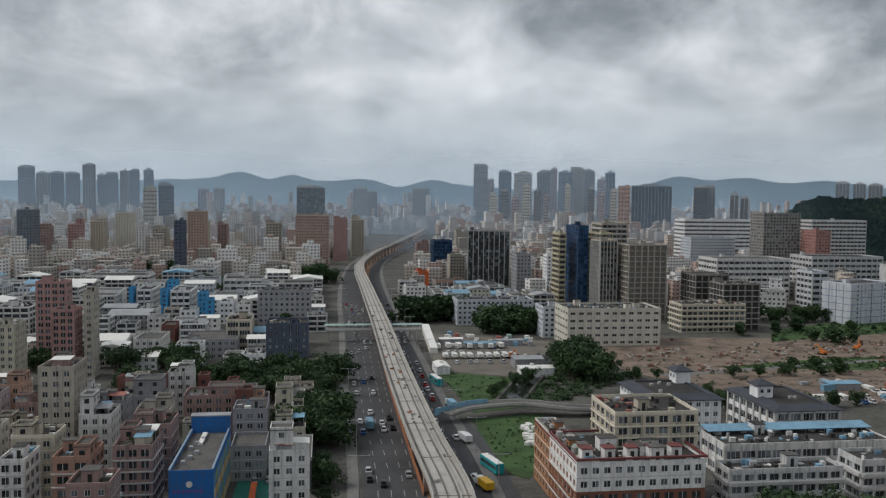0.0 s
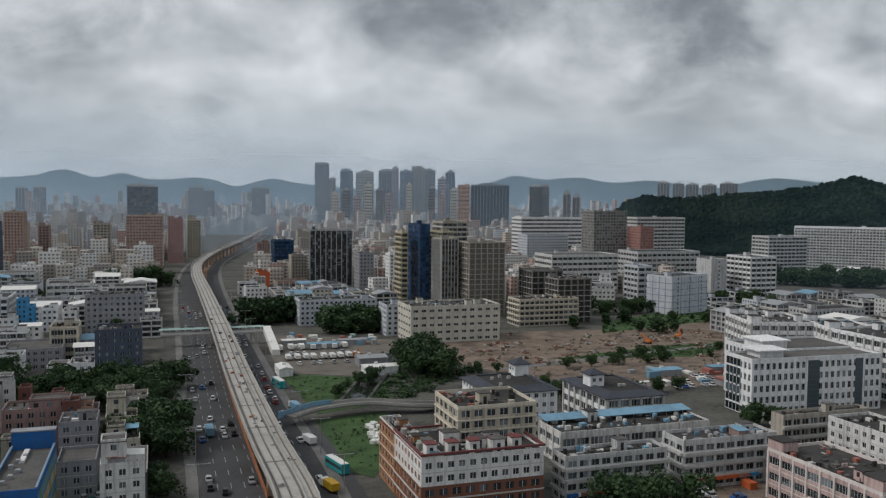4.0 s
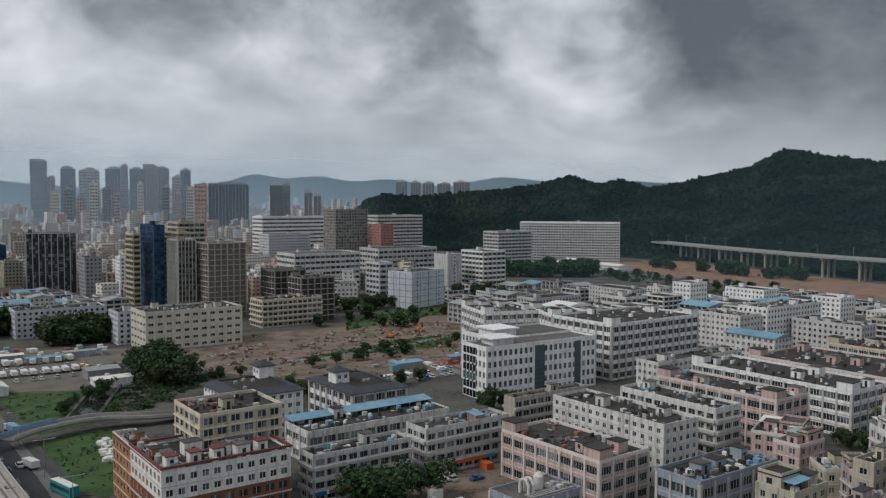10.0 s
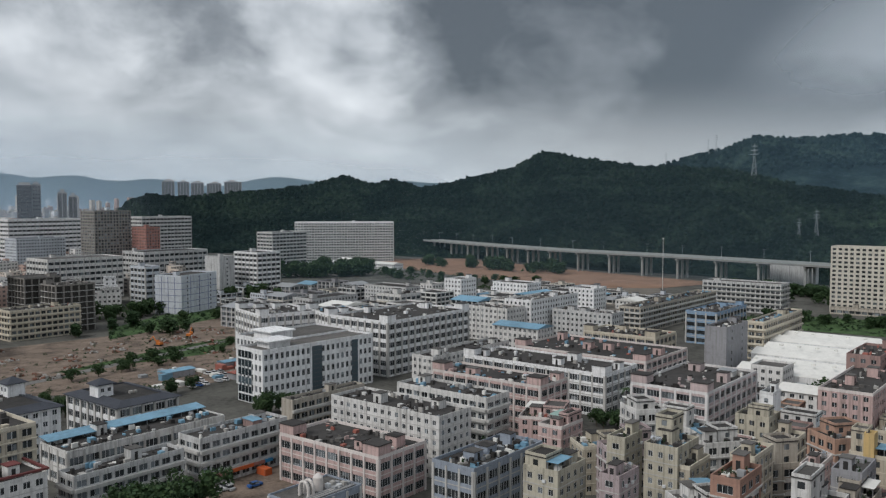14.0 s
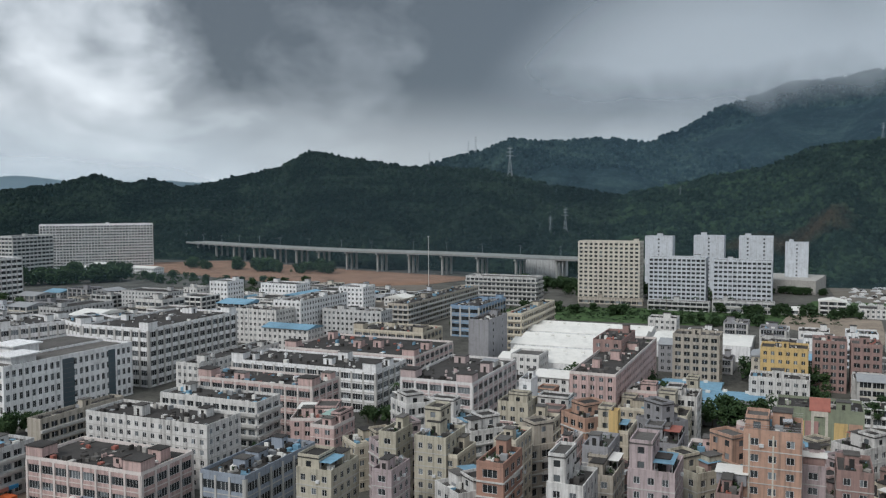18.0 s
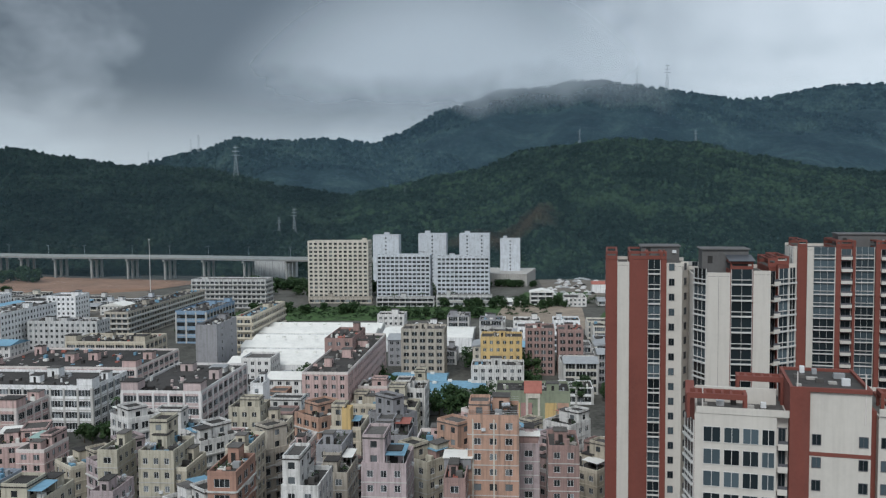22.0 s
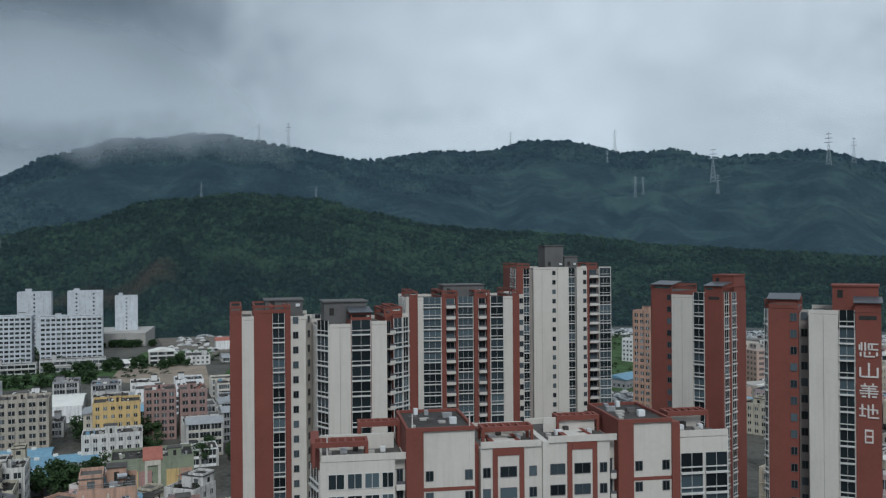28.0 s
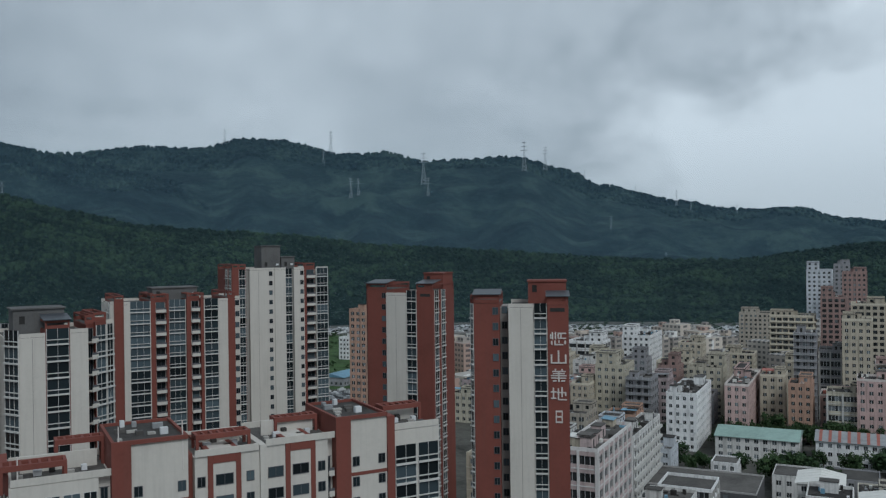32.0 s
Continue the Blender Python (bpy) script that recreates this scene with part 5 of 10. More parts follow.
for off in (-3, 2.75):
    s, _ = ribbon([(2, 290, 3.5), (10, 297, 4), (29, 304, 4), (52, 303, 2.5), (75, 318, 0.4), (110, 352, 0.3)], off, off + 0.25, 0, 0.9, 5)
    solid("road_parapet", s, RAILCONC, "pale parapet of a slip road", "parapet", kind="structure")
s, _ = ribbon([(-2, 290.5, 3.2), (2, 293.2, 3.5), (10, 300.2, 4), (17, 303.0, 4)], -0.12, 0.12, -0.6, 1.7, 3)
solid("site_barrier", s, BLUE_TIN, "bright blue metal site barrier", "barrier", kind="structure")
s, _ = ribbon([(23, 196), (19, 217), (15, 248), (11, 275), (6, 293)], -2.6, 2.6, 0.0, 0.14)
solid("slip_lane", s, ASPHALT, "grey slip lane beside the green plot", "road", kind="structure")

# ---- white sheds and blue tin roofs ----


def shed(label, x, y, yaw, w, d, h, mat, rise=2.4, spans=1, wallkey="WHITE"):
    TAKEN.append((x, y, yaw, w, d))
    ob = thing("warehouse", label, "warehouse", pose(x, y, 0, 0, 0, yaw))
    part("wall", Shape().box(-w / 2, -d / 2, 0, w / 2, d / 2, h), wall_of(wallkey), ob)
    dd = d / spans
    for i in range(spans):
        y0 = -d / 2 + i * dd
        part("metal_roof", Shape().prism(((y0 - 0.2, h + 0.02), (y0 + dd - 0.02, h + 0.02), (y0 + dd - 0.02, h + 0.2), (y0 + dd / 2, h + rise), (y0 - 0.2, h + 0.2)), -w / 2 - 0.5, w / 2 + 0.5), mat, ob)
    for i in range(int(w / 8)):
        part("roof_vent", Shape().box(-w / 2 + 5 + i * 8, -0.6, h + rise - 0.1, -w / 2 + 6.6 + i * 8, 0.6, h + rise + 0.7), WHITE_TIN, ob)
    return ob


shed("large white warehouse with shallow white metal roofs", 425, 166, 98, 62, 34, 8.4, WHITE_TIN, 2.2, 2)
shed("large white warehouse with shallow white metal roofs", 389, 157, 98, 62, 34, 7.6, WHITE_TIN, 2.2, 2)
shed("large white warehouse with shallow white metal roofs", 352, 148, 98, 56, 34, 7.0, WHITE_TIN, 2.2, 2)
shed("white warehouse with a pale metal roof", 430, 108, 98, 46, 36, 7.5, WHITE_TIN, 2.2, 1)
for x, y, w, d in ((333, 88, 22, 16), (316, 84, 24, 15), (299, 81, 26, 16), (322, 68, 18, 14)):
    shed("low workshop with a bright blue metal roof", x, y, 98, w, d, 4.6, BLUE_TIN, 1.5, 1, "GREY")
for x, y, w, d in ((176, 4, 20, 14), (640, -330, 30, 20), (590, -360, 40, 18)):
    shed("low shed with a blue metal roof", x, y, 30, w, d, 4.2, BLUE_TIN, 1.5, 1, "GREY")
shed("low house with a red metal roof below the hill", 700, 30, 98, 18, 12, 7, RED_TIN, 2.4)
shed("pale low hall with columns below the hill", 668, 4, 98, 24, 14, 9, GREY_TIN, 2.0, 1, "CREAM_WHITE")
shed("white site office with a metal roof", 0, 377, 100, 12, 6, 3.4, WHITE_TIN, 1.0)
shed("white site office beside the canal", 42, 372, 8, 15, 8, 3.8, WHITE_TIN, 1.0)
shed("small grey site shed beside the canal", 40, 392, 8, 13, 10, 4.2, GREY_TIN, 1.0, 1, "GREY")
shed("pale stepped hall beside the highway", 778, 352, 98, 40, 16, 19, WHITE_TIN, 1.0, 1, "GREY_WHITE")

# ---- residential towers ----


FACADE = {}


def glazed_bay(w, fh, kind):
    """One storey of a tower bay, shared: dark panes in pale frames, a projecting sill slab and a guard rail, or an open balcony."""
    key = (round(w, 1), round(fh, 2), kind)
    if key in FACADE:
        return FACADE[key]
    w, a = key[0], key[0] / 2
    rel = Relief(w, 0.0)
    n = max(2, round(w / 1.5))
    if kind == "rail":
        cols = [(0.08, 0)]
        for i in range(n):
            cols += [((w - 0.16 - 0.05 * (n - 1)) / n, 1), (0.05, 2)]
        cols[-1] = (0.08, 0)
        rows = [(0.26, "slab"), (0.66, "glass"), (0.13, "rail"), (fh - 1.06, "glass")]
        out = {"slab": 0.42, "rail": 0.3}
        rel.face(0, cols, rows, lambda c, r: (out[r], 0) if r in out else ((0.03, 1) if c == 1 else (0.1 if c else 0.14, 0)))
        s = rel.shape
    else:
        cols = [(0.15, 0), (0.08, 2), (a - 0.27, 1), (0.08, 2), (a - 0.27, 1), (0.08, 2), (0.15, 0)]
        rel.face(0, cols, [(2.35, "glass"), (0.1, "head")], lambda c, r: (0.03, 1) if c == 1 and r == "glass" else ((0.08, 2) if c == 2 or r == "head" else (0.02, 0)))
        s = rel.shape
        s.prism(((-1.35, -0.2), (-0.003, -0.2), (-0.003, 0.0), (-1.24, 0.0), (-1.24, 0.6), (-1.35, 0.6)), -a, a)
        s.box(-a, -1.33, 0.601, a, -1.29, 1.02, 2)
    FACADE[key] = s.mesh("window" if kind == "rail" else "balcony", RAILWHITE if kind == "rail" else TOWERWHITE, TOWERGLASS, DARKFRAME)
    return FACADE[key]


def tower(name, label, x, y, yaw, bays, depth, height, floors, side_kind=("rail", "blank"), crown=True, lifts=(), panels=False, top_gap=0, raised=0.0):
    """bays: (x0, x1, set back, or set back at both ends, colour, kind, roof rise). The front faces -y. lifts: (x0, x1, top)."""
    ob = thing(name, label, "apartment tower", pose(x, y, 0, 0, 0, yaw))
    fh = height / floors
    mats = {"red": BRICKRED, "white": TOWERWHITE, "grey": TOWER_SHADE_JOINT}
    for x0, x1, back, colour, kind, rise in bays:
        b0, b1 = back if isinstance(back, tuple) else (back, back)
        top, w, mid = height + rise, math.hypot(x1 - x0, b1 - b0), ((x0 + x1) / 2, (b0 + b1) / 2)
        turn = math.degrees(math.atan2(b1 - b0, x1 - x0))
        part("bay", Shape().quad_box((((x0, b0), (x1, b1), (x1, depth), (x0, depth)), (0, top))), mats[colour], ob, {"red": "red-brown tiled bay", "white": "off-white tiled bay", "grey": "recess in painted shade grey"}[colour])
        flat = pose(*mid, 0, 0, 0, turn)
        if kind == "blank":
            if w > 3.8 and colour == "white":
                part("wall_joint", Shape().box(-0.04, -0.02, 0, 0.04, -0.004, top - 0.3), TOWER_SHADE_JOINT, ob, at=flat)
            continue
        for k in range(1, floors - top_gap):
            z = k * fh + raised
            if kind in ("rail", "balcony"):
                part("window" if kind == "rail" else "balcony", glazed_bay(w - 0.3, fh, kind), None, ob, at=flat @ pose(0, 0, z))
            elif kind in ("small", "pair", "edge"):
                for off in {"small": (0,), "pair": (-w / 2 + 0.85, w / 2 - 0.85), "edge": (w / 2 - 0.75,)}[kind]:
                    part("window", window_mesh(1.15, 1.45, DARKFRAME, TOWERGLASS), None, ob, at=flat @ pose(off, -0.006, z + 0.8))
            elif kind == "tall":
                part("window", window_mesh(w - 0.35, 2.1, RAILWHITE, TOWERGLASS), None, ob, at=flat @ pose(0, -0.006, z + 0.25))
            elif kind == "wide":
                part("window", window_mesh(min(w - 0.6, 2.4), 1.5, DARKFRAME, TOWERGLASS), None, ob, at=flat @ pose(0, -0.006, z + 0.8))
    # side walls
    for sgn, kind in zip((0, 1), side_kind):
        x0, back = (bays[0][0], bays[0][2]) if sgn == 0 else (bays[-1][1], bays[-1][2])
        back = back if not isinstance(back, tuple) else back[sgn]
        if kind != "blank":
            flat = pose(x0, 0, 0, 0, 0, 270 if sgn == 0 else 90)
            for k in range(1, floors):
                for yy in (back + 2.2, back + 6.5):
                    if yy + 1.4 > depth:
                        continue
                    me = glazed_bay(2.4, fh, "rail") if kind == "rail" else window_mesh(1.2, 1.4, DARKFRAME, TOWERGLASS)
                    part("window", me, None, ob, at=flat @ pose(yy if sgn else -yy, -0.006, k * fh + (0 if kind == "rail" else 0.8)))
    # roof: parapets, red frames on posts over the edge, grey lift houses
    if crown:
        for x0, x1, back, colour, kind, rise in bays:
            if colour == "grey":
                continue
            back = max(back) if isinstance(back, tuple) else back
            top = height + rise
            part("roof", Shape().box(x0 + 0.2, back + 0.2, top + 0.002, x1 - 0.2, depth - 0.2, top + 0.06), ROOF, ob)
            for y0 in (back, depth - 0.25):
                part("parapet", Shape().box(x0, y0, top + 0.065, x1, y0 + 0.22, top + 0.75), mats[colour], ob)
            if colour == "red":
                frame_s = Shape()
                for y0 in (back, depth - 0.4):
                    frame_s.box(x0, y0, top + 1.2, x1, y0 + 0.35, top + 1.6)
                    for xx in (x0, x1 - 0.3):
                        frame_s.box(xx, y0, top + 0.76, xx + 0.3, y0 + 0.3, top + 1.199)
                for xx in (x0 + 0.02, x1 - 0.3):
                    frame_s.box(xx, back + 0.36, top + 1.22, xx + 0.28, depth - 0.41, top + 1.58)
                part("roof_frame", frame_s, BRICKRED, ob, "open red-brown roof frame")
            if panels and colour == "red" and x1 - x0 > 3:
                part("solar_canopy", Shape().prism(((back - 0.5, top + 1.62), (back + 5, top + 2.4), (back + 5, top + 2.52), (back - 0.5, top + 1.74)), x0 - 0.3, x1 + 0.3), PANEL, ob, "dark tilted solar canopy")
        for x0, x1, z in lifts:
            y0, y1 = depth * 0.4, depth * 0.85
            ls = Shape().box(x0, y0, height - 1.4, x1, y1, z - 0.25).box(x0 - 0.3, y0 - 0.3, z - 0.247, x1 + 0.3, y1 + 0.3, z)
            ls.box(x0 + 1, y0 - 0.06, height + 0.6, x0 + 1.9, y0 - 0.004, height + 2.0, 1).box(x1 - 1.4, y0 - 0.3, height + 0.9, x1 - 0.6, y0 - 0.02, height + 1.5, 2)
            part("lift_house", ls, (LIFTGREY, SHADE_AND_BLACK, FRAME), ob, "grey rendered lift house")
    return ob


PANEL = material("solar_panel", (0.05, 0.055, 0.065), 0.35, vary=0.1)
# seen front to the west, one behind another
tower("apartment_tower", "red-brown and off-white tiled apartment tower", 172, 3.1, -88,
      [(-3.7, -1.4, 0, "red", "blank", 0), (-1.4, 0.9, -0.35, "white", "blank", -1.2), (0.9, 4.4, 0, "red", "blank", 0), (4.4, 7.1, 0.3, "red", "rail", 0), (7.1, 8.1, 0, "red", "blank", 0), (8.1, 10.1, 0.2, "white", "small", -1.4), (10.1, 11.1, 0.1, "white", "blank", -1.4), (11.1, 12.6, (1.0, 4.0), "white", "small", -1.4), (12.6, 15.5, 6, "grey", "small", -1.5)], 16, 65.5, 22, ("small", "blank"), lifts=((3.4, 11.0, 67.9),))
tower("apartment_tower", "off-white apartment tower wing with red-brown window bays", 162, -15.3, -88,
      [(-5.4, -3.4, (3.6, 0), "white", "rail", -1.4), (-3.4, 0.7, 0, "white", "blank", -1.4), (0.7, 4.7, 0.2, "red", "rail", -0.2), (4.7, 7.7, 0, "white", "blank", -1.0), (7.7, 9.2, (2.2, 3.2), "red", "balcony", 0.2), (9.2, 11.4, (1.8, 3.4), "red", "rail", 0.6), (11.4, 12.9, (3.4, 4.8), "white", "rail", 0)], 15, 64.6, 22, ("blank", "rail"), lifts=((-3.7, 4.7, 68.0),), panels=True)
tower("apartment_tower", "broad apartment tower with dark glazing and white sills", 224, -47.6, -92,
      [(-10.5, -9.6, 1.2, "white", "blank", -0.6), (-9.6, -7.4, 0.4, "red", "blank", 0), (-7.4, -6.1, 0, "white", "blank", -0.8), (-6.1, -0.9, 0.2, "white", "rail", -0.8), (-0.9, 0.3, 0.1, "red", "blank", 0), (0.3, 3.1, 1.5, "red", "balcony", 0), (3.1, 3.7, 0.6, "red", "blank", 0), (3.7, 8.2, 1.6, "white", "rail", -0.8), (8.2, 9.3, 0.6, "red", "blank", 0), (9.3, 11.7, 1.5, "red", "balcony", 0), (11.7, 12.5, 0.1, "red", "blank", 0), (12.5, 16.4, 0.2, "white", "rail", -0.8), (16.4, 18.8, 0, "white", "blank", -0.8), (18.8, 20.8, 0.3, "red", "blank", 0), (20.8, 22.3, 1.0, "white", "small", -0.4)], 18, 65.2, 22, ("rail", "blank"), lifts=((0.8, 12.4, 68.2),))
tower("apartment_tower", "tallest apartment tower with a grey lift house", 256.7, -86.9, -92,
      [(-9.0, -7.0, 0.3, "red", "blank", 0), (-7.0, -4.7, 0.5, "red", "rail", 0), (-4.7, -3.6, 1.2, "grey", "blank", -0.5), (-3.6, 2.0, 0, "white", "blank", -0.4), (2.0, 4.4, 0.3, "white", "small", -0.4), (4.4, 8.0, 0, "white", "blank", -0.4), (8.0, 10.7, 1.4, "grey", "rail", -0.2), (10.7, 14.1, 0, "white", "edge", -0.4), (14.1, 15.0, 0.4, "red", "blank", 0), (15.0, 18.2, 1.5, "red", "balcony", 0), (18.2, 22.3, 0.2, "white", "rail", -0.4)], 18, 71.8, 24, ("rail", "blank"), lifts=((2.4, 8.6, 79.2), (9.0, 13.4, 75.6)))
tower("apartment_tower", "red-brown apartment tower with one white stripe", 191.9, -99.1, -144,
      [(-8.0, -7.0, (1.6, 0.4), "red", "blank", 0), (-7.0, -1.5, 0.2, "red", "edge", 0), (-1.5, 4.0, 0, "white", "blank", -1.4), (4.0, 7.0, 0.3, "white", "rail", -3.4), (7.0, 11.4, 0.2, "red", "blank", 0)], 14, 67.2, 23, ("small", "rail"), lifts=(), panels=True)
tE = tower("apartment_tower", "red-brown apartment tower with large white sign characters", 131.9, -90.6, -127.7,
      [(-5.3, -4.5, (1.4, 0.3), "red", "rail", 0), (-4.5, 0.3, 0.2, "red", "edge", 0), (0.3, 2.0, 3.0, "grey", "small", -1), (2.0, 6.6, 0, "white", "blank", -0.8), (6.6, 9.3, 0.4, "white", "rail", -4.2), (9.3, 13.2, 0.2, "red", "blank", -0.4)], 14, 67.2, 23, ("small", "small"), lifts=(), panels=True)
for tow, x0, x1, z0, z1 in ((bpy.data.objects[tE.name], 5.6, 13.0, 67.3, 71.2), (next(o for o in bpy.data.objects if o.get("label", "").endswith("one white stripe")), 5.8, 11.2, 67.5, 71.4)):
    rb = Shape().box(x0, 7.5, z0 - 1, x1, 13.8, z1 - 0.3).box(x0 - 0.2, 7.3, z1 - 0.297, x1 + 0.2, 14.0, z1)
    rb.box(x0 + 0.8, 7.44, z0 + 1.6, x0 + 1.7, 7.496, z1 - 0.9, 1)
    part("roof_block", rb, (BRICKRED, SHADE_AND_BLACK), tow, "red-brown stair head")
    # flat near-black panel painted as a shaded slot
    part("slot", Shape().box(x1 - 3.2, 0.16, 65.6, x1 - 0.5, 0.192, 66.3), SHADE_AND_BLACK, tow)
# the sign, stacked white characters built from strokes
def stroke_sign(parent, x, y, top, size, glyphs):
    for i, strokes in enumerate(glyphs):
        s = Shape()
        for a, b, c, d in strokes:
            s.box(x + a * size, y - 0.16, top - i * size * 1.13 - d * size * 0.82, x + c * size, y - 0.01, top - i * size * 1.13 - b * size * 0.82)
        part("sign_character", s, SIGN_WHITE, parent, "white raised sign character")


t_ = 0.09
G1 = [(0.1, 0, 0.19, 0.55), (0.0, 0.15, 0.08, 0.5), (0.28, 0.0, 0.37, 0.55), (0.45, 0.05, 0.98, 0.14), (0.45, 0.05, 0.54, 0.5), (0.45, 0.42, 0.98, 0.51), (0.62, 0.14, 0.7, 0.5), (0.05, 0.66, 0.14, 0.95), (0.25, 0.62, 0.34, 0.98), (0.25, 0.9, 0.8, 0.99), (0.5, 0.62, 0.58, 0.8), (0.86, 0.64, 0.96, 0.9)]
G2 = [(0.45, 0.0, 0.55, 0.9), (0.02, 0.3, 0.12, 0.98), (0.88, 0.3, 0.98, 0.98), (0.02, 0.88, 0.98, 0.98)]
G3 = [(0.25, 0.0, 0.34, 0.14), (0.66, 0.0, 0.75, 0.14), (0.08, 0.15, 0.92, 0.23), (0.14, 0.31, 0.86, 0.39), (0.03, 0.47, 0.97, 0.55), (0.45, 0.15, 0.55, 0.98), (0.05, 0.65, 0.95, 0.73), (0.14, 0.85, 0.36, 0.95), (0.64, 0.85, 0.88, 0.95)]
G4 = [(0.0, 0.3, 0.34, 0.39), (0.12, 0.04, 0.21, 0.85), (0.0, 0.78, 0.34, 0.87), (0.42, 0.08, 0.51, 0.95), (0.42, 0.88, 0.98, 0.97), (0.36, 0.35, 0.95, 0.43), (0.64, 0.0, 0.73, 0.72), (0.86, 0.35, 0.95, 0.65)]
stroke_sign(tE, 9.75, 0.2, 61.8, 3.05, (G1, G2, G3, G4))
part("sign_character", Shape().box(10.6, 0.05, 44.8, 11.9, 0.19, 47.1).box(10.8, 0.02, 45.1, 11.7, 0.045, 45.8, 1).box(10.8, 0.02, 46.1, 11.7, 0.045, 46.8, 1), (SIGN_WHITE, BRICKRED), tE, "small white round sign character")
slab = tower("apartment_slab", "lower off-white apartment slab with red-brown piers", 115.4, -12.1, -92.8,
      [(-6.2, -5.0, (4.5, 0.0), "red", "rail", 0.4), (-5.0, -4.1, -0.3, "white", "blank", -1.2), (-4.1, -1.5, -0.2, "white", "tall", -1.2), (-1.5, 0.9, -0.2, "white", "tall", -1.2), (0.9, 3.2, -0.2, "white", "tall", -1.2), (3.2, 5.2, -0.2, "white", "tall", -1.2), (5.2, 6.7, 0.9, "white", "balcony", -1.2), (6.7, 9.1, -0.6, "red", "blank", 2.6), (9.1, 16.3, -0.3, "white", "pair", 2.4), (16.3, 17.2, 1.4, "red", "blank", 0), (17.2, 18.9, 0.0, "white", "small", -0.4), (18.9, 19.6, -0.2, "red", "blank", 0.2), (19.6, 22.7, -0.1, "white", "wide", 0.2), (22.7, 23.4, -0.2, "red", "blank", 0.2), (23.4, 26.0, 0, "white", "small", -0.4),
       (26.0, 26.9, -0.5, "white", "blank", 0.4), (26.9, 29.7, 0, "white", "wide", 0), (29.7, 30.4, -0.2, "red", "blank", 0.6), (30.4, 33.4, -0.1, "white", "wide", 0.6), (33.4, 34.1, -0.2, "red", "blank", 0.6), (34.1, 36.0, 0, "white", "small", 0), (36.0, 37.1, 1.2, "white", "balcony", 0), (37.1, 39.4, -0.6, "red", "blank", 2.6), (39.4, 45.2, -0.3, "white", "pair", 2.4), (45.2, 46.4, -0.6, "red", "blank", 2.4), (46.4, 50.2, -0.3, "white", "rail", 0), (50.2, 54.0, -0.3, "white", "rail", 0)], 13, 50.5, 17, ("blank", "small"), crown=False, top_gap=1, raised=0.75)
for x0, x1, z in ((-4.8, 6.7, 49.3), (17.2, 25.9, 50.2), (26.9, 37.0, 50.6), (46.4, 54.0, 50.6)):
    part("roof", Shape().box(x0 + 0.2, 1.6, z + 0.002, x1 - 0.2, 12.8, z + 0.05), ROOF, slab)
    rim = Shape().box(x0, -0.28, z + 0.06, x1, -0.02, z + 0.95).box(x0, 12.6, z + 0.06, x1, 12.9, z + 0.95)
    part("parapet", rim, TOWERWHITE, slab)
    part("terrace_wall", Shape().box(x0 + 1.2, 6.5, z + 0.06, x1 - 1.0, 6.8, z + 2.2), TOWERWHITE, slab)
    for i in range(5):
        px = x0 + 0.8 + (x1 - x0 - 2) * i / 5
        part("roof_box", Shape().box(px, 3.4 + (i % 3), z + 0.06, px + 0.7 + 0.3 * (i % 2), 4.2 + (i % 3), z + 0.5 + 0.25 * (i % 3)), (CONCRETE, FRAME, ROOF_DARK)[i % 3], slab)
for x0, x1, y0, y1, z in ((-6.0, 1.6, 0.2, 3.4, 51.2), (0.6, 6.7, 7.0, 9.6, 52.4), (18.0, 25.6, 3.0, 6.0, 51.8), (30.0, 36.6, 6.0, 8.6, 52.4), (47.0, 53.6, 5.0, 8.0, 52.6)):  # ladder-like red roof frames
    ring = Shape().box(x0, y0, z, x1, y0 + 0.45, z + 0.7).box(x0, y1 - 0.45, z, x1, y1, z + 0.7).box(x0, y0 + 0.451, z + 0.01, x0 + 0.4, y1 - 0.451, z + 0.69).box(x1 - 0.4, y0 + 0.451, z + 0.01, x1, y1 - 0.451, z + 0.69)
    for i in range(1, int((x1 - x0) / 1.1)):
        ring.box(x0 + i * 1.1, y0 + 0.451, z + 0.3, x0 + i * 1.1 + 0.3, y1 - 0.451, z + 0.66)
    for px, py in ((x0, y0), (x1 - 0.4, y0), (x0, y1 - 0.4), (x1 - 0.4, y1 - 0.4)):
        ring.box(px, py, 48.5, px + 0.4, py + 0.4, z - 0.001)
    part("roof_frame", ring, BRICKRED, slab, "red-brown ladder-like roof frame")
for x0, x1, z in ((19.62, 22.68, 50.65), (30.42, 33.38, 51.05)):
    part("fascia", Shape().box(x0, -0.22, z - 1.5, x1, -0.11, z - 0.02), BRICKRED, slab, "red-brown fascia over a window")
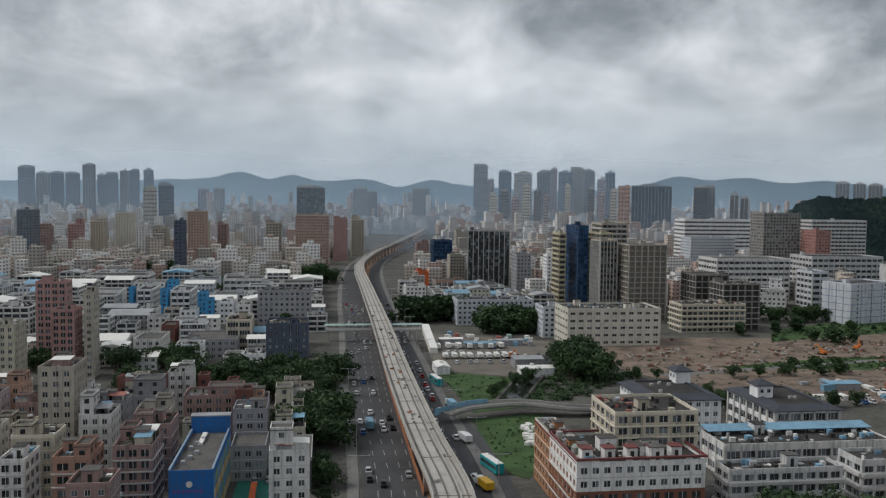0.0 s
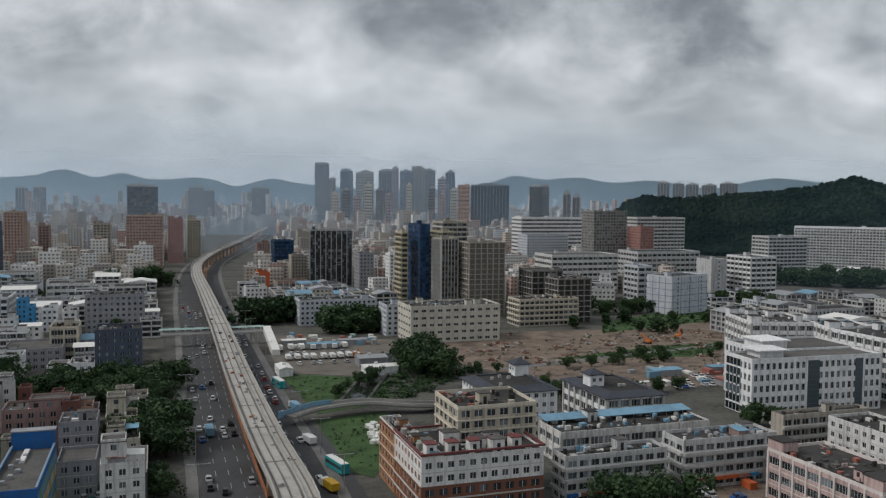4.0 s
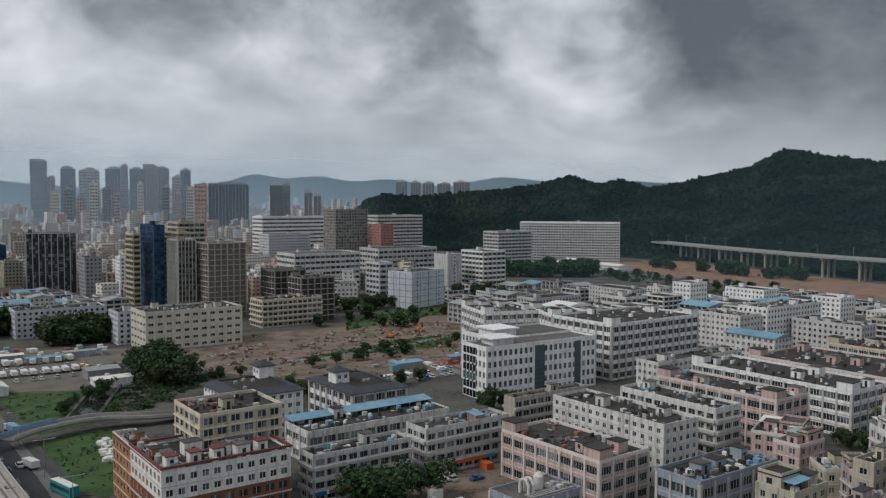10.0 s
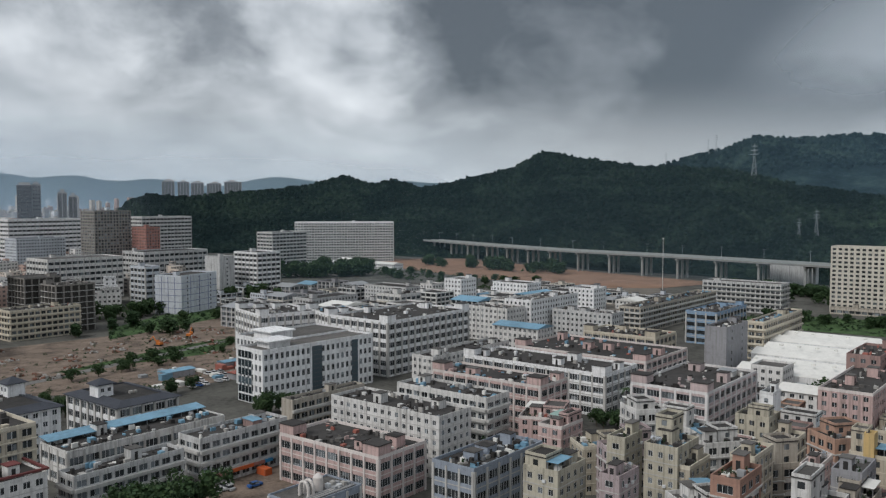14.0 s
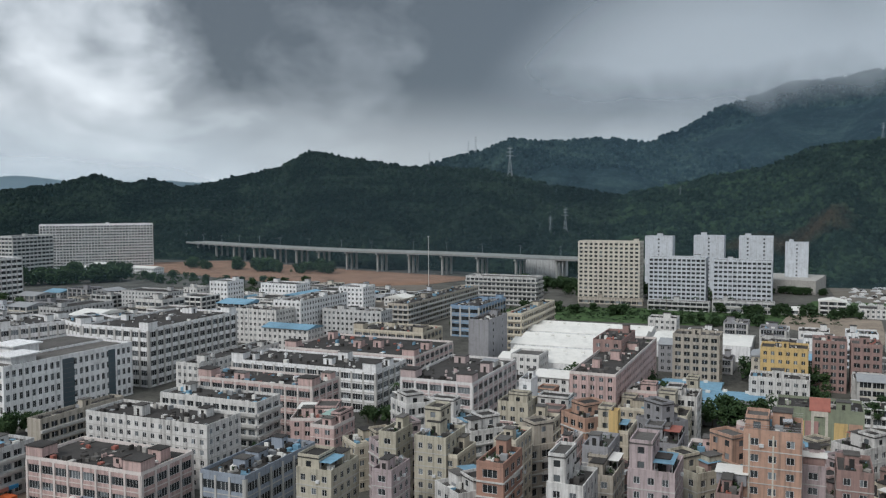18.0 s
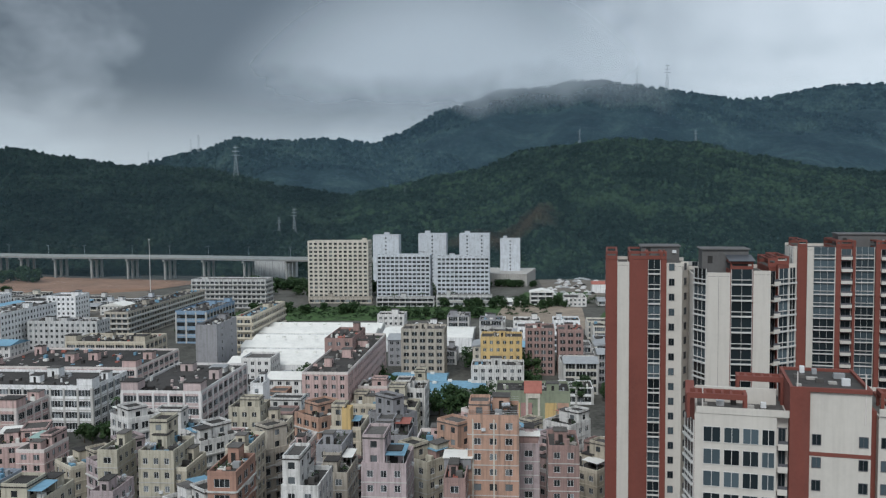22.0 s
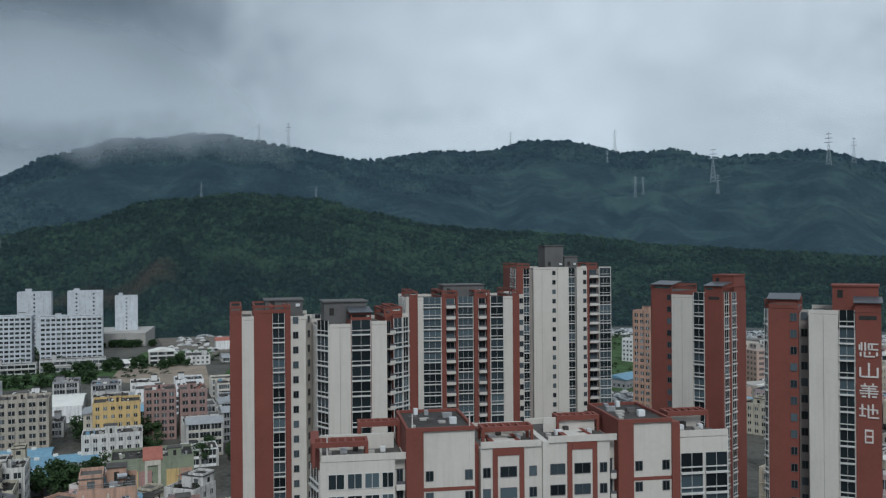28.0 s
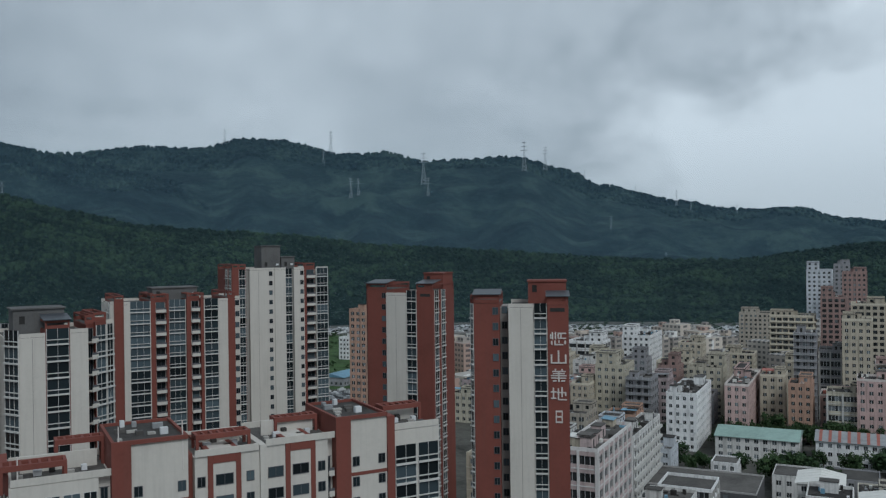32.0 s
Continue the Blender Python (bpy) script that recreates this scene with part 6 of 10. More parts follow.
for x0, x1, z in ((6.7, 16.3, 52.95), (37.1, 45.2, 52.95)):
    part("roof", Shape().box(x0 + 0.2, 0, z + 0.002, x1 - 0.2, 12.6, z + 0.2), ROOF_DARK, slab)
    rim = Shape().box(x0, -0.62, z + 0.05, x1, -0.2, z + 0.6).box(x0, 12.5, z + 0.05, x1, 12.9, z + 0.6).box(x0, -0.19, z + 0.05, x0 + 0.4, 12.49, z + 0.6).box(x1 - 0.4, -0.19, z + 0.05, x1, 12.49, z + 0.6)
    part("parapet", rim, BRICKRED, slab, "red-brown coping")
    part("band", Shape().box(x0 + 2.4, -0.36, 44.7, x1 - 0.02, -0.305, 45.2), BRICKRED, slab, "red-brown tile band")
    for i in range(9):
        px, py = x0 + 1 + (i * 2.7) % (x1 - x0 - 3), 1.5 + (i * 3.1) % 10
        part("roof_box", Shape().box(px, py, z + 0.2, px + 0.6 + 0.4 * (i % 3), py + 0.8, z + 0.5 + 0.2 * (i % 4)), (CONCRETE, ROOF, GREY_TIN, FRAME)[i % 4], slab)
for xx, yy in ((-4.0, 0.3), (7.6, -0.3), (15.6, -0.3)):
    part("mast", Shape().tube((xx, yy, 49), (xx, yy, 55.5 if xx > 0 else 53), 0.12, 0.07, 6), SIGN_WHITE, slab, "thin white lightning mast")

# ---- pylons and masts ----


PYLON_STEEL = material("weathered_lattice_steel", (0.30, 0.32, 0.33), 0.7, 0.1, vary=0.1)


def pylon(x, y, z, h, label="steel lattice power pylon on a wooded ridge"):
    s = Shape()
    b = h * 0.08
    for sx in (-1, 1):
        for sy in (-1, 1):
            s.tube((sx * b, sy * b, 0), (sx * b * 0.22, sy * b * 0.22, h * 0.62), h * 0.007, h * 0.006, 4)
            s.tube((sx * b * 0.22, sy * b * 0.22, h * 0.62), (0, 0, h), h * 0.006, h * 0.004, 4)
    for k in range(6):
        f0, f1 = 1 - 0.78 * k / 6, 1 - 0.78 * (k + 1) / 6
        for sy in (-1, 1):
            s.tube((-b * f0, sy * b * f0, h * 0.62 * k / 6), (b * f1, sy * b * f1, h * 0.62 * (k + 1) / 6), h * 0.004, h * 0.004, 3)
            s.tube((b * f0, sy * b * f0, h * 0.62 * k / 6), (-b * f1, sy * b * f1, h * 0.62 * (k + 1) / 6), h * 0.004, h * 0.004, 3)
    ob = thing("pylon", label, "pylon", pose(x, y, z, 0, 0, math.degrees(math.atan2(y, x)) + 90), "power pylons")
    part("lattice", s, PYLON_STEEL, ob)
    for k, w in ((0.66, 0.12), (0.78, 0.1), (0.9, 0.08)):
        part("cross_arm", Shape().box(-h * w, -h * 0.012, h * k, h * w, h * 0.012, h * k + h * 0.018), PYLON_STEEL, ob)


def on_slope(bearing, height_of, rise):
    """The nearest place on a hillside, along a bearing, that stands that many degrees above the level."""
    for k in range(20, 101):
        p = height_of(bearing, k / 100)
        if math.degrees(math.atan2(p[2] - EYE, math.hypot(p[0], p[1]))) >= rise:
            return p
    return height_of(bearing, 0.99)


for bearing, hf, rise, h in ((-63.2, h_near, 1.5, 58), (-57.8, h_spur, 9, 34), (-60.4, h_spur, 9, 36), (-60.9, h_spur, 9, 44), (-66.9, h_near, -2.2, 30), (-65.9, h_near, -2.4, 24), (-74.3, h_mid, 0.2, 16), (-86.0, h_mid, 9, 26), (-93.4, h_mid, 9, 24),
                             (-89.7, h_big, 9, 70), (-91.6, h_big, 7.6, 92), (-106.5, h_back, 9, 62), (-113.4, h_back, 6.6, 96), (-112.9, h_back, 5.6, 52), (-119.6, h_back, 4.1, 120), (-119.9, h_back, 3.4, 64), (-114.7, h_back, 3.1, 66), (-115.2, h_back, 3.4, 56), (-126.4, h_back, 4.9, 110), (-127.8, h_back, 5.0, 96), (-130.4, h_back, 9, 40), (-133.7, h_back, 9, 36), (-136.3, h_back, 2.4, 66), (-137.2, h_back, 2.1, 46), (-140.0, h_back, 1.7, 48), (-132.1, h_back, 1.0, 40), (-135.6, h_mid, -0.6, 16)):
    p = on_slope(bearing, hf, rise)
    pylon(p[0], p[1], p[2] - 1, h)

# ---- vehicles ----
CARPAINT = [material("car_paint_" + n, c, 0.3, 0.1, vary=0.04) for n, c in (("white", (0.68, 0.68, 0.68)), ("silver", (0.42, 0.43, 0.44)), ("black", (0.02, 0.02, 0.022)), ("red", (0.34, 0.03, 0.03)), ("blue", (0.04, 0.12, 0.34)))]
CARNAMES = ("white", "silver", "black", "red", "blue")
TYRE = material("tyre", (0.02, 0.02, 0.02), 0.9)
wheel_me = Shape().tube((0, -0.11, 0.32), (0, 0.11, 0.32), 0.32, 0.32, 10).mesh("wheel", TYRE)
axle_me = Shape().tube((0, -0.84, 0.32), (0, -0.62, 0.32), 0.32, 0.32, 8).tube((0, 0.62, 0.32), (0, 0.84, 0.32), 0.32, 0.32, 8).mesh("wheels", TYRE)
body_me, cabin_me = [], Shape().prism(((-0.78, 0.86), (0.78, 0.86), (0.64, 1.42), (-0.64, 1.42)), -1.35, 1.0).mesh("cabin", GLASS)
for cp in CARPAINT:
    s = Shape().quad_box((((-2.15, -0.8), (2.1, -0.86), (2.25, 0), (2.1, 0.86), (-2.15, 0.8), (-2.3, 0)), (0.28, 0.87)))
    s.box(-1.05, -0.62, 1.421, 0.75, 0.62, 1.47)
    body_me.append(s.mesh("body", cp))
BUSMAT = material("bus_paint_teal", (0.02, 0.30, 0.32), 0.35, vary=0.05)
TRUCKS = {}


def car(x, y, z, yaw, rng, group="cars on the avenue"):
    k = rng.choices(range(5), (5, 3, 2, 0.7, 0.5))[0]
    ob = thing("car", f"{CARNAMES[k]} car standing on the road", "car", pose(x, y, z, 0, 0, yaw), group)
    part("body", body_me[k], None, ob)
    part("cabin", cabin_me, None, ob)
    for sx in (-1.35, 1.4):
        if math.hypot(x, y) < 300:
            for sy in (-0.74, 0.74):
                part("wheel", wheel_me, None, ob, at=pose(sx, sy, 0))
        else:
            part("wheels", axle_me, None, ob, at=pose(sx, 0, 0))


def lorry(x, y, z, yaw, label, paint, length=10.5, height=3.2, bus=False):
    ob = thing("bus" if bus else "lorry", label, "bus" if bus else "lorry", pose(x, y, z, 0, 0, yaw))
    if bus:
        part("body", Shape().box(-length / 2, -1.25, 0.45, length / 2, 1.25, height), paint, ob)
        for sgn in (-1, 1):
            part("window_band", Shape().box(-length / 2 + 0.4, sgn * 1.26 - 0.01, 1.5, length / 2 - 0.4, sgn * 1.26 + 0.01, 2.5), GLASS, ob)
        part("roof", Shape().box(-length / 2 + 0.2, -1.1, height + 0.005, length / 2 - 0.2, 1.1, height + 0.15), WHITE_TIN, ob)
    else:
        part("cargo_box", Shape().box(-length / 2, -1.2, 0.9, length / 2 - 2.4, 1.2, height), paint, ob)
        part("cab", Shape().prism(((-1.1, 0.6), (1.1, 0.6), (1.1, 2.5), (-1.1, 2.5)), length / 2 - 2.2, length / 2), CARPAINT[0], ob)
        part("windscreen", Shape().box(length / 2 + 0.005, -0.95, 1.5, length / 2 + 0.04, 0.95, 2.3), GLASS, ob)
    for sx in (-length / 2 + 1.6, length / 2 - 1.4):
        for sy in (-1.05, 1.05):
            part("wheel", wheel_me, None, ob, at=pose(sx, sy, 0) @ Matrix.Diagonal((1.4, 1.3, 1.4, 1)))


rc = random.Random(11)
spots = []
for i in range(1, len(line) - 1):
    p = line[i]
    if not 205 < p.y < 620:
        continue
    t = (line[i + 1] - p).normalized()
    n = Vector((t.y, -t.x, 0))
    for off in (-18, -14.2, -10.7, -7.4, 7.7, 11.5):
        chance = 0.22 if off < 0 and p.y < 420 else 0.42
        if rc.random() < chance:
            q = p + n * (off + rc.uniform(-.4, .4)) + t * rc.uniform(-4, 4)
            car(q.x, q.y, 0.07, math.degrees(math.atan2(t.y, t.x)) + (0 if off > 0 else 180), rc)
for x, y, yaw, lab, paint, ln, hh, bus in ((15, 240, 112, "teal city bus in heavy traffic", BUSMAT, 11, 3.2, True), (-2, 352, 108, "teal city bus beside the viaduct", BUSMAT, 11, 3.2, True), (-24, 283, 100, "blue lorry on the avenue", BLUE_TIN, 9, 3.2, False),
        (4, 312, 108, "blue and white lorry on the avenue", BLUE_TIN, 9, 3, False), (12, 224, 112, "yellow lorry with an open back", material("yellow_paint", (0.55, 0.33, 0.02), 0.5), 8, 2.8, False), (8, 268, 110, "white van-bodied lorry in traffic", CARPAINT[0], 7, 2.8, False)):
    lorry(x, y, 0.07, yaw, lab, paint, ln, hh, bus)


def car_park(cx, cy, yaw, nx, ny, sx, sy, fill, rng, group, lift=0.0):
    for i in range(nx):
        for j in range(ny):
            if rng.random() < fill:
                q = pose(cx, cy, 0, 0, 0, yaw) @ Vector(((i - nx / 2) * sx, (j - ny / 2) * sy, 0))
                car(q.x, q.y, lift, yaw + 90, rng, group)


car_park(18, 425, 8, 9, 4, 3.2, 13, 0.6, rc, "cars in the works yard", 0.11)
car_park(-52, 300, 10, 4, 7, 3.4, 7, 0.7, rc, "cars parked beside the avenue")
car_park(-48, 246, 20, 5, 5, 3.6, 7, 0.6, rc, "cars parked beside the avenue")
car_park(38, 216, 10, 4, 3, 3.4, 7, 0.7, rc, "cars parked at the guesthouse")
car_park(185, 342, 10, 15, 3, 3.4, 8, 0.6, rc, "cars parked behind the halls", 0.1)
car_park(-36, 238, 10, 3, 4, 3.4, 7, 0.6, rc, "cars parked beside the avenue")
# cars packed on the distant car park, too many and small to tell apart
cs = Shape()
for i in range(1100):
    b, r = radians(rc.uniform(111, 142)), rc.uniform(775, 832)
    x, y = r * math.sin(b), r * math.cos(b)
    if i >= 1030:
        x, y = 403 + rc.randint(-9, 9) * 3.0 * 0.92 + rc.choice((-7, 0, 7)) * 0.4, -186 + rc.choice((-12, -4, 4, 12)) + rc.uniform(-1, 1)
    a = rc.choice((0.3, 1.87)) + rc.uniform(-.1, .1)
    ca, sa = math.cos(a), math.sin(a)
    k = rc.choices((0, 1, 2), (6, 3, 2))[0]
    cs.quad_box((tuple((x + ca * p - sa * q, y + sa * p + ca * q) for p, q in ((-2.2, -.85), (2.2, -.85), (2.2, .85), (-2.2, .85))), (0.12, 0.95)), k)
    cs.quad_box((tuple((x + ca * p - sa * q, y + sa * p + ca * q) for p, q in ((-1.3, -.7), (.9, -.7), (.9, .7), (-1.3, .7))), (0.951, 1.5)), k)
for i in range(170):
    x, y = 740 + rc.uniform(-70, 70), 15 + rc.uniform(-80, 60)
    k = rc.choices((0, 1, 2), (6, 3, 2))[0]
    cs.quad_box((tuple((x + p, y + q) for p, q in ((-.85, -2.2), (.85, -2.2), (.85, 2.2), (-.85, 2.2))), (0.12, 0.95)), k)
    cs.quad_box((tuple((x + p, y + q) for p, q in ((-.7, -1.3), (.7, -1.3), (.7, .9), (-.7, .9))), (0.951, 1.5)), k)
solid("parked_cars", cs, CARPAINT[:3], "hundreds of parked cars on a pale car park", "cars", kind="stuff")

# ---- trees ----
rt = random.Random(8)


def grove(cx, cy, yaw, length, width, count, h, label):
    if math.hypot(cx, cy) > 430:  # far belts of trees, joined
        r = np.random.default_rng(int(abs(cx) + abs(cy)))
        tree(0, 0, 1, 1, label, -50, rt) if not CROWNS else None
        src = next(iter(CROWNS.values()))
        base = np.empty(len(src.vertices) * 3)
        src.vertices.foreach_get("co", base)
        base = base.reshape(-1, 4, 3)[::2]
        belt = Shape()
        for i in range(int(count * 1.6)):
            q = pose(cx, cy, 0, 0, 0, yaw) @ Vector((r.uniform(-length / 2, length / 2), r.uniform(-width / 2, width / 2), 0))
            hh = h * r.uniform(0.8, 1.3)
            k = len(belt.v)
            a = r.uniform(0, 6.28)
            vv = base.copy()
            vv[..., 0], vv[..., 1] = base[..., 0] * math.cos(a) - base[..., 1] * math.sin(a), base[..., 0] * math.sin(a) + base[..., 1] * math.cos(a)
            mid = vv.mean(1, keepdims=True)
            vv = mid + (vv - mid) * 1.5
            vv = vv * np.array([hh * 1.15, hh * 1.15, hh]) + np.array([q.x, q.y, 0.02 * hh])
            belt.v += [tuple(p) for p in vv.reshape(-1, 3).tolist()]
            belt.f += [(k + 4 * j, k + 4 * j + 1, k + 4 * j + 2, k + 4 * j + 3) for j in range(len(vv))]
            belt.tube((q.x, q.y, 0), (q.x, q.y, hh * 0.5), 0.3, 0.15, 5, 1)
        belt.m = [0 if len(f) == 4 and max(f) - min(f) == 3 else 1 for f in belt.f]
        solid("tree_belt", belt, (LEAF, BARK), label.replace("tree", "trees").replace("bush", "bushes") + " in a belt", "trees", kind="stuff")
        return
    for i in range(count):
        q = pose(cx, cy, 0, 0, 0, yaw) @ Vector((rt.uniform(-length / 2, length / 2), rt.uniform(-width / 2, width / 2), 0))
        hh = h * rt.uniform(0.75, 1.2)
        tree(q.x, q.y, hh, hh * rt.uniform(0.85, 1.2), label, 0, rt)


for args in ((-41, 275, 100, 36, 16, 18, 12, "dark green tree beside the avenue"), (-75, 345, 10, 70, 20, 30, 10, "dark green street tree in a belt"), (-150, 375, 12, 80, 18, 22, 9, "dark green tree behind houses"), (-46, 320, 100, 50, 6, 9, 8, "dark green street tree"),
             (-2, 540, 10, 44, 20, 16, 13, "broad dark green tree beside the works"), (48, 492, 10, 50, 14, 16, 13, "broad dark green tree beside the works"), (64, 376, 80, 44, 22, 15, 12, "large dark green tree beside the canal"), (130, 214, 10, 12, 14, 5, 9, "dark green tree between dormitories"),
             (92, 196, 10, 34, 10, 9, 9, "dark green tree before a dormitory"), (318, 116, 98, 50, 14, 13, 9, "green tree beside a factory"), (300, 66, 98, 46, 18, 15, 9, "dark green tree beside blue roofs"), (372, 58, 98, 40, 16, 11, 9, "dark green tree behind apartments"),
             (545, 215, 98, 90, 20, 14, 6, "green bush before the dormitories"), (535, 130, 98, 60, 26, 12, 6, "green bush before the dormitories"), (190, 500, 10, 60, 14, 3, 8, "green tree at the rubble field"), (215, 470, 10, 60, 14, 3, 7, "green tree at the rubble field"), (255, 505, 10, 50, 10, 3, 8, "green tree at the rubble field"),
             (215, -285, 30, 60, 10, 14, 8, "dark green tree behind the market hall"), (185, -235, 30, 40, 14, 10, 8, "dark green tree beside the market hall"), (240, 165, 98, 26, 8, 6, 7, "tree beside a factory wall"), (455, 250, 98, 40, 12, 8, 8, "dark green tree behind a dormitory"), (690, 660, 98, 200, 30, 16, 12, "dark tree below the highway"),
             (480, 720, -30, 140, 20, 20, 13, "dark tree below the white slab block"), (-125, 760, 8, 60, 14, 8, 14, "dark street tree in the city"), (-320, 790, 8, 140, 20, 16, 13, "dark tree in the city"), (100, 330, 10, 24, 12, 5, 6, "small tree beside the halls"), (150, 318, 10, 90, 6, 9, 6, "small tree beside the halls"), (120, 372, 10, 80, 8, 8, 5, "bush on the rubble field"), (205, 395, 10, 90, 20, 9, 5, "bush on the rubble field"), (30, 345, 70, 40, 12, 8, 5, "bush on the green plot"), (235, 560, 10, 140, 24, 14, 9, "dark tree behind the rubble field"), (330, 600, -30, 120, 30, 14, 9, "dark tree beside factory halls"), (600, 95, 98, 90, 30, 14, 6, "green bush beside the sandy yard"), (660, -40, 98, 120, 30, 14, 8, "green tree beside the car yard"), (250, 700, 8, 120, 20, 10, 9, "dark tree between blocks"), (-30, 225, 100, 30, 6, 5, 6, "small tree beside the avenue"), (345, -215, 30, 90, 40, 16, 7, "green tree behind the towers"), (470, -300, 30, 160, 30, 18, 8, "green tree behind the towers"), (640, 250, 98, 180, 16, 16, 10, "dark tree beneath the highway"), (178, 186, 98, 30, 6, 5, 6, "small tree before a pink factory"), (150, 100, 60, 14, 8, 3, 6, "small tree among houses")):
    grove(*args)
# rubble heaps and stacks on the cleared ground
rk = random.Random(21)
for i in range(60):
    x, y = rk.uniform(85, 260), rk.uniform(380, 470)
    if y < 360 + 0.35 * (x - 70) * 0.5:
        continue
    s = Shape()
    for k in range(14):
        a, r, z = rk.uniform(0, 6.28), rk.uniform(0, 3.2), rk.uniform(0.0, 0.9)
        w = rk.uniform(0.3, 1.1)
        px, py = r * math.cos(a), r * math.sin(a)
        c, q = math.cos(a * 3) * w, math.sin(a * 3) * w
        s.quad_box((((px + c, py + q), (px - q, py + c), (px - c, py - q), (px + q, py - c)), (0.0, max(0.25, (1 - r / 3.4) * 1.8 * z + 0.3))), rk.choice((0, 1, 2)))
    solid("rubble_heap", s, (CONCRETE, RUBBLE, material("broken_brick", (0.22, 0.11, 0.08), 0.95, vary=0.3)), "heap of broken brick and concrete", "rubble", pose(x, y, 0.08, 0, 0, rk.uniform(0, 360)), kind="stuff")
for i in range(26):
    x, y = 30 + rk.uniform(-2.2, 2.2), 276 + rk.uniform(-14, 14)
    s = Shape().quad_box((((-.8, -.7), (.8, -.75), (.9, .7), (-.75, .8)), (0, rk.uniform(.8, 1.3))))
    solid("sack", s, WHITE_TIN, "bulky white sack lying on grass", "sack", pose(x, y, 0.12, 0, 0, rk.uniform(0, 90)), "white sacks")

for x, y, w, d, mat in ((168, 352, 14, 7, BLUE_TIN), (200, 356, 18, 6, BLUE_TIN), (222, 350, 12, 7, RED_TIN), (188, 330, 12, 6, RED_TIN), (20, 440, 16, 6, BLUE_TIN), (36, 450, 14, 6, GREY_TIN), (5, 452, 12, 6, WHITE_TIN)):
    shed("low yard shed with a coloured metal roof", x, y, 8, w, d, 2.8, mat, 0.7, 1, "GREY")

# ---- buildings placed and sized to fit the camera's view ----
block('signboard_building', 'blue-clad shop building with a flat grey roof', -59.8, 209.9, 98.0, 37.5, 10.0, 14.0, 4, 'BLUE', 'plain', 'bare')
block('apartment_block', 'tall pale grey apartment block with stained walls', -108.4, 240.7, -352.0, 9.5, 14.0, 29.0, 10, 'CREAM_GREY', 'punch', 'flat')
block('apartment_block', 'pinkish brown tiled apartment tower', -175.6, 382.0, -352.0, 13.2, 9.0, 38.0, 13, 'ROSE', 'balcony', 'flat')
block('apartment_block', 'narrow beige apartment tower beside a pink one', -149.6, 359.9, -352.0, 4.0, 9.2, 36.0, 12, 'CREAM_GREY', 'punch', 'flat')
block('apartment_block', 'yellow-green plastered apartment block', -173.3, 334.1, -352.0, 11.7, 14.0, 26.0, 9, 'YELLOWISH', 'punch', 'flat')
block('village_house', 'old white village house with balconies', -101.0, 200.1, -352.0, 6.1, 11.0, 15.0, 5, 'WHITE_OLD', 'balcony', 'hut')
block('village_house', 'orange-brown tiled village house with balconies', -86.7, 200.1, -352.0, 8.7, 12.0, 16.0, 5, 'ORANGE_BROWN', 'balcony', 'hut')
block('village_house', 'brown village house with stepped terraces', -74.8, 206.9, -352.0, 9.3, 13.0, 17.0, 6, 'PINK_BROWN', 'balcony', 'hut')
block('village_house', 'white village house with a roof hut', -95.3, 234.4, 8.0, 8.4, 12.0, 17.0, 6, 'WHITE_OLD', 'punch', 'hut')
block('village_house', 'cream village house with a roof terrace', -103.9, 216.4, 8.0, 10.5, 10.0, 16.0, 5, 'CREAM', 'punch', 'hut')
block('village_house', 'low brown village house with a framed roof edge', -76.5, 184.0, -352.0, 9.1, 10.0, 15.0, 5, 'PINK_BROWN', 'punch', 'flat')
block('village_house', 'red-brown village house with roof sheds', -76.7, 225.6, -352.0, 9.9, 12.0, 17.0, 6, 'PINK_BROWN', 'punch', 'hut')
block('village_house', 'grey row house with red-brown roof huts', -99.8, 276.8, 368.0, 17.3, 11.0, 12.0, 4, 'GREY', 'punch', 'hut')
block('village_house', 'red-brown row house with white roof sheds', -72.8, 271.5, 368.0, 18.8, 12.0, 14.0, 5, 'PINK_BROWN', 'punch', 'hut')
block('village_house', 'plain grey village house in a row', -56.6, 250.6, -352.0, 9.8, 12.0, 15.0, 5, 'GREY', 'punch', 'flat')
block('workshop', 'low grey workshop with a dark flat roof', -53.4, 234.7, -352.0, 9.5, 14.0, 9.0, 3, 'GREY', 'punch', 'bare')
block('workshop', 'low derelict workshop with a dark roof', -39.2, 231.8, 8.0, 7.4, 22.0, 8.0, 3, 'DARK', 'punch', 'bare')
block('apartment_wing', 'pink tiled wing in front of a tower', -158.8, 357.0, 368.0, 9.2, 12.0, 29.0, 10, 'ROSE', 'balcony', 'flat')
block('white_factory', 'white factory hall with blue end walls', -198.3, 570.5, 368.0, 9.8, 30.0, 15.0, 4, 'WHITE', 'twin', 'flat')
block('white_factory', 'white factory block with blue stripes', -170.4, 557.9, -352.0, 12.7, 30.0, 16.0, 4, 'WHITE', 'twin', 'flat')
block('white_factory', 'long white factory block with a flat roof', -248.3, 652.8, -352.0, 46.1, 26.0, 16.0, 4, 'WHITE_OLD', 'factory', 'flat')
block('white_factory', 'white factory block with ribbon windows', -146.9, 628.8, 8.0, 28.1, 26.0, 17.0, 4, 'WHITE_OLD', 'factory', 'flat')
block('white_factory', 'white factory block among lower halls', -212.7, 724.2, -352.0, 36.1, 24.0, 16.0, 4, 'WHITE_OLD', 'factory', 'flat')
block('white_factory', 'pale factory block beside the avenue', -111.5, 631.9, -352.0, 30.2, 26.0, 14.0, 4, 'WHITE_OLD', 'factory', 'flat')
block('shed', 'white storage shed with a shallow gabled roof', -159.7, 411.7, -352.0, 13.9, 18.0, 8.0, 2, 'WHITE', 'plain', 'gable')
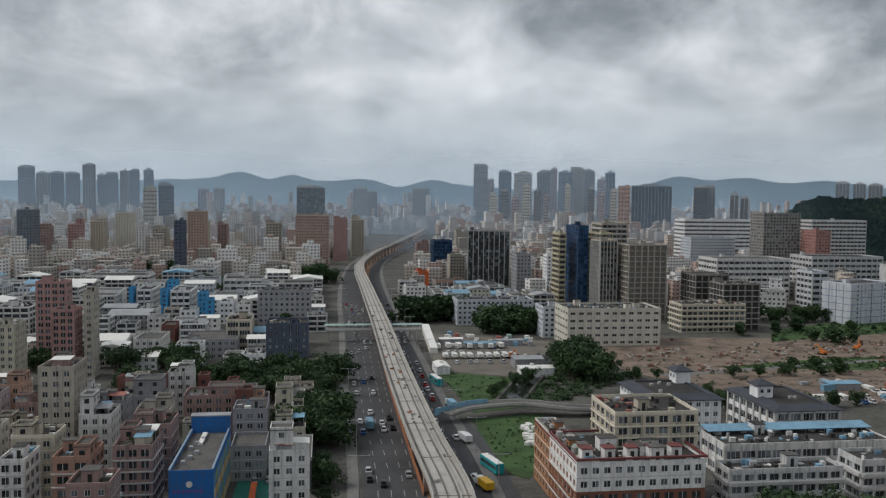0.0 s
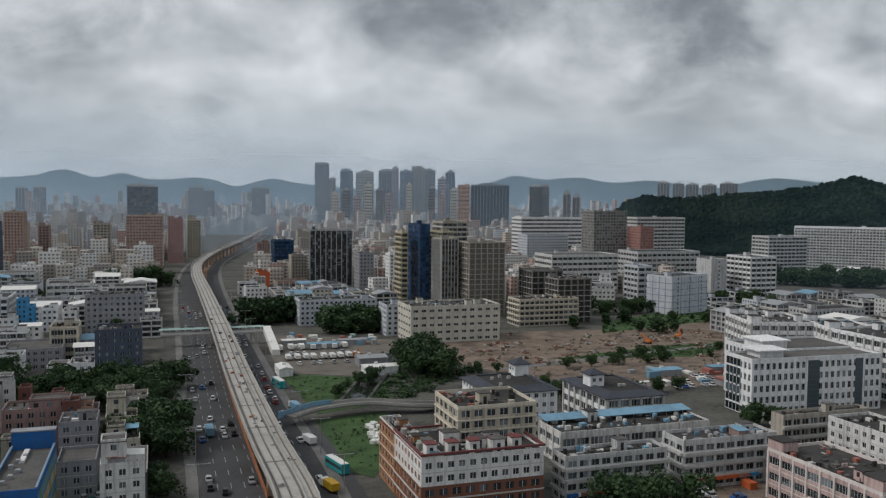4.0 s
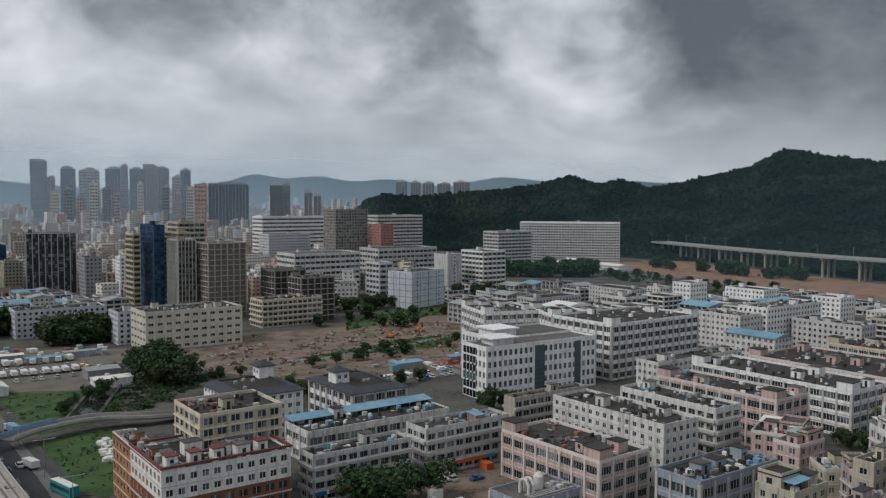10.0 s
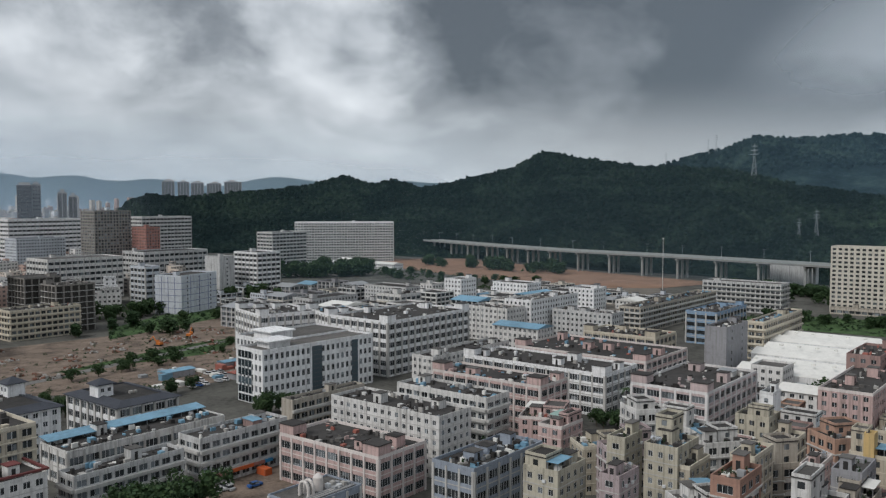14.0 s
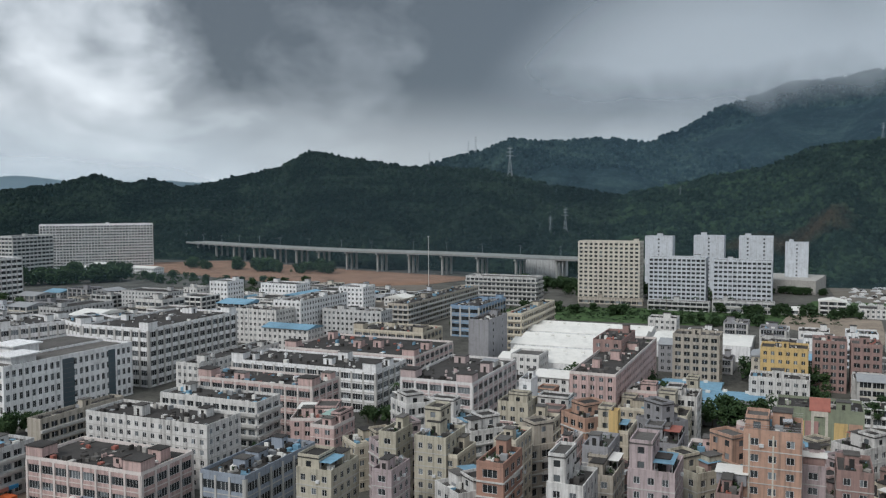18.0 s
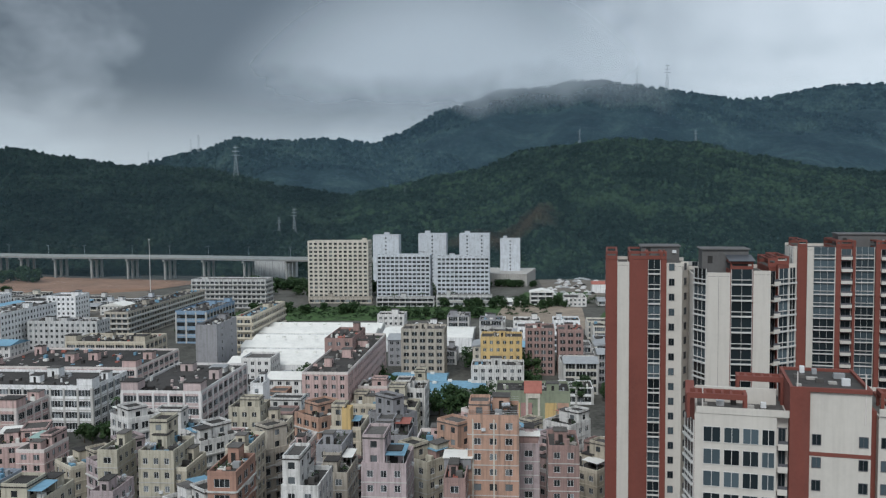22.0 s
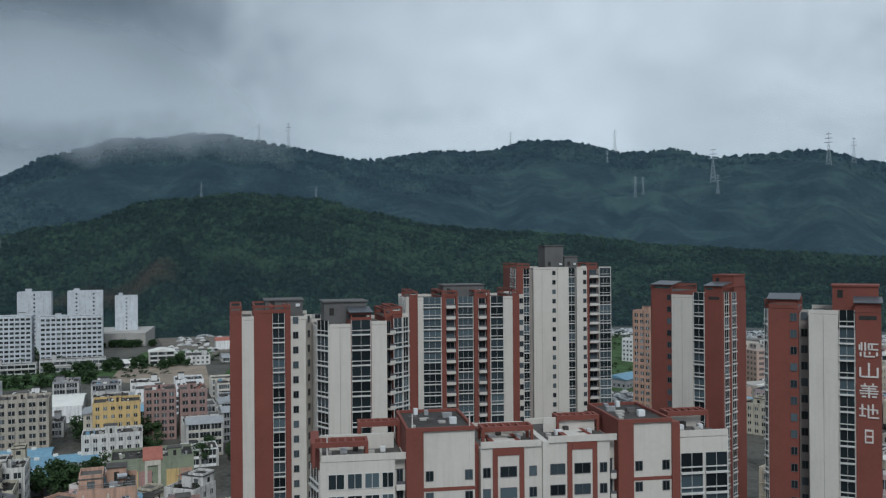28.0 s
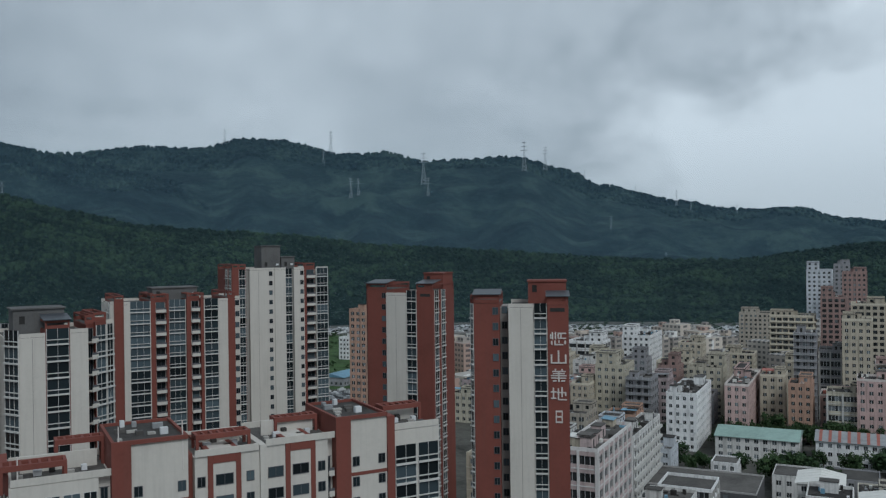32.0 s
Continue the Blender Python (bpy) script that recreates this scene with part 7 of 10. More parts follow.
block('warehouse', 'small white warehouse with a grey roof', -140.7, 409.3, -352.0, 12.6, 24.0, 9.0, 3, 'WHITE_OLD', 'punch', 'bare')
block('warehouse', 'grey warehouse with a patched flat roof', -111.8, 412.7, 368.0, 24.6, 26.0, 9.0, 3, 'GREY', 'punch', 'bare')
block('warehouse', 'dark grey warehouse roofed in sheet metal', -180.7, 493.3, -352.0, 23.3, 24.0, 9.0, 3, 'GREY', 'punch', 'gable')
block('office_block', 'dark blue-grey office block beside trees', -70.9, 388.7, -352.0, 18.9, 18.0, 20.0, 7, 'DARK_BLUE', 'punch', 'flat')
block('office_block', 'grey office block beside the avenue', -94.1, 506.5, -352.0, 31.1, 18.0, 22.0, 7, 'GREY', 'punch', 'flat')
block('office_block', 'cream block with white balconies', -101.8, 425.8, -352.0, 12.3, 16.0, 16.0, 4, 'CREAM', 'factory', 'flat')
block('brick_tower', 'tall brick-coloured residential tower', -138.3, 899.0, 368.0, 34.6, 20.0, 58.0, 19, 'BRICK', 'punch', 'flat')
block('stair_block', 'sky-blue painted stair block of a factory', -204.2, 557.1, -352.0, 2.8, 11.0, 16.5, 6, 'SKY_BLUE', 'punch', 'bare')
block('stair_block', 'sky-blue painted stair block of a factory', -180.1, 549.6, 368.0, 4.6, 11.0, 16.5, 6, 'SKY_BLUE', 'punch', 'bare')
block('stair_block', 'sky-blue painted stair block of a factory', -150.8, 533.3, -352.0, 5.5, 11.0, 16.5, 6, 'SKY_BLUE', 'punch', 'bare')
block('stair_block', 'sky-blue painted stair block of a factory', -136.9, 499.5, -352.0, 3.2, 11.0, 16.5, 6, 'SKY_BLUE', 'punch', 'bare')
block('stair_block', 'sky-blue painted stair block of a factory', -193.3, 607.6, -352.0, 6.9, 11.0, 16.5, 6, 'SKY_BLUE', 'punch', 'bare')
block('stair_block', 'rust-red brick stair tower of a row house', -107.4, 281.5, -352.0, 1.3, 6.0, 16.5, 5, 'RUST', 'plain', 'bare')
block('stair_block', 'rust-red brick stair tower of a row house', -93.6, 284.1, 8.0, 1.4, 6.0, 16.5, 5, 'RUST', 'plain', 'bare')
block('stair_block', 'rust-red brick stair tower of a row house', -80.8, 286.6, 8.0, 3.4, 6.0, 16.5, 5, 'RUST', 'plain', 'bare')
block('stair_block', 'rust-red brick stair tower of a row house', -69.2, 279.4, -352.0, 3.4, 6.0, 16.5, 5, 'RUST', 'plain', 'bare')
block('stair_block', 'rust-red brick stair tower of a row house', -62.2, 265.8, 368.0, 4.7, 6.0, 16.5, 5, 'RUST', 'plain', 'bare')
block('low_works', 'low white works hall with a patched roof', -147.7, 422.1, -352.0, 10.5, 15.0, 8.0, 3, 'WHITE_OLD', 'punch', 'flat')
block('low_works', 'rust-stained low works hall', -144.6, 449.1, -352.0, 6.8, 15.0, 9.0, 3, 'RUST', 'punch', 'bare')
block('low_works', 'low cream works hall with a flat roof', -132.9, 450.1, -352.0, 11.6, 15.0, 9.0, 3, 'CREAM', 'punch', 'bare')
block('low_works', 'low white works hall with a patched roof', -118.2, 407.9, 8.0, 12.7, 15.0, 8.0, 3, 'GREY_WHITE', 'punch', 'flat')
block('low_works', 'low grey works hall in a yard', -105.5, 414.7, -352.0, 10.5, 15.0, 7.0, 2, 'GREY', 'punch', 'gable')
block('low_works', 'low blue-grey works hall with a metal roof', -96.9, 434.1, 8.0, 13.0, 15.0, 9.0, 3, 'BLUE_GREY', 'punch', 'blue')
block('low_works', 'low white works hall with a patched roof', -131.9, 380.0, -352.0, 9.4, 15.0, 6.0, 2, 'WHITE_OLD', 'punch', 'gable')
block('low_works', 'low white works hall with a patched roof', -94.6, 382.6, -352.0, 7.7, 15.0, 6.0, 2, 'WHITE_OLD', 'punch', 'bare')
block('low_works', 'low white works hall with a patched roof', -84.8, 383.4, -352.0, 9.9, 15.0, 7.0, 2, 'WHITE', 'punch', 'flat')
block('low_works', 'low grey works hall in a yard', -197.3, 520.0, -352.0, 19.4, 15.0, 9.0, 3, 'GREY', 'punch', 'gable')
block('low_works', 'low white works hall with a patched roof', -175.2, 506.6, -352.0, 9.6, 15.0, 10.0, 3, 'WHITE_OLD', 'punch', 'flat')
block('low_works', 'low white works hall with a patched roof', -131.9, 519.4, -352.0, 8.6, 15.0, 13.0, 4, 'WHITE', 'punch', 'flat')
block('low_works', 'low white works hall with a patched roof', -118.4, 507.2, -352.0, 7.6, 15.0, 13.0, 4, 'WHITE_CLEAN', 'punch', 'flat')
block('low_works', 'low white works hall with a patched roof', -168.8, 419.7, -352.0, 8.6, 15.0, 7.0, 2, 'GREY_WHITE', 'punch', 'gable')
block('guesthouse', 'orange tiled guesthouse wing with a flat roof', 32.1, 215.3, 278.0, 39.5, 5.8, 16.0, 5, 'HOTEL', 'hotel', 'clutter')
block('guesthouse_wing', 'brown tiled lower floors of a guesthouse', 46.1, 208.6, -352.0, 31.8, 24.0, 9.6, 3, 'BROWN', 'balcony', 'bare')
block('guesthouse_wing', 'white upper floors of a guesthouse with red coping', 46.1, 208.6, -352.0, 31.8, 24.0, 16.2, 2, 'WHITE_CLEAN', 'hotel', 'clutter', z0=9.7)
block('penthouse_block', 'cream upper block with balconies and water tanks', 53.0, 218.8, 8.0, 21.9, 18.8, 24.5, 3, 'CREAM', 'balcony', 'flat', z0=16.0)
block('pagoda_office', 'white office with dark tiled eaves and a turret', 75.2, 276.0, -82.0, 26.3, 23.8, 15.5, 5, 'WHITE', 'punch', 'skirt')
block('pagoda_hall', 'white hall with tall windows, dark tiled eaves and a turret', 114.6, 281.4, -352.0, 22.1, 32.0, 12.0, 3, 'WHITE', 'twin', 'skirt')
block('workshop_row', 'long white workshop with a pale blue roof strip', 104.3, 245.2, -352.0, 51.3, 15.0, 9.5, 2, 'WHITE_OLD', 'factory', 'strip')
block('dormitory', 'grey walled dormitory with open galleries', 84.9, 208.5, -352.0, 30.0, 7.6, 12.0, 4, 'GREY_WHITE', 'gallery', 'dark')
block('dormitory', 'grey-white dormitory with shops at street level', 120.0, 215.5, -352.0, 30.5, 10.1, 13.0, 4, 'GREY_WHITE', 'gallery', 'dark')
block('pink_factory', 'pink factory with white pilasters round a court', 138.0, 184.0, 279.0, 37.0, 19.0, 12.6, 3, 'PINK', 'factory', 'court')
block('white_dormitory', 'white staff dormitory with a dark flat roof', 162.3, 192.7, -82.0, 43.1, 14.8, 17.0, 6, 'WHITE_OLD', 'punch', 'dark')
block('white_dormitory', 'white staff dormitory joined round a court', 187.3, 195.9, -82.0, 36.6, 12.3, 17.0, 5, 'WHITE_OLD', 'gallery', 'dark')
block('workshop', 'grey-beige dormitory with galleries', 164.2, 233.9, -352.0, 33.1, 5.3, 13.0, 4, 'CREAM_GREY', 'gallery', 'dark')
block('white_office', 'large white office block with dark vertical glazing', 194.3, 288.0, 5.0, 57.0, 16.0, 20.5, 5, 'WHITE', 'office', 'bare')
block('office_wing', 'white rear wing of an office with a dark roof', 203.0, 310.0, 5.0, 44.0, 26.0, 20.3, 5, 'WHITE', 'office', 'bare')
block('white_factory_block', 'large white factory block with a grey roof deck', 261.0, 308.0, -352.0, 59.0, 36.6, 24.0, 6, 'WHITE', 'twin', 'dark')
block('white_factory_block', 'white factory block with a dark roof deck', 234.3, 376.9, -99.6, 34.4, 30.7, 21.0, 5, 'WHITE', 'twin', 'dark')
block('white_factory_block', 'white factory block between two larger ones', 256.0, 353.5, -102.1, 30.2, 22.0, 21.0, 5, 'WHITE', 'twin', 'dark')
block('panel_factory', 'pale blue-white factory block with a grid of joints', 274.4, 557.6, 26.1, 39.5, 22.0, 25.8, 9, 'WHITE_BLUISH', 'plain', 'dark')
pf = next(o for o in bpy.data.objects if o.name == "panel_factory")
for face, ln in ((0, 39.5), (3, 22.0)):
    for i in range(1, 4):
        js = Shape()
        side_box(js, face, 39.5, 22.0, -ln / 2 + i * ln / 4 - 0.25, -ln / 2 + i * ln / 4 + 0.25, 0.02, 0.12, 0.5, 25.6)
        part("wall_joint", js, material("slate_joint", (0.20, 0.22, 0.32), 0.8), pf)
    for k in range(1, 6):
        js = Shape()
        side_box(js, face, 39.5, 22.0, -ln / 2 + 0.1, ln / 2 - 0.1, 0.02, 0.1, k * 4.3 - 0.2, k * 4.3 + 0.2)
        part("wall_joint", js, material("slate_joint", (0.20, 0.22, 0.32), 0.8), pf)
block('panel_factory', 'pale factory block behind another', 264.5, 602.9, 8.0, 12.3, 19.9, 29.0, 7, 'WHITE_BLUISH', 'factory', 'flat')
block('cream_factory', 'cream factory block beside the rubble field', 90.9, 463.4, 8.0, 51.7, 26.0, 19.5, 5, 'CREAM_WHITE', 'hall', 'dark')
block('village_block', 'tall narrow beige apartment block behind the towers', 384.0, -181.5, 303.0, 7.0, 10.0, 47.0, 15, 'ORANGE_TILE', 'balcony', 'flat')
block('village_block', 'small white house on a green field', 547.0, -247.0, 303.0, 7.0, 9.0, 15.0, 5, 'WHITE', 'punch', 'flat')
block('low_hall', 'low hall with a bright blue metal roof behind the towers', 452.0, -202.0, 303.0, 26.0, 16.0, 5.0, 1, 'GREY', 'punch', 'blue')
block('beige_block', 'beige block with long open galleries', 160.8, 510.5, -352.0, 40.5, 18.0, 16.3, 5, 'CREAM', 'gallery', 'flat')
block('ruined_block', 'grey stripped-out concrete block', 172.3, 553.6, -352.0, 23.0, 22.0, 30.2, 8, 'CONCRETE', 'concrete', 'flat')
block('ruined_block', 'grey half-demolished concrete block', 181.3, 522.2, 8.0, 24.2, 18.0, 27.5, 8, 'CONCRETE', 'concrete', 'flat')
block('white_works', 'pale blue-white works building with small windows', 31.9, 531.9, 8.0, 47.9, 20.0, 15.0, 5, 'WHITE_BLUISH', 'punch', 'flat')
block('white_works', 'narrow pale works building beside a cream factory', 61.3, 483.7, 8.0, 10.8, 18.0, 17.0, 6, 'WHITE_BLUISH', 'punch', 'flat')
block('gold_tower', 'office tower with gold and dark banded floors', 83.2, 602.7, -352.0, 5.0, 17.6, 53.9, 15, 'GOLD', 'bands', 'flat')
block('blue_core', 'blue glass stair core of an office tower', 96.1, 604.7, -352.0, 7.3, 30.0, 59.3, 16, 'BLUE_GLASS', 'glass', 'flat')
block('gold_tower', 'office tower wing with gold banded floors', 112.3, 603.8, -352.0, 8.5, 30.0, 54.5, 16, 'GOLD', 'bands', 'flat')
block('gold_tower', 'beige upper tower with rounded top floors', 121.7, 619.4, -352.0, 19.1, 24.0, 61.0, 17, 'CREAM_GREY', 'bands', 'flat')
block('concrete_tower', 'beige tower with tall thin ribs', 109.7, 574.0, 8.0, 12.3, 20.0, 50.7, 14, 'CREAM_GREY', 'ribs', 'flat', bay=2.4)
block('concrete_tower', 'unfinished concrete frame tower with open floors', 133.3, 564.5, -352.0, 26.5, 22.0, 48.6, 14, 'CREAM_GREY', 'concrete', 'flat')
block('dark_tower', 'dark grey tower with pale vertical ribs', 42.4, 772.6, -3.1, 38.0, 28.0, 48.8, 15, 'DARK', 'ribs', 'flat')
block('glass_office', 'dark blue glass office with a white roof edge', -1.3, 892.8, -352.0, 19.9, 26.0, 33.3, 9, 'BLUE_GLASS', 'glass', 'flat')
block('orange_shed', 'bright orange block beside the avenue', -18.0, 760.3, -352.0, 10.1, 18.0, 12.0, 4, 'ORANGE', 'plain', 'flat')
block('shops', 'low shops with orange boards', 5.7, 703.8, 368.0, 25.2, 18.0, 10.0, 2, 'ORANGE_BROWN', 'factory', 'flat')
block('office_block', 'beige office block beside a dark tower', 13.2, 809.7, -352.0, 14.5, 20.0, 23.4, 8, 'CREAM_GREY', 'punch', 'flat')
block('office_block', 'grey apartment block behind a works building', 67.9, 726.5, 368.0, 12.6, 20.0, 30.8, 10, 'GREY', 'punch', 'flat')
block('office_block', 'narrow white block beside a gold tower', 85.9, 691.3, -352.0, 4.0, 13.8, 32.3, 11, 'WHITE', 'punch', 'flat')
block('long_factory', 'long white factory block far off', 322.1, 1012.7, -352.0, 81.9, 30.0, 56.0, 12, 'WHITE', 'factory', 'flat')
block('long_factory', 'long white factory block below the hill', 455.7, 992.4, 8.0, 68.1, 30.0, 57.2, 13, 'WHITE_OLD', 'factory', 'flat')
block('white_school', 'pale white block with small windows', 281.4, 897.4, -352.0, 49.3, 24.0, 39.5, 13, 'WHITE_BLUISH', 'punch', 'flat')
block('grey_apartments', 'grey high apartment block with balconies', 332.8, 848.1, 368.0, 39.0, 26.0, 66.5, 22, 'CONCRETE', 'balcony', 'flat')
block('red_block', 'red-painted apartment block below the hill', 363.2, 824.5, -352.0, 15.5, 26.0, 50.2, 17, 'RED', 'punch', 'flat')
block('factory_hall', 'grey-white factory block with deep galleries', 246.6, 691.6, 368.0, 62.1, 34.0, 32.0, 7, 'WHITE_OLD', 'factory', 'flat')
block('factory_hall', 'grey-white factory hall with a pale roof', 339.1, 728.4, 368.0, 64.9, 34.0, 32.2, 7, 'GREY_WHITE', 'factory', 'flat')
block('factory_hall', 'plain grey-white factory hall among others', 330.9, 614.3, 368.0, 14.2, 19.4, 32.8, 10, 'GREY_WHITE', 'plain', 'flat')
block('factory_hall', 'white factory block with roof huts', 363.4, 611.7, -352.0, 23.9, 30.0, 35.2, 9, 'WHITE', 'factory', 'flat')
block('factory_hall', 'white factory block below the wooded hill', 513.4, 810.6, 8.0, 49.3, 26.0, 42.2, 11, 'WHITE_OLD', 'factory', 'flat')
block('hospital', 'long white slab block with a red end wall', 650.0, 879.0, -36.5, 124.3, 30.0, 49.4, 15, 'WHITE', 'gallery', 'flat')
block('site_shed', 'white site cabins with pale metal roofs', 555.5, 804.6, -352.0, 52.4, 16.0, 6.0, 2, 'WHITE', 'punch', 'gable')
block('site_shed', 'white site cabins on a brown earth field', 614.4, 809.3, -82.0, 44.4, 16.0, 7.0, 2, 'WHITE', 'punch', 'gable')
block('site_shed', 'white site cabins beside the wood', 608.1, 745.5, -82.0, 39.4, 16.0, 6.0, 2, 'WHITE', 'punch', 'gable')
block('white_block', 'old white factory block with a dark roof', 355.8, 422.4, -82.0, 21.4, 20.0, 17.0, 4, 'WHITE_OLD', 'factory', 'flat')
block('white_block', 'old white works block beside brown earth', 406.8, 445.6, -82.0, 11.2, 13.6, 18.0, 6, 'WHITE_OLD', 'punch', 'flat')
block('white_block', 'white block with vertical window strips', 420.2, 430.6, -82.0, 14.9, 18.0, 22.0, 7, 'WHITE', 'punch', 'flat')
block('white_block', 'white apartment block with roof huts', 459.0, 411.8, 278.0, 30.0, 18.0, 18.0, 6, 'WHITE', 'punch', 'flat')
block('white_block', 'white factory block with a plain end wall', 383.0, 323.4, -352.0, 51.8, 18.0, 21.0, 7, 'WHITE', 'punch', 'flat')
block('white_block', 'white block at the edge of the earth field', 449.9, 341.1, -82.0, 18.2, 16.0, 20.0, 7, 'WHITE', 'punch', 'flat')
block('white_block', 'old white block with sheet roofs', 346.1, 326.0, -82.0, 27.2, 18.0, 18.0, 6, 'WHITE_OLD', 'punch', 'flat')
block('low_works', 'low grey-white works with a dark roof', 404.4, 485.6, 278.0, 41.9, 20.0, 14.0, 5, 'GREY_WHITE', 'punch', 'flat')
block('low_works', 'low works with sagging roof', 331.4, 469.6, -352.0, 42.1, 18.0, 13.0, 4, 'GREY_WHITE', 'punch', 'flat')
block('low_works', 'narrow old white workshop', 254.1, 258.9, -352.0, 54.1, 11.2, 14.0, 5, 'WHITE_OLD', 'punch', 'dark')
block('low_works', 'old white workshop with a blue metal roof', 308.8, 272.8, -82.0, 25.9, 14.0, 17.0, 6, 'WHITE_OLD', 'punch', 'blue')
block('low_works', 'old grey-white workshop with roof plants', 386.6, 292.9, -82.0, 38.0, 14.0, 15.0, 5, 'GREY_WHITE', 'punch', 'dark')
block('cream_works', 'low cream works with a dark flat roof', 355.5, 243.3, 278.0, 38.6, 24.0, 12.0, 3, 'CREAM', 'factory', 'dark')
block('pink_factory', 'pink factory with white pilasters and roof sheds', 298.3, 219.0, 278.0, 61.6, 40.4, 14.0, 4, 'PINK', 'factory', 'court')
block('white_factory', 'white factory with ribbon windows and grey roof', 255.4, 212.6, -82.0, 63.9, 25.5, 15.0, 4, 'WHITE', 'factory', 'court')
block('pink_factory', 'pink factory with white window frames', 217.3, 203.4, -82.0, 46.2, 17.6, 16.0, 4, 'PINK', 'factory', 'dark')
block('pink_factory', 'long pink and white factory with ribbon windows', 251.3, 145.7, 278.0, 25.3, 44.0, 19.0, 5, 'PINK_WHITE', 'factory', 'dark')
block('pink_wing', 'white stair wing of a pink factory', 244.8, 117.0, -82.0, 4.0, 7.3, 20.0, 6, 'WHITE', 'plain', 'flat')
block('grey_slab', 'blank dark grey factory block', 351.3, 188.8, 8.0, 26.6, 9.7, 22.0, 7, 'GREY', 'plain', 'flat')
block('blue_cream_block', 'cream dormitory with a blue end wall', 424.3, 200.7, -352.0, 62.5, 8.3, 18.0, 5, 'CREAM', 'gallery', 'flat')
block('blue_block', 'pale blue works building with roof huts', 436.7, 240.9, -82.0, 17.5, 45.9, 17.0, 4, 'BLUE_PALE', 'factory', 'flat')
block('long_office', 'long grey-white office with galleries and a pale roof hut', 563.7, 289.5, 278.0, 55.0, 18.0, 20.0, 6, 'GREY_WHITE', 'gallery', 'flat')
block('blue_end_dormitory', 'beige dormitory with a blue painted end wall', 474.1, 293.3, -352.0, 116.5, 13.9, 15.0, 5, 'CREAM_GREY', 'gallery', 'dark')
block('pink_works', 'pink works with a long windowed side', 300.9, 107.1, 368.0, 80.7, 15.4, 20.0, 7, 'PINK', 'punch', 'dark')
block('pink_works', 'pinkish upper works block', 316.9, 114.1, -352.0, 27.6, 10.8, 24.0, 8, 'PINK_BROWN', 'punch', 'flat')
block('cream_apartments', 'cream apartment block with small balconies', 357.2, 92.2, -82.0, 18.7, 14.0, 21.0, 7, 'CREAM_GREY', 'balcony', 'flat')
block('yellow_apartments', 'bright yellow apartment block', 354.5, 57.5, -82.0, 17.4, 14.0, 19.0, 6, 'YELLOW', 'punch', 'flat')
block('pink_apartments', 'pinkish brown apartment block', 374.3, 43.6, 278.0, 12.7, 14.0, 20.0, 7, 'PINK_BROWN', 'balcony', 'flat')
block('pink_apartments', 'pinkish brown apartment block beside another', 379.2, 30.7, -82.0, 11.1, 14.0, 19.0, 6, 'PINK_BROWN', 'balcony', 'flat')
block('dormitory_tower', 'tall cream-white dormitory tower', 612.6, 224.2, -82.0, 46.4, 16.0, 45.3, 15, 'CREAM_WHITE', 'dorm', 'flat')
block('dormitory_tower', 'white dormitory tower with red roof letters', 604.0, 170.4, -82.0, 39.5, 16.0, 35.6, 12, 'WHITE_BLUISH', 'dorm', 'flat', bay=3.1)
block('dormitory_tower', 'white dormitory tower beside its twin', 612.5, 127.6, 278.0, 38.7, 16.0, 34.5, 11, 'WHITE_BLUISH', 'dorm', 'flat', bay=3.1)
block('dormitory_tower', 'white tower block with few windows', 695.3, 211.7, 278.0, 22.2, 14.0, 46.1, 14, 'WHITE_BLUISH', 'plain', 'flat')
block('dormitory_tower', 'white block behind a dormitory', 705.8, 173.7, -82.0, 23.8, 14.0, 46.9, 15, 'WHITE_BLUISH', 'plain', 'flat')
block('dormitory_tower', 'plain white block behind a dormitory', 708.6, 137.7, 278.0, 25.4, 14.0, 47.0, 15, 'WHITE_BLUISH', 'plain', 'flat')
block('dormitory_tower', 'narrow plain white block below the hill', 771.2, 116.8, -82.0, 18.3, 12.0, 39.7, 9, 'WHITE_BLUISH', 'plain', 'flat', z0=11.0)
block('podium_block', 'grey podium with ribbon windows below a dormitory', 586.8, 165.0, -82.0, 41.6, 8.0, 6.5, 2, 'GREY_WHITE', 'bands', 'flat')
block('podium_block', 'grey podium with ribbon windows below its twin dormitory', 595.0, 123.5, 278.0, 39.8, 8.0, 8.0, 2, 'GREY_WHITE', 'bands', 'flat')
block('podium_block', 'beige podium with ribbon windows below a dormitory', 597.8, 218.5, 278.0, 47.7, 6.0, 4.3, 1, 'CREAM_GREY', 'bands', 'flat')
block('low_white', 'low old white house with a flat roof', 328.3, 54.8, 278.0, 20.6, 12.0, 12.0, 4, 'WHITE_OLD', 'punch', 'flat')
block('kindergarten', 'pale green and orange kindergarten with a red gable', 289.5, 36.2, -82.0, 25.0, 16.0, 12.0, 4, 'GREEN_PALE', 'plain', 'dark')
block('orange_tower', 'tall orange tiled house with roof railings', 169.8, 29.2, -82.0, 10.2, 12.0, 34.0, 11, 'ORANGE_TILE', 'punch', 'hut')
block('village_house', 'cream-yellow village house beside its twin', 167.4, 115.5, -82.0, 4.6, 9.3, 22.0, 7, 'YELLOWISH', 'punch', 'hut')
block('village_house', 'cream-yellow village house beside its twin', 170.4, 104.7, -82.0, 8.1, 12.0, 22.0, 7, 'YELLOWISH', 'punch', 'hut')
block('village_house', 'brown tiled village house with roof plants', 151.9, 79.0, -82.0, 5.7, 12.0, 25.0, 8, 'ORANGE_BROWN', 'balcony', 'hut')
block('village_house', 'tall cream plastered village house', 170.9, 85.4, 278.0, 5.2, 12.0, 24.0, 8, 'CREAM', 'punch', 'hut')
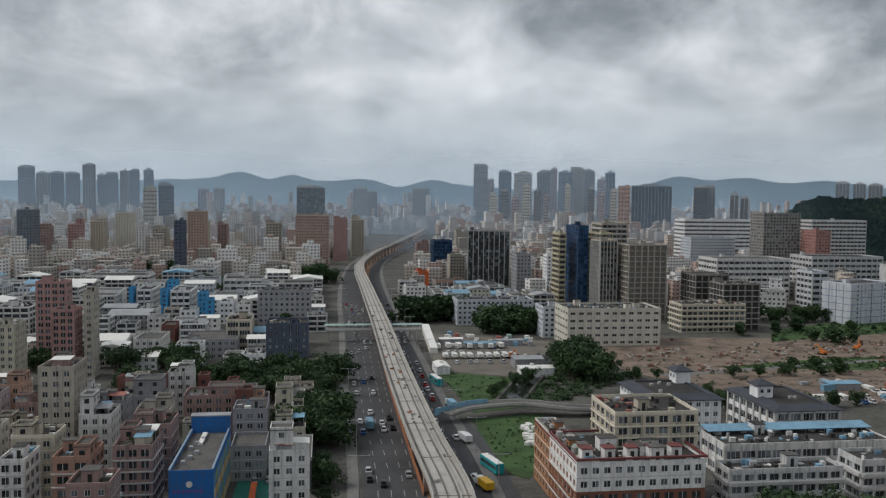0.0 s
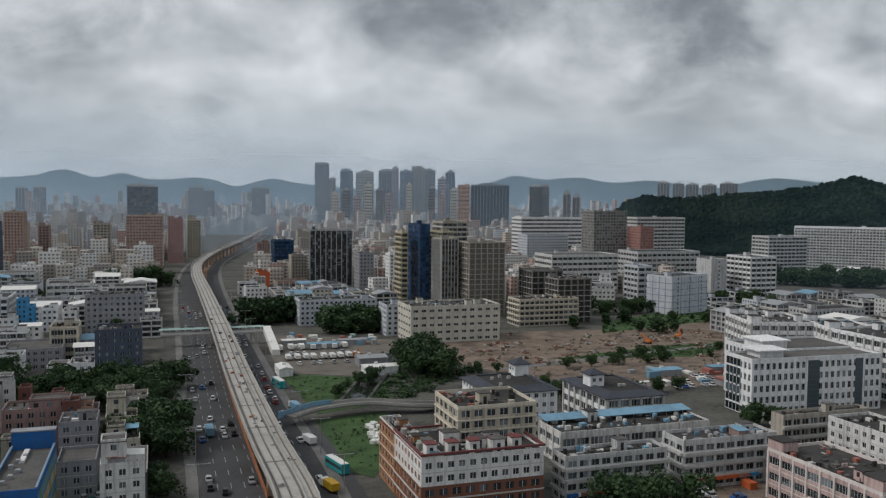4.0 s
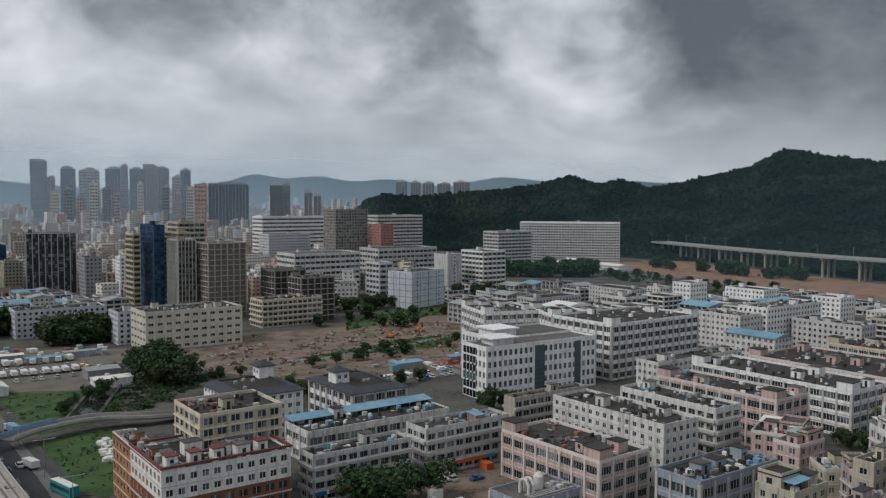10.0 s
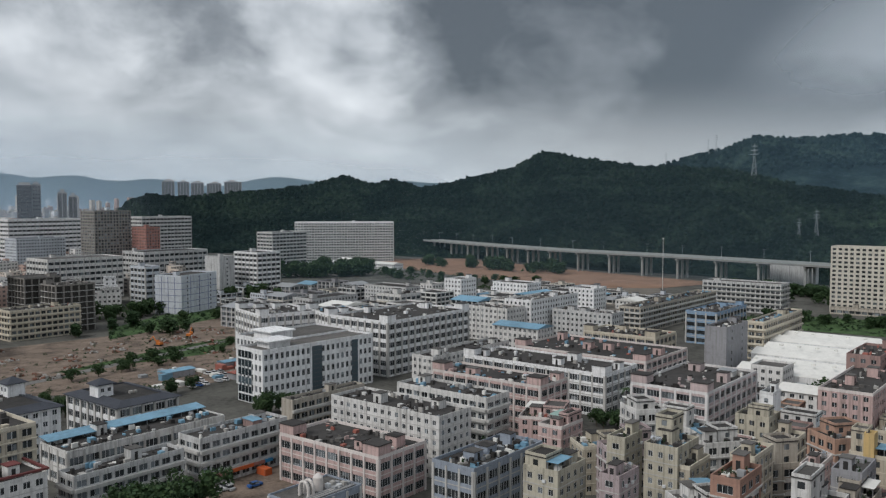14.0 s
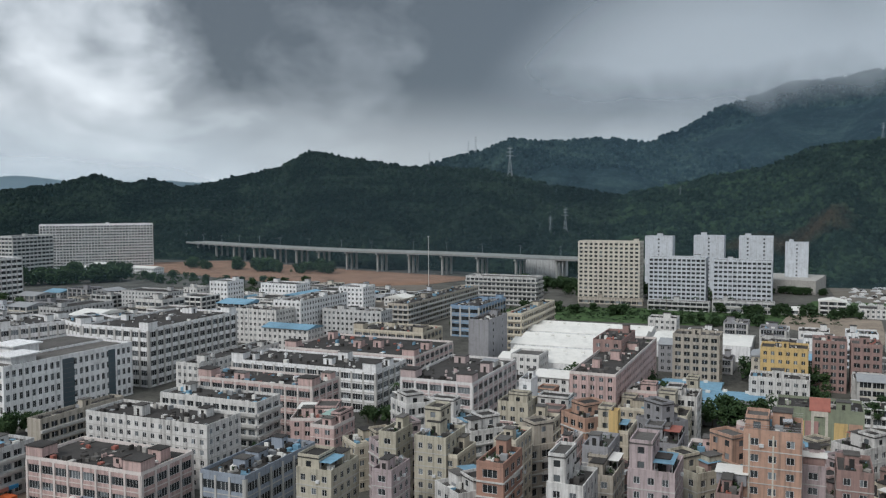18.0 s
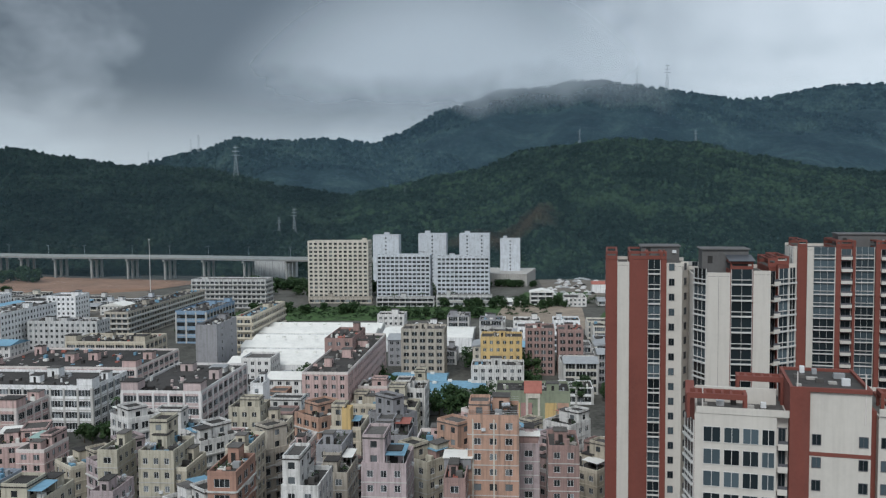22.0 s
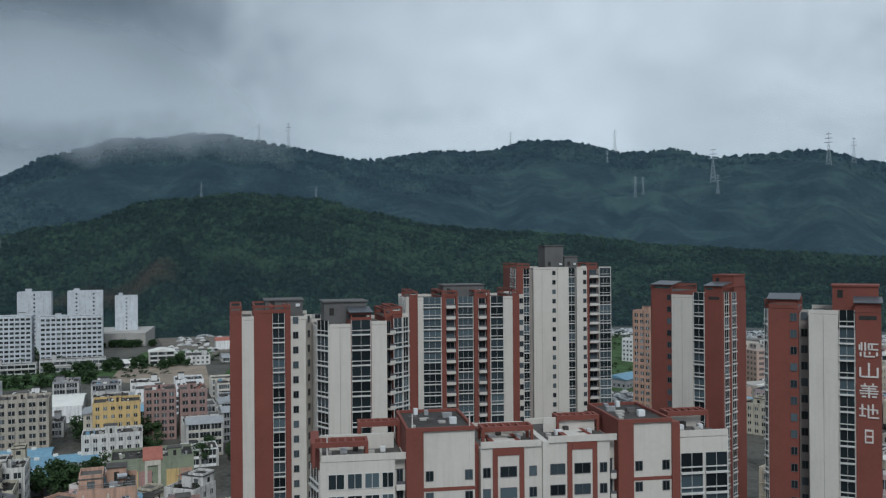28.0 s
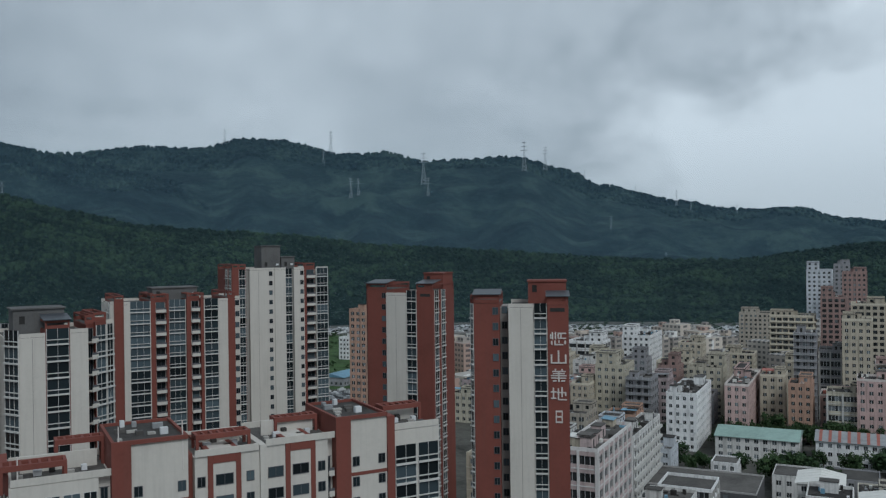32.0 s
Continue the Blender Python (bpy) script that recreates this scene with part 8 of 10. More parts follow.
block('village_house', 'old white village house with a blue roof tarp', 150.2, 62.3, -82.0, 7.1, 12.0, 24.0, 8, 'WHITE_OLD', 'punch', 'hut')
block('village_house', 'grey village house in a row', 176.1, 66.3, 278.0, 5.7, 12.0, 24.0, 8, 'GREY', 'punch', 'hut')
block('village_house', 'grey-pink village house with roof rails', 160.0, 49.0, -82.0, 8.8, 12.0, 26.0, 9, 'GREY_PINK', 'punch', 'hut')
block('village_house', 'pink village house with balconies', 195.6, 49.1, -82.0, 6.2, 12.0, 20.0, 7, 'PINK', 'punch', 'hut')
block('village_house', 'cream village house with a tall yellow column block', 204.3, 72.7, -82.0, 7.8, 12.0, 20.0, 7, 'CREAM', 'punch', 'hut')
block('village_house', 'pink village house with a rusty roof', 188.6, 152.0, -82.0, 7.6, 12.0, 14.0, 5, 'PINK', 'punch', 'hut')
block('village_house', 'narrow grey-pink plastered village house', 178.7, 23.3, -82.0, 4.6, 12.0, 26.0, 9, 'GREY_PINK', 'punch', 'hut')
block('village_house', 'dark pink tiled village house', 178.7, 16.0, -82.0, 6.4, 12.0, 26.0, 9, 'PINK_BROWN', 'punch', 'hut')
block('village_house', 'cream village house with water tanks', 196.4, 89.9, 278.0, 6.1, 12.0, 21.0, 7, 'CREAM', 'balcony', 'hut')
block('village_house', 'pink village house between taller ones', 186.4, 78.2, -82.0, 4.0, 11.4, 20.0, 7, 'PINK', 'punch', 'hut')
block('village_house', 'small cream village house in a row', 172.1, 100.5, 278.0, 4.2, 12.0, 18.0, 6, 'CREAM', 'punch', 'hut')
block('village_house', 'grey village house with glazed roof terrace', 209.4, 62.5, -82.0, 9.2, 12.0, 17.0, 6, 'GREY', 'balcony', 'hut')
block('village_house', 'brown village house in a narrow lane', 160.1, 35.0, -82.0, 4.2, 12.0, 24.0, 8, 'PINK_BROWN', 'punch', 'hut')
block('village_house', 'grey-beige plastered village house', 170.0, 63.5, 278.0, 6.7, 12.0, 20.0, 7, 'CREAM_GREY', 'punch', 'hut')
block('yellow_column', 'tall narrow yellow column block on a roof', 199.0, 71.5, -82.0, 2.2, 3.5, 25.0, 8, 'YELLOW', 'plain', 'bare')
block('white_garden_hall', 'low white hall with black eaves and roof huts', 243.4, 99.7, 278.0, 23.0, 10.0, 11.0, 3, 'WHITE_OLD', 'factory', 'hut')
block('blue_grey_works', 'blue-grey workshop with a debris-strewn roof', 155.7, 148.8, 8.0, 30.6, 13.0, 13.0, 3, 'BLUE_GREY', 'factory', 'clutter')
block('village_house', 'yellow village house with roof terrace', 142.9, 116.7, -82.0, 8.7, 12.0, 20.0, 7, 'YELLOWISH', 'punch', 'hut')
block('village_house', 'grey-pink village house with a white roof', 148.6, 103.8, -82.0, 4.7, 9.2, 20.0, 7, 'GREY_PINK', 'punch', 'hut')
block('village_house', 'low pink house behind a workshop', 202.1, 169.2, -61.2, 13.7, 14.0, 11.0, 4, 'PINK', 'punch', 'hut')
block('duct_works', 'low blue-grey works with white ducts and a silo on its roof', 113.0, 165.0, 8.0, 19.0, 12.0, 9.0, 2, 'BLUE_GREY', 'factory', 'bare')
block('works_block', 'old white works block with a cluttered roof', 166.0, -144.3, 303.0, 32.9, 9.7, 29.0, 7, 'PINK_WHITE', 'factory', 'clutter')
block('gallery_block', 'grey-white block with open galleries', 193.5, -184.6, 303.0, 35.8, 6.1, 22.0, 7, 'WHITE_OLD', 'gallery', 'clutter')
block('white_tower_house', 'white eight-storey block with a cluttered roof', 238.6, -255.5, -57.0, 36.0, 11.2, 21.0, 7, 'WHITE', 'punch', 'clutter')
block('yellow_tower_house', 'yellow apartment block with roof huts', 282.6, -256.5, 303.0, 17.9, 12.9, 25.5, 8, 'YELLOWISH', 'punch', 'hut')
block('scaffolded_block', 'dark block wrapped in scaffolding', 264.4, -255.1, -147.0, 10.4, 14.0, 22.0, 7, 'GREY', 'scaffold', 'flat')
block('village_block', 'pink apartment block on a narrow street', 242.8, -292.2, -57.0, 45.6, 9.2, 21.0, 7, 'PINK', 'punch', 'hut')
block('village_block', 'cream and white apartment block', 237.7, -305.3, -147.0, 10.0, 14.0, 22.0, 7, 'CREAM', 'punch', 'hut')
block('village_block', 'orange-beige apartment block beside another', 220.6, -300.1, -147.0, 9.0, 14.0, 21.0, 7, 'ORANGE_TILE', 'punch', 'hut')
block('village_block', 'pale yellow dormitory with ribbon windows', 203.7, -307.1, 213.0, 17.1, 14.0, 19.0, 5, 'YELLOWISH', 'factory', 'hut')
block('village_block', 'plain pink apartment block beside others', 193.6, -310.3, -147.0, 15.9, 14.0, 25.0, 8, 'PINK', 'punch', 'flat')
block('village_block', 'white works block with large windows', 367.9, -315.0, 213.0, 19.9, 16.0, 24.0, 6, 'WHITE', 'factory', 'hut')
block('village_block', 'white apartment block with plain end wall', 370.9, -358.4, -57.0, 33.1, 16.0, 25.0, 8, 'WHITE', 'punch', 'hut')
block('village_block', 'cream apartment block with balconies', 340.4, -367.2, -147.0, 13.2, 14.0, 22.0, 7, 'CREAM', 'punch', 'hut')
block('village_block', 'beige apartment block on a side street', 289.7, -329.3, -57.0, 32.0, 8.1, 21.0, 7, 'CREAM_GREY', 'punch', 'hut')
block('village_block', 'cream apartment block on a narrow street', 304.0, -363.4, -147.0, 15.2, 14.0, 20.0, 7, 'CREAM', 'balcony', 'hut')
block('village_block', 'low cream apartment block among others', 285.6, -241.0, 213.0, 8.2, 12.0, 18.0, 6, 'CREAM', 'punch', 'hut')
block('village_block', 'brown apartment block behind a white one', 292.2, -300.6, -147.0, 9.7, 12.0, 20.0, 7, 'PINK_BROWN', 'punch', 'hut')
block('village_block', 'beige apartment block among others', 284.9, -314.0, -147.0, 7.8, 12.0, 20.0, 7, 'CREAM_GREY', 'punch', 'hut')
block('village_block', 'grey-beige apartment block below the hill', 395.2, -490.4, -147.0, 21.6, 20.0, 29.1, 10, 'CREAM_GREY', 'punch', 'hut')
block('village_block', 'cream apartment block with long balconies', 316.6, -423.6, 213.0, 23.6, 18.0, 35.9, 11, 'CREAM', 'gallery', 'hut')
block('high_rise', 'white high-rise below the hill', 362.5, -513.9, -147.0, 16.0, 18.0, 58.7, 20, 'WHITE_BLUISH', 'punch', 'hut')
block('high_rise', 'grey high-rise behind a white one', 368.1, -546.6, -147.0, 10.4, 18.0, 61.7, 21, 'GREY', 'punch', 'hut')
block('high_rise', 'red-brown high-rise apartment block', 334.0, -509.2, -147.0, 14.5, 18.0, 57.9, 19, 'PINK_BROWN', 'punch', 'hut')
block('high_rise', 'brown apartment block with balconies', 298.5, -435.5, 213.0, 13.4, 16.0, 46.6, 16, 'PINK_BROWN', 'balcony', 'hut')
block('high_rise', 'cream apartment block with balconies', 262.5, -411.3, -147.0, 16.0, 16.0, 45.7, 15, 'CREAM', 'balcony', 'hut')
block('scaffolded_block', 'dark block wrapped in scaffolding', 239.4, -329.1, -147.0, 9.0, 14.0, 37.9, 13, 'GREY', 'scaffold', 'flat')
block('village_block', 'cream apartment block beside scaffolding', 222.5, -340.7, -147.0, 11.8, 14.0, 44.3, 15, 'CREAM', 'punch', 'hut')
block('village_block', 'grey block with long window strips', 231.9, -343.3, -147.0, 18.0, 14.0, 30.0, 8, 'GREY', 'factory', 'hut')
block('market_hall', 'market hall with a pale green metal roof', 208.3, -258.8, -147.0, 28.2, 20.0, 8.0, 3, 'WHITE_OLD', 'punch', 'green')
block('market_hall', 'white hall with a red-striped metal roof', 179.7, -276.6, -147.0, 28.4, 18.0, 9.0, 3, 'WHITE', 'punch', 'redgable')
block('low_hall', 'low white hall with dark windows', 193.6, -224.0, -147.0, 8.3, 10.0, 6.0, 2, 'WHITE', 'punch', 'bare')
block('low_hall', 'low hall with a dark roof', 181.6, -199.5, -147.0, 33.6, 22.0, 6.0, 2, 'DARK', 'plain', 'bare')
block('low_hall', 'low white hall beside trees', 168.9, -226.6, -147.0, 12.6, 14.0, 7.0, 2, 'WHITE_OLD', 'punch', 'bare')
block('low_hall', 'low grey hall with a white awning', 159.8, -240.8, 213.0, 15.9, 14.0, 6.0, 2, 'GREY', 'punch', 'bare')
block('residential_tower', 'distant tall grey residential tower', 84.1, 1909.1, -2.5, 31.5, 22.0, 151.8, 51, 'TOWER_GREY', 'balcony', 'flat')
block('residential_tower', 'distant tall grey residential tower', 111.7, 1997.9, -3.2, 16.4, 22.0, 120.1, 40, 'GREY_PINK', 'ribs', 'flat')
block('residential_tower', 'distant tall grey residential tower', 151.6, 2085.4, -4.2, 31.2, 22.0, 142.9, 48, 'TOWER_BLUE', 'punch', 'flat')
block('residential_tower', 'distant tall grey residential tower', 178.8, 1902.5, -5.4, 39.7, 22.0, 133.9, 45, 'CREAM_GREY', 'balcony', 'flat')
block('residential_tower', 'distant tall grey residential tower', 234.9, 1987.1, -6.7, 31.1, 22.0, 141.0, 47, 'TOWER_GREY', 'ribs', 'flat')
block('residential_tower', 'distant tall grey residential tower', 269.8, 2073.5, -7.4, 16.9, 22.0, 150.9, 50, 'GREY_PINK', 'punch', 'flat')
block('residential_tower', 'distant tall grey residential tower', 272.0, 1891.5, -8.2, 30.9, 22.0, 137.3, 46, 'TOWER_BLUE', 'balcony', 'flat')
block('residential_tower', 'distant tall grey residential tower', 312.3, 1976.4, -9.0, 30.8, 22.0, 149.4, 50, 'CREAM_GREY', 'ribs', 'flat')
block('residential_tower', 'distant tall grey residential tower', 354.4, 2060.7, -9.8, 25.9, 22.0, 147.4, 49, 'TOWER_GREY', 'punch', 'flat')
block('residential_tower', 'distant tall grey residential tower', 350.4, 1878.6, -10.6, 19.4, 22.0, 123.0, 41, 'GREY_PINK', 'balcony', 'flat')
block('residential_tower', 'distant tall grey residential tower', 385.5, 1963.5, -11.1, 23.1, 22.0, 139.5, 47, 'TOWER_BLUE', 'ribs', 'flat')
block('residential_tower', 'distant blue-grey residential tower', -1039.6, 2120.8, 26.1, 38.6, 24.0, 142.1, 47, 'TOWER_BLUE', 'balcony', 'flat')
block('residential_tower', 'distant blue-grey residential tower', -1043.7, 2218.7, 25.2, 34.7, 24.0, 129.6, 43, 'TOWER_GREY', 'ribs', 'flat')
block('residential_tower', 'distant blue-grey residential tower', -1052.3, 2313.9, 24.5, 37.9, 24.0, 133.8, 45, 'TOWER_BLUE', 'punch', 'flat')
block('residential_tower', 'distant blue-grey residential tower', -943.7, 2165.2, 23.5, 34.3, 24.0, 129.2, 43, 'TOWER_BLUE', 'balcony', 'flat')
block('residential_tower', 'distant blue-grey residential tower', -942.7, 2263.5, 22.6, 32.9, 24.0, 154.4, 51, 'TOWER_GREY', 'ribs', 'flat')
block('residential_tower', 'distant blue-grey residential tower', -948.1, 2358.5, 21.9, 21.3, 24.0, 130.3, 43, 'TOWER_BLUE', 'punch', 'flat')
block('residential_tower', 'distant blue-grey residential tower', -857.6, 2200.8, 21.3, 30.8, 24.0, 131.4, 44, 'TOWER_BLUE', 'balcony', 'flat')
block('residential_tower', 'distant blue-grey residential tower', -860.4, 2296.1, 20.5, 24.2, 24.0, 140.2, 47, 'TOWER_GREY', 'ribs', 'flat')
block('residential_tower', 'distant blue-grey residential tower', -867.5, 2389.4, 20.0, 27.0, 24.0, 144.6, 48, 'TOWER_BLUE', 'punch', 'flat')
block('residential_tower', 'distant blue-grey residential tower', -773.3, 2231.8, 19.1, 25.3, 24.0, 140.7, 47, 'TOWER_BLUE', 'balcony', 'flat')
block('high_rise', 'distant high-rise apartment tower', -460.5, 1334.8, 19.0, 20.8, 24.0, 87.3, 29, 'CREAM_GREY', 'punch', 'flat')
block('high_rise', 'distant high-rise apartment tower', -468.6, 1437.5, 18.1, 25.2, 24.0, 94.0, 31, 'TOWER_BLUE', 'punch', 'flat')
block('high_rise', 'distant high-rise apartment tower', -232.6, 1493.8, 8.9, 48.7, 24.0, 93.6, 31, 'DARK', 'balcony', 'flat')
block('high_rise', 'distant high-rise apartment tower', 263.2, 1234.2, -12.0, 17.5, 24.0, 98.1, 33, 'ORANGE_TILE', 'punch', 'flat')
block('high_rise', 'distant high-rise apartment tower', 408.5, 1662.1, -13.8, 76.7, 24.0, 105.5, 35, 'TOWER_BLUE', 'ribs', 'flat')
block('high_rise', 'distant high-rise apartment tower', 438.6, 1447.0, -16.9, 21.9, 24.0, 101.2, 34, 'DARK', 'punch', 'flat')
block('high_rise', 'distant high-rise apartment tower', 461.3, 1460.9, -17.5, 12.9, 24.0, 102.7, 34, 'TOWER_GREY', 'punch', 'flat')
block('high_rise', 'distant high-rise apartment tower', 474.7, 1382.8, -18.9, 13.8, 24.0, 88.1, 29, 'TOWER_GREY', 'ribs', 'flat')
block('high_rise', 'distant high-rise apartment tower', -444.1, 908.6, -352.0, 15.6, 24.0, 60.1, 20, 'TOWER_BLUE', 'punch', 'flat')
block('high_rise', 'distant high-rise apartment tower', -627.8, 2225.1, 15.8, 28.3, 24.0, 93.8, 31, 'TOWER_GREY', 'ribs', 'flat')
block('high_rise', 'distant high-rise apartment tower', -589.1, 2235.6, 14.8, 28.6, 24.0, 95.8, 32, 'TOWER_GREY', 'balcony', 'flat')
block('high_rise', 'distant high-rise apartment tower', -205.1, 2101.9, 5.6, 34.6, 24.0, 98.9, 33, 'TOWER_GREY', 'punch', 'flat')
block('high_rise', 'distant high-rise apartment tower', -183.5, 2204.3, 4.8, 26.2, 24.0, 91.6, 31, 'TOWER_GREY', 'ribs', 'flat')
block('high_rise', 'distant high-rise apartment tower', -267.0, 924.0, -352.0, 18.2, 24.0, 60.2, 20, 'BRICK', 'punch', 'flat')
block('high_rise', 'distant high-rise apartment tower', -389.6, 1041.1, 8.0, 18.9, 24.0, 54.8, 18, 'CREAM_WHITE', 'punch', 'flat')
block('high_rise', 'distant high-rise apartment tower', -240.1, 775.5, -352.0, 7.3, 24.0, 54.3, 18, 'DARK_BLUE', 'punch', 'flat')
block('high_rise', 'distant high-rise apartment tower', -60.2, 2311.1, 1.5, 45.9, 24.0, 101.4, 34, 'TOWER_GREY', 'punch', 'flat')
block('high_rise', 'distant high-rise apartment tower', 506.0, 1424.8, -19.5, 13.3, 24.0, 83.0, 28, 'TOWER_GREY', 'ribs', 'flat')
block('residential_tower', 'distant pale residential tower in a cluster', 103.9, 1755.9, -3.4, 16.2, 18.0, 86.1, 29, 'CREAM_WHITE', 'punch', 'flat')
block('residential_tower', 'distant pale residential tower in a cluster', 127.0, 1754.4, -4.1, 16.2, 18.0, 94.5, 31, 'TOWER_GREY', 'balcony', 'flat')
block('residential_tower', 'distant pale residential tower in a cluster', 148.8, 1752.7, -4.9, 15.0, 18.0, 78.5, 26, 'GREY_PINK', 'punch', 'flat')
block('residential_tower', 'distant pale residential tower in a cluster', 171.4, 1750.6, -5.6, 15.0, 18.0, 104.2, 35, 'CREAM_WHITE', 'balcony', 'flat')
block('residential_tower', 'distant pale residential tower in a cluster', 194.6, 1748.2, -6.4, 14.9, 18.0, 95.2, 32, 'TOWER_GREY', 'punch', 'flat')
block('residential_tower', 'distant pale residential tower in a cluster', 212.6, 1746.1, -6.9, 11.5, 18.0, 86.2, 29, 'GREY_PINK', 'balcony', 'flat')
block('residential_tower', 'distant pale residential tower in a cluster', 255.5, 1740.3, -8.4, 11.4, 18.0, 105.1, 35, 'CREAM_WHITE', 'punch', 'flat')
block('residential_tower', 'distant pale residential tower in a cluster', 301.8, 1732.9, -9.9, 13.6, 18.0, 99.8, 33, 'TOWER_GREY', 'balcony', 'flat')
block('residential_tower', 'distant pale residential tower in a cluster', 323.2, 1729.0, -10.6, 11.3, 18.0, 88.6, 30, 'GREY_PINK', 'punch', 'flat')
block('residential_tower', 'distant pale residential tower in a cluster', 346.3, 1724.6, -11.4, 13.4, 18.0, 96.9, 32, 'CREAM_WHITE', 'balcony', 'flat')
block('mid_rise', 'mid-rise apartment block in the hazy city', -275.0, 970.7, 368.0, 14.6, 18.0, 48.4, 16, 'CREAM', 'punch', 'hut')
block('mid_rise', 'mid-rise apartment block in the hazy city', -263.0, 1015.4, 368.0, 11.2, 18.0, 43.3, 14, 'PINK_BROWN', 'balcony', 'hut')
block('mid_rise', 'mid-rise apartment block in the hazy city', -241.4, 1061.8, 8.0, 15.8, 18.0, 39.3, 13, 'WHITE_OLD', 'punch', 'hut')
block('mid_rise', 'mid-rise apartment block in the hazy city', -196.9, 989.5, -352.0, 18.4, 18.0, 46.2, 15, 'CREAM_GREY', 'balcony', 'hut')
block('mid_rise', 'mid-rise apartment block in the hazy city', -125.7, 1041.4, 368.0, 16.8, 18.0, 51.0, 17, 'ROSE', 'punch', 'hut')
block('mid_rise', 'mid-rise apartment block in the hazy city', -112.7, 1120.3, -352.0, 16.6, 18.0, 47.8, 16, 'CREAM', 'balcony', 'hut')
block('mid_rise', 'mid-rise apartment block in the hazy city', -24.2, 1008.6, 368.0, 14.9, 18.0, 24.0, 8, 'PINK_BROWN', 'punch', 'hut')
block('mid_rise', 'mid-rise apartment block in the hazy city', 1.2, 1048.9, 368.0, 18.7, 18.0, 27.5, 9, 'WHITE_OLD', 'balcony', 'hut')
block('mid_rise', 'mid-rise apartment block in the hazy city', 24.1, 1088.6, -352.0, 15.6, 18.0, 34.3, 11, 'CREAM_GREY', 'punch', 'hut')
block('mid_rise', 'mid-rise apartment block in the hazy city', -400.3, 925.8, 368.0, 13.0, 18.0, 44.5, 15, 'ROSE', 'balcony', 'hut')
block('mid_rise', 'mid-rise apartment block in the hazy city', -394.2, 971.8, 368.0, 14.4, 18.0, 47.0, 16, 'CREAM', 'punch', 'hut')
block('mid_rise', 'mid-rise apartment block in the hazy city', -463.6, 984.9, 8.0, 16.6, 18.0, 39.3, 13, 'PINK_BROWN', 'balcony', 'hut')
block('mid_rise', 'mid-rise apartment block in the hazy city', -337.5, 950.7, 368.0, 10.0, 18.0, 43.2, 14, 'WHITE_OLD', 'punch', 'hut')
block('mid_rise', 'mid-rise apartment block in the hazy city', -330.8, 995.3, -352.0, 16.1, 18.0, 38.6, 13, 'CREAM_GREY', 'balcony', 'hut')
block('high_rise', 'distant residential tower behind a wooded spur', 856.0, 1820.8, -25.2, 27.5, 24.0, 118.7, 40, 'TOWER_GREY', 'ribs', 'flat')
block('high_rise', 'distant residential tower behind a wooded spur', 885.7, 1806.5, -26.1, 25.2, 24.0, 117.7, 39, 'TOWER_GREY', 'ribs', 'flat')
block('high_rise', 'distant residential tower behind a wooded spur', 913.0, 1792.9, -27.0, 28.0, 24.0, 115.3, 38, 'TOWER_GREY', 'ribs', 'flat')
block('high_rise', 'distant residential tower behind a wooded spur', 945.4, 1776.0, -28.0, 32.0, 24.0, 114.1, 38, 'TOWER_GREY', 'ribs', 'flat')
block('high_rise', 'distant residential tower behind a wooded spur', 982.3, 1755.8, -29.2, 38.7, 24.0, 118.2, 39, 'TOWER_GREY', 'ribs', 'flat')

# ---- details on single buildings ----


def undergrowth(label, points, count, size, seed, mat=None):
    """Low shrubs over a plot, too many to count: leaf clumps joined."""
    r = np.random.default_rng(seed)
    xs, ys = [p[0] for p in points], [p[1] for p in points]
    src = clump_mesh(seed % 3)
    base = np.empty(len(src.vertices) * 3)
    src.vertices.foreach_get("co", base)
    base = base.reshape(-1, 4, 3)[::3].reshape(-1, 3)
    out, n, tries = [], 0, 0
    while n < count and tries < count * 9:
        tries += 1
        x, y = r.uniform(min(xs), max(xs)), r.uniform(min(ys), max(ys))
        inside = False
        for i in range(len(points)):
            (x1, y1), (x2, y2) = points[i], points[i - 1]
            if (y1 > y) != (y2 > y) and x < (x2 - x1) * (y - y1) / (y2 - y1) + x1:
                inside = not inside
        if not inside:
            continue
        a, k = r.uniform(0, 6.28), size * r.uniform(0.5, 1.5)
        c, s = math.cos(a), math.sin(a)
        v = base * np.array([k * 1.6, k * 1.6, k * r.uniform(0.5, 1.0)])
        out.append(np.stack([v[:, 0] * c - v[:, 1] * s + x, v[:, 0] * s + v[:, 1] * c + y, v[:, 2] - 0.1 * k], 1))
        n += 1
    v = np.concatenate(out)
    me = bpy.data.meshes.new("undergrowth")
    me.from_pydata(v.tolist(), [], np.arange(len(v)).reshape(-1, 4).tolist())
    me.materials.append(LEAF)
    solid("undergrowth", me, None, label, "bushes", kind="stuff")


undergrowth("dense green weeds on a plot beside the avenue", ((-2, 378), (12, 306), (38, 318), (44, 362)), 150, 0.9, 1)
undergrowth("green weeds round stacked white sacks", ((13, 294), (36, 302), (33, 262), (24, 238), (16, 263)), 110, 0.8, 2)
undergrowth("rank green bushes along the drainage canal", ((31, 318), (44, 316), (86, 372), (74, 420), (60, 420)), 240, 2.6, 3)
undergrowth("green weeds in the rubble field", ((130, 395), (205, 392), (250, 430), (200, 424)), 150, 1.4, 4)
undergrowth("green weeds behind the rubble field", ((185, 470), (300, 520), (330, 560), (270, 560), (200, 510)), 160, 2.2, 5)
undergrowth("scattered weeds on broken ground", ((75, 405), (110, 362), (232, 330), (290, 470), (190, 478)), 420, 1.0, 6)
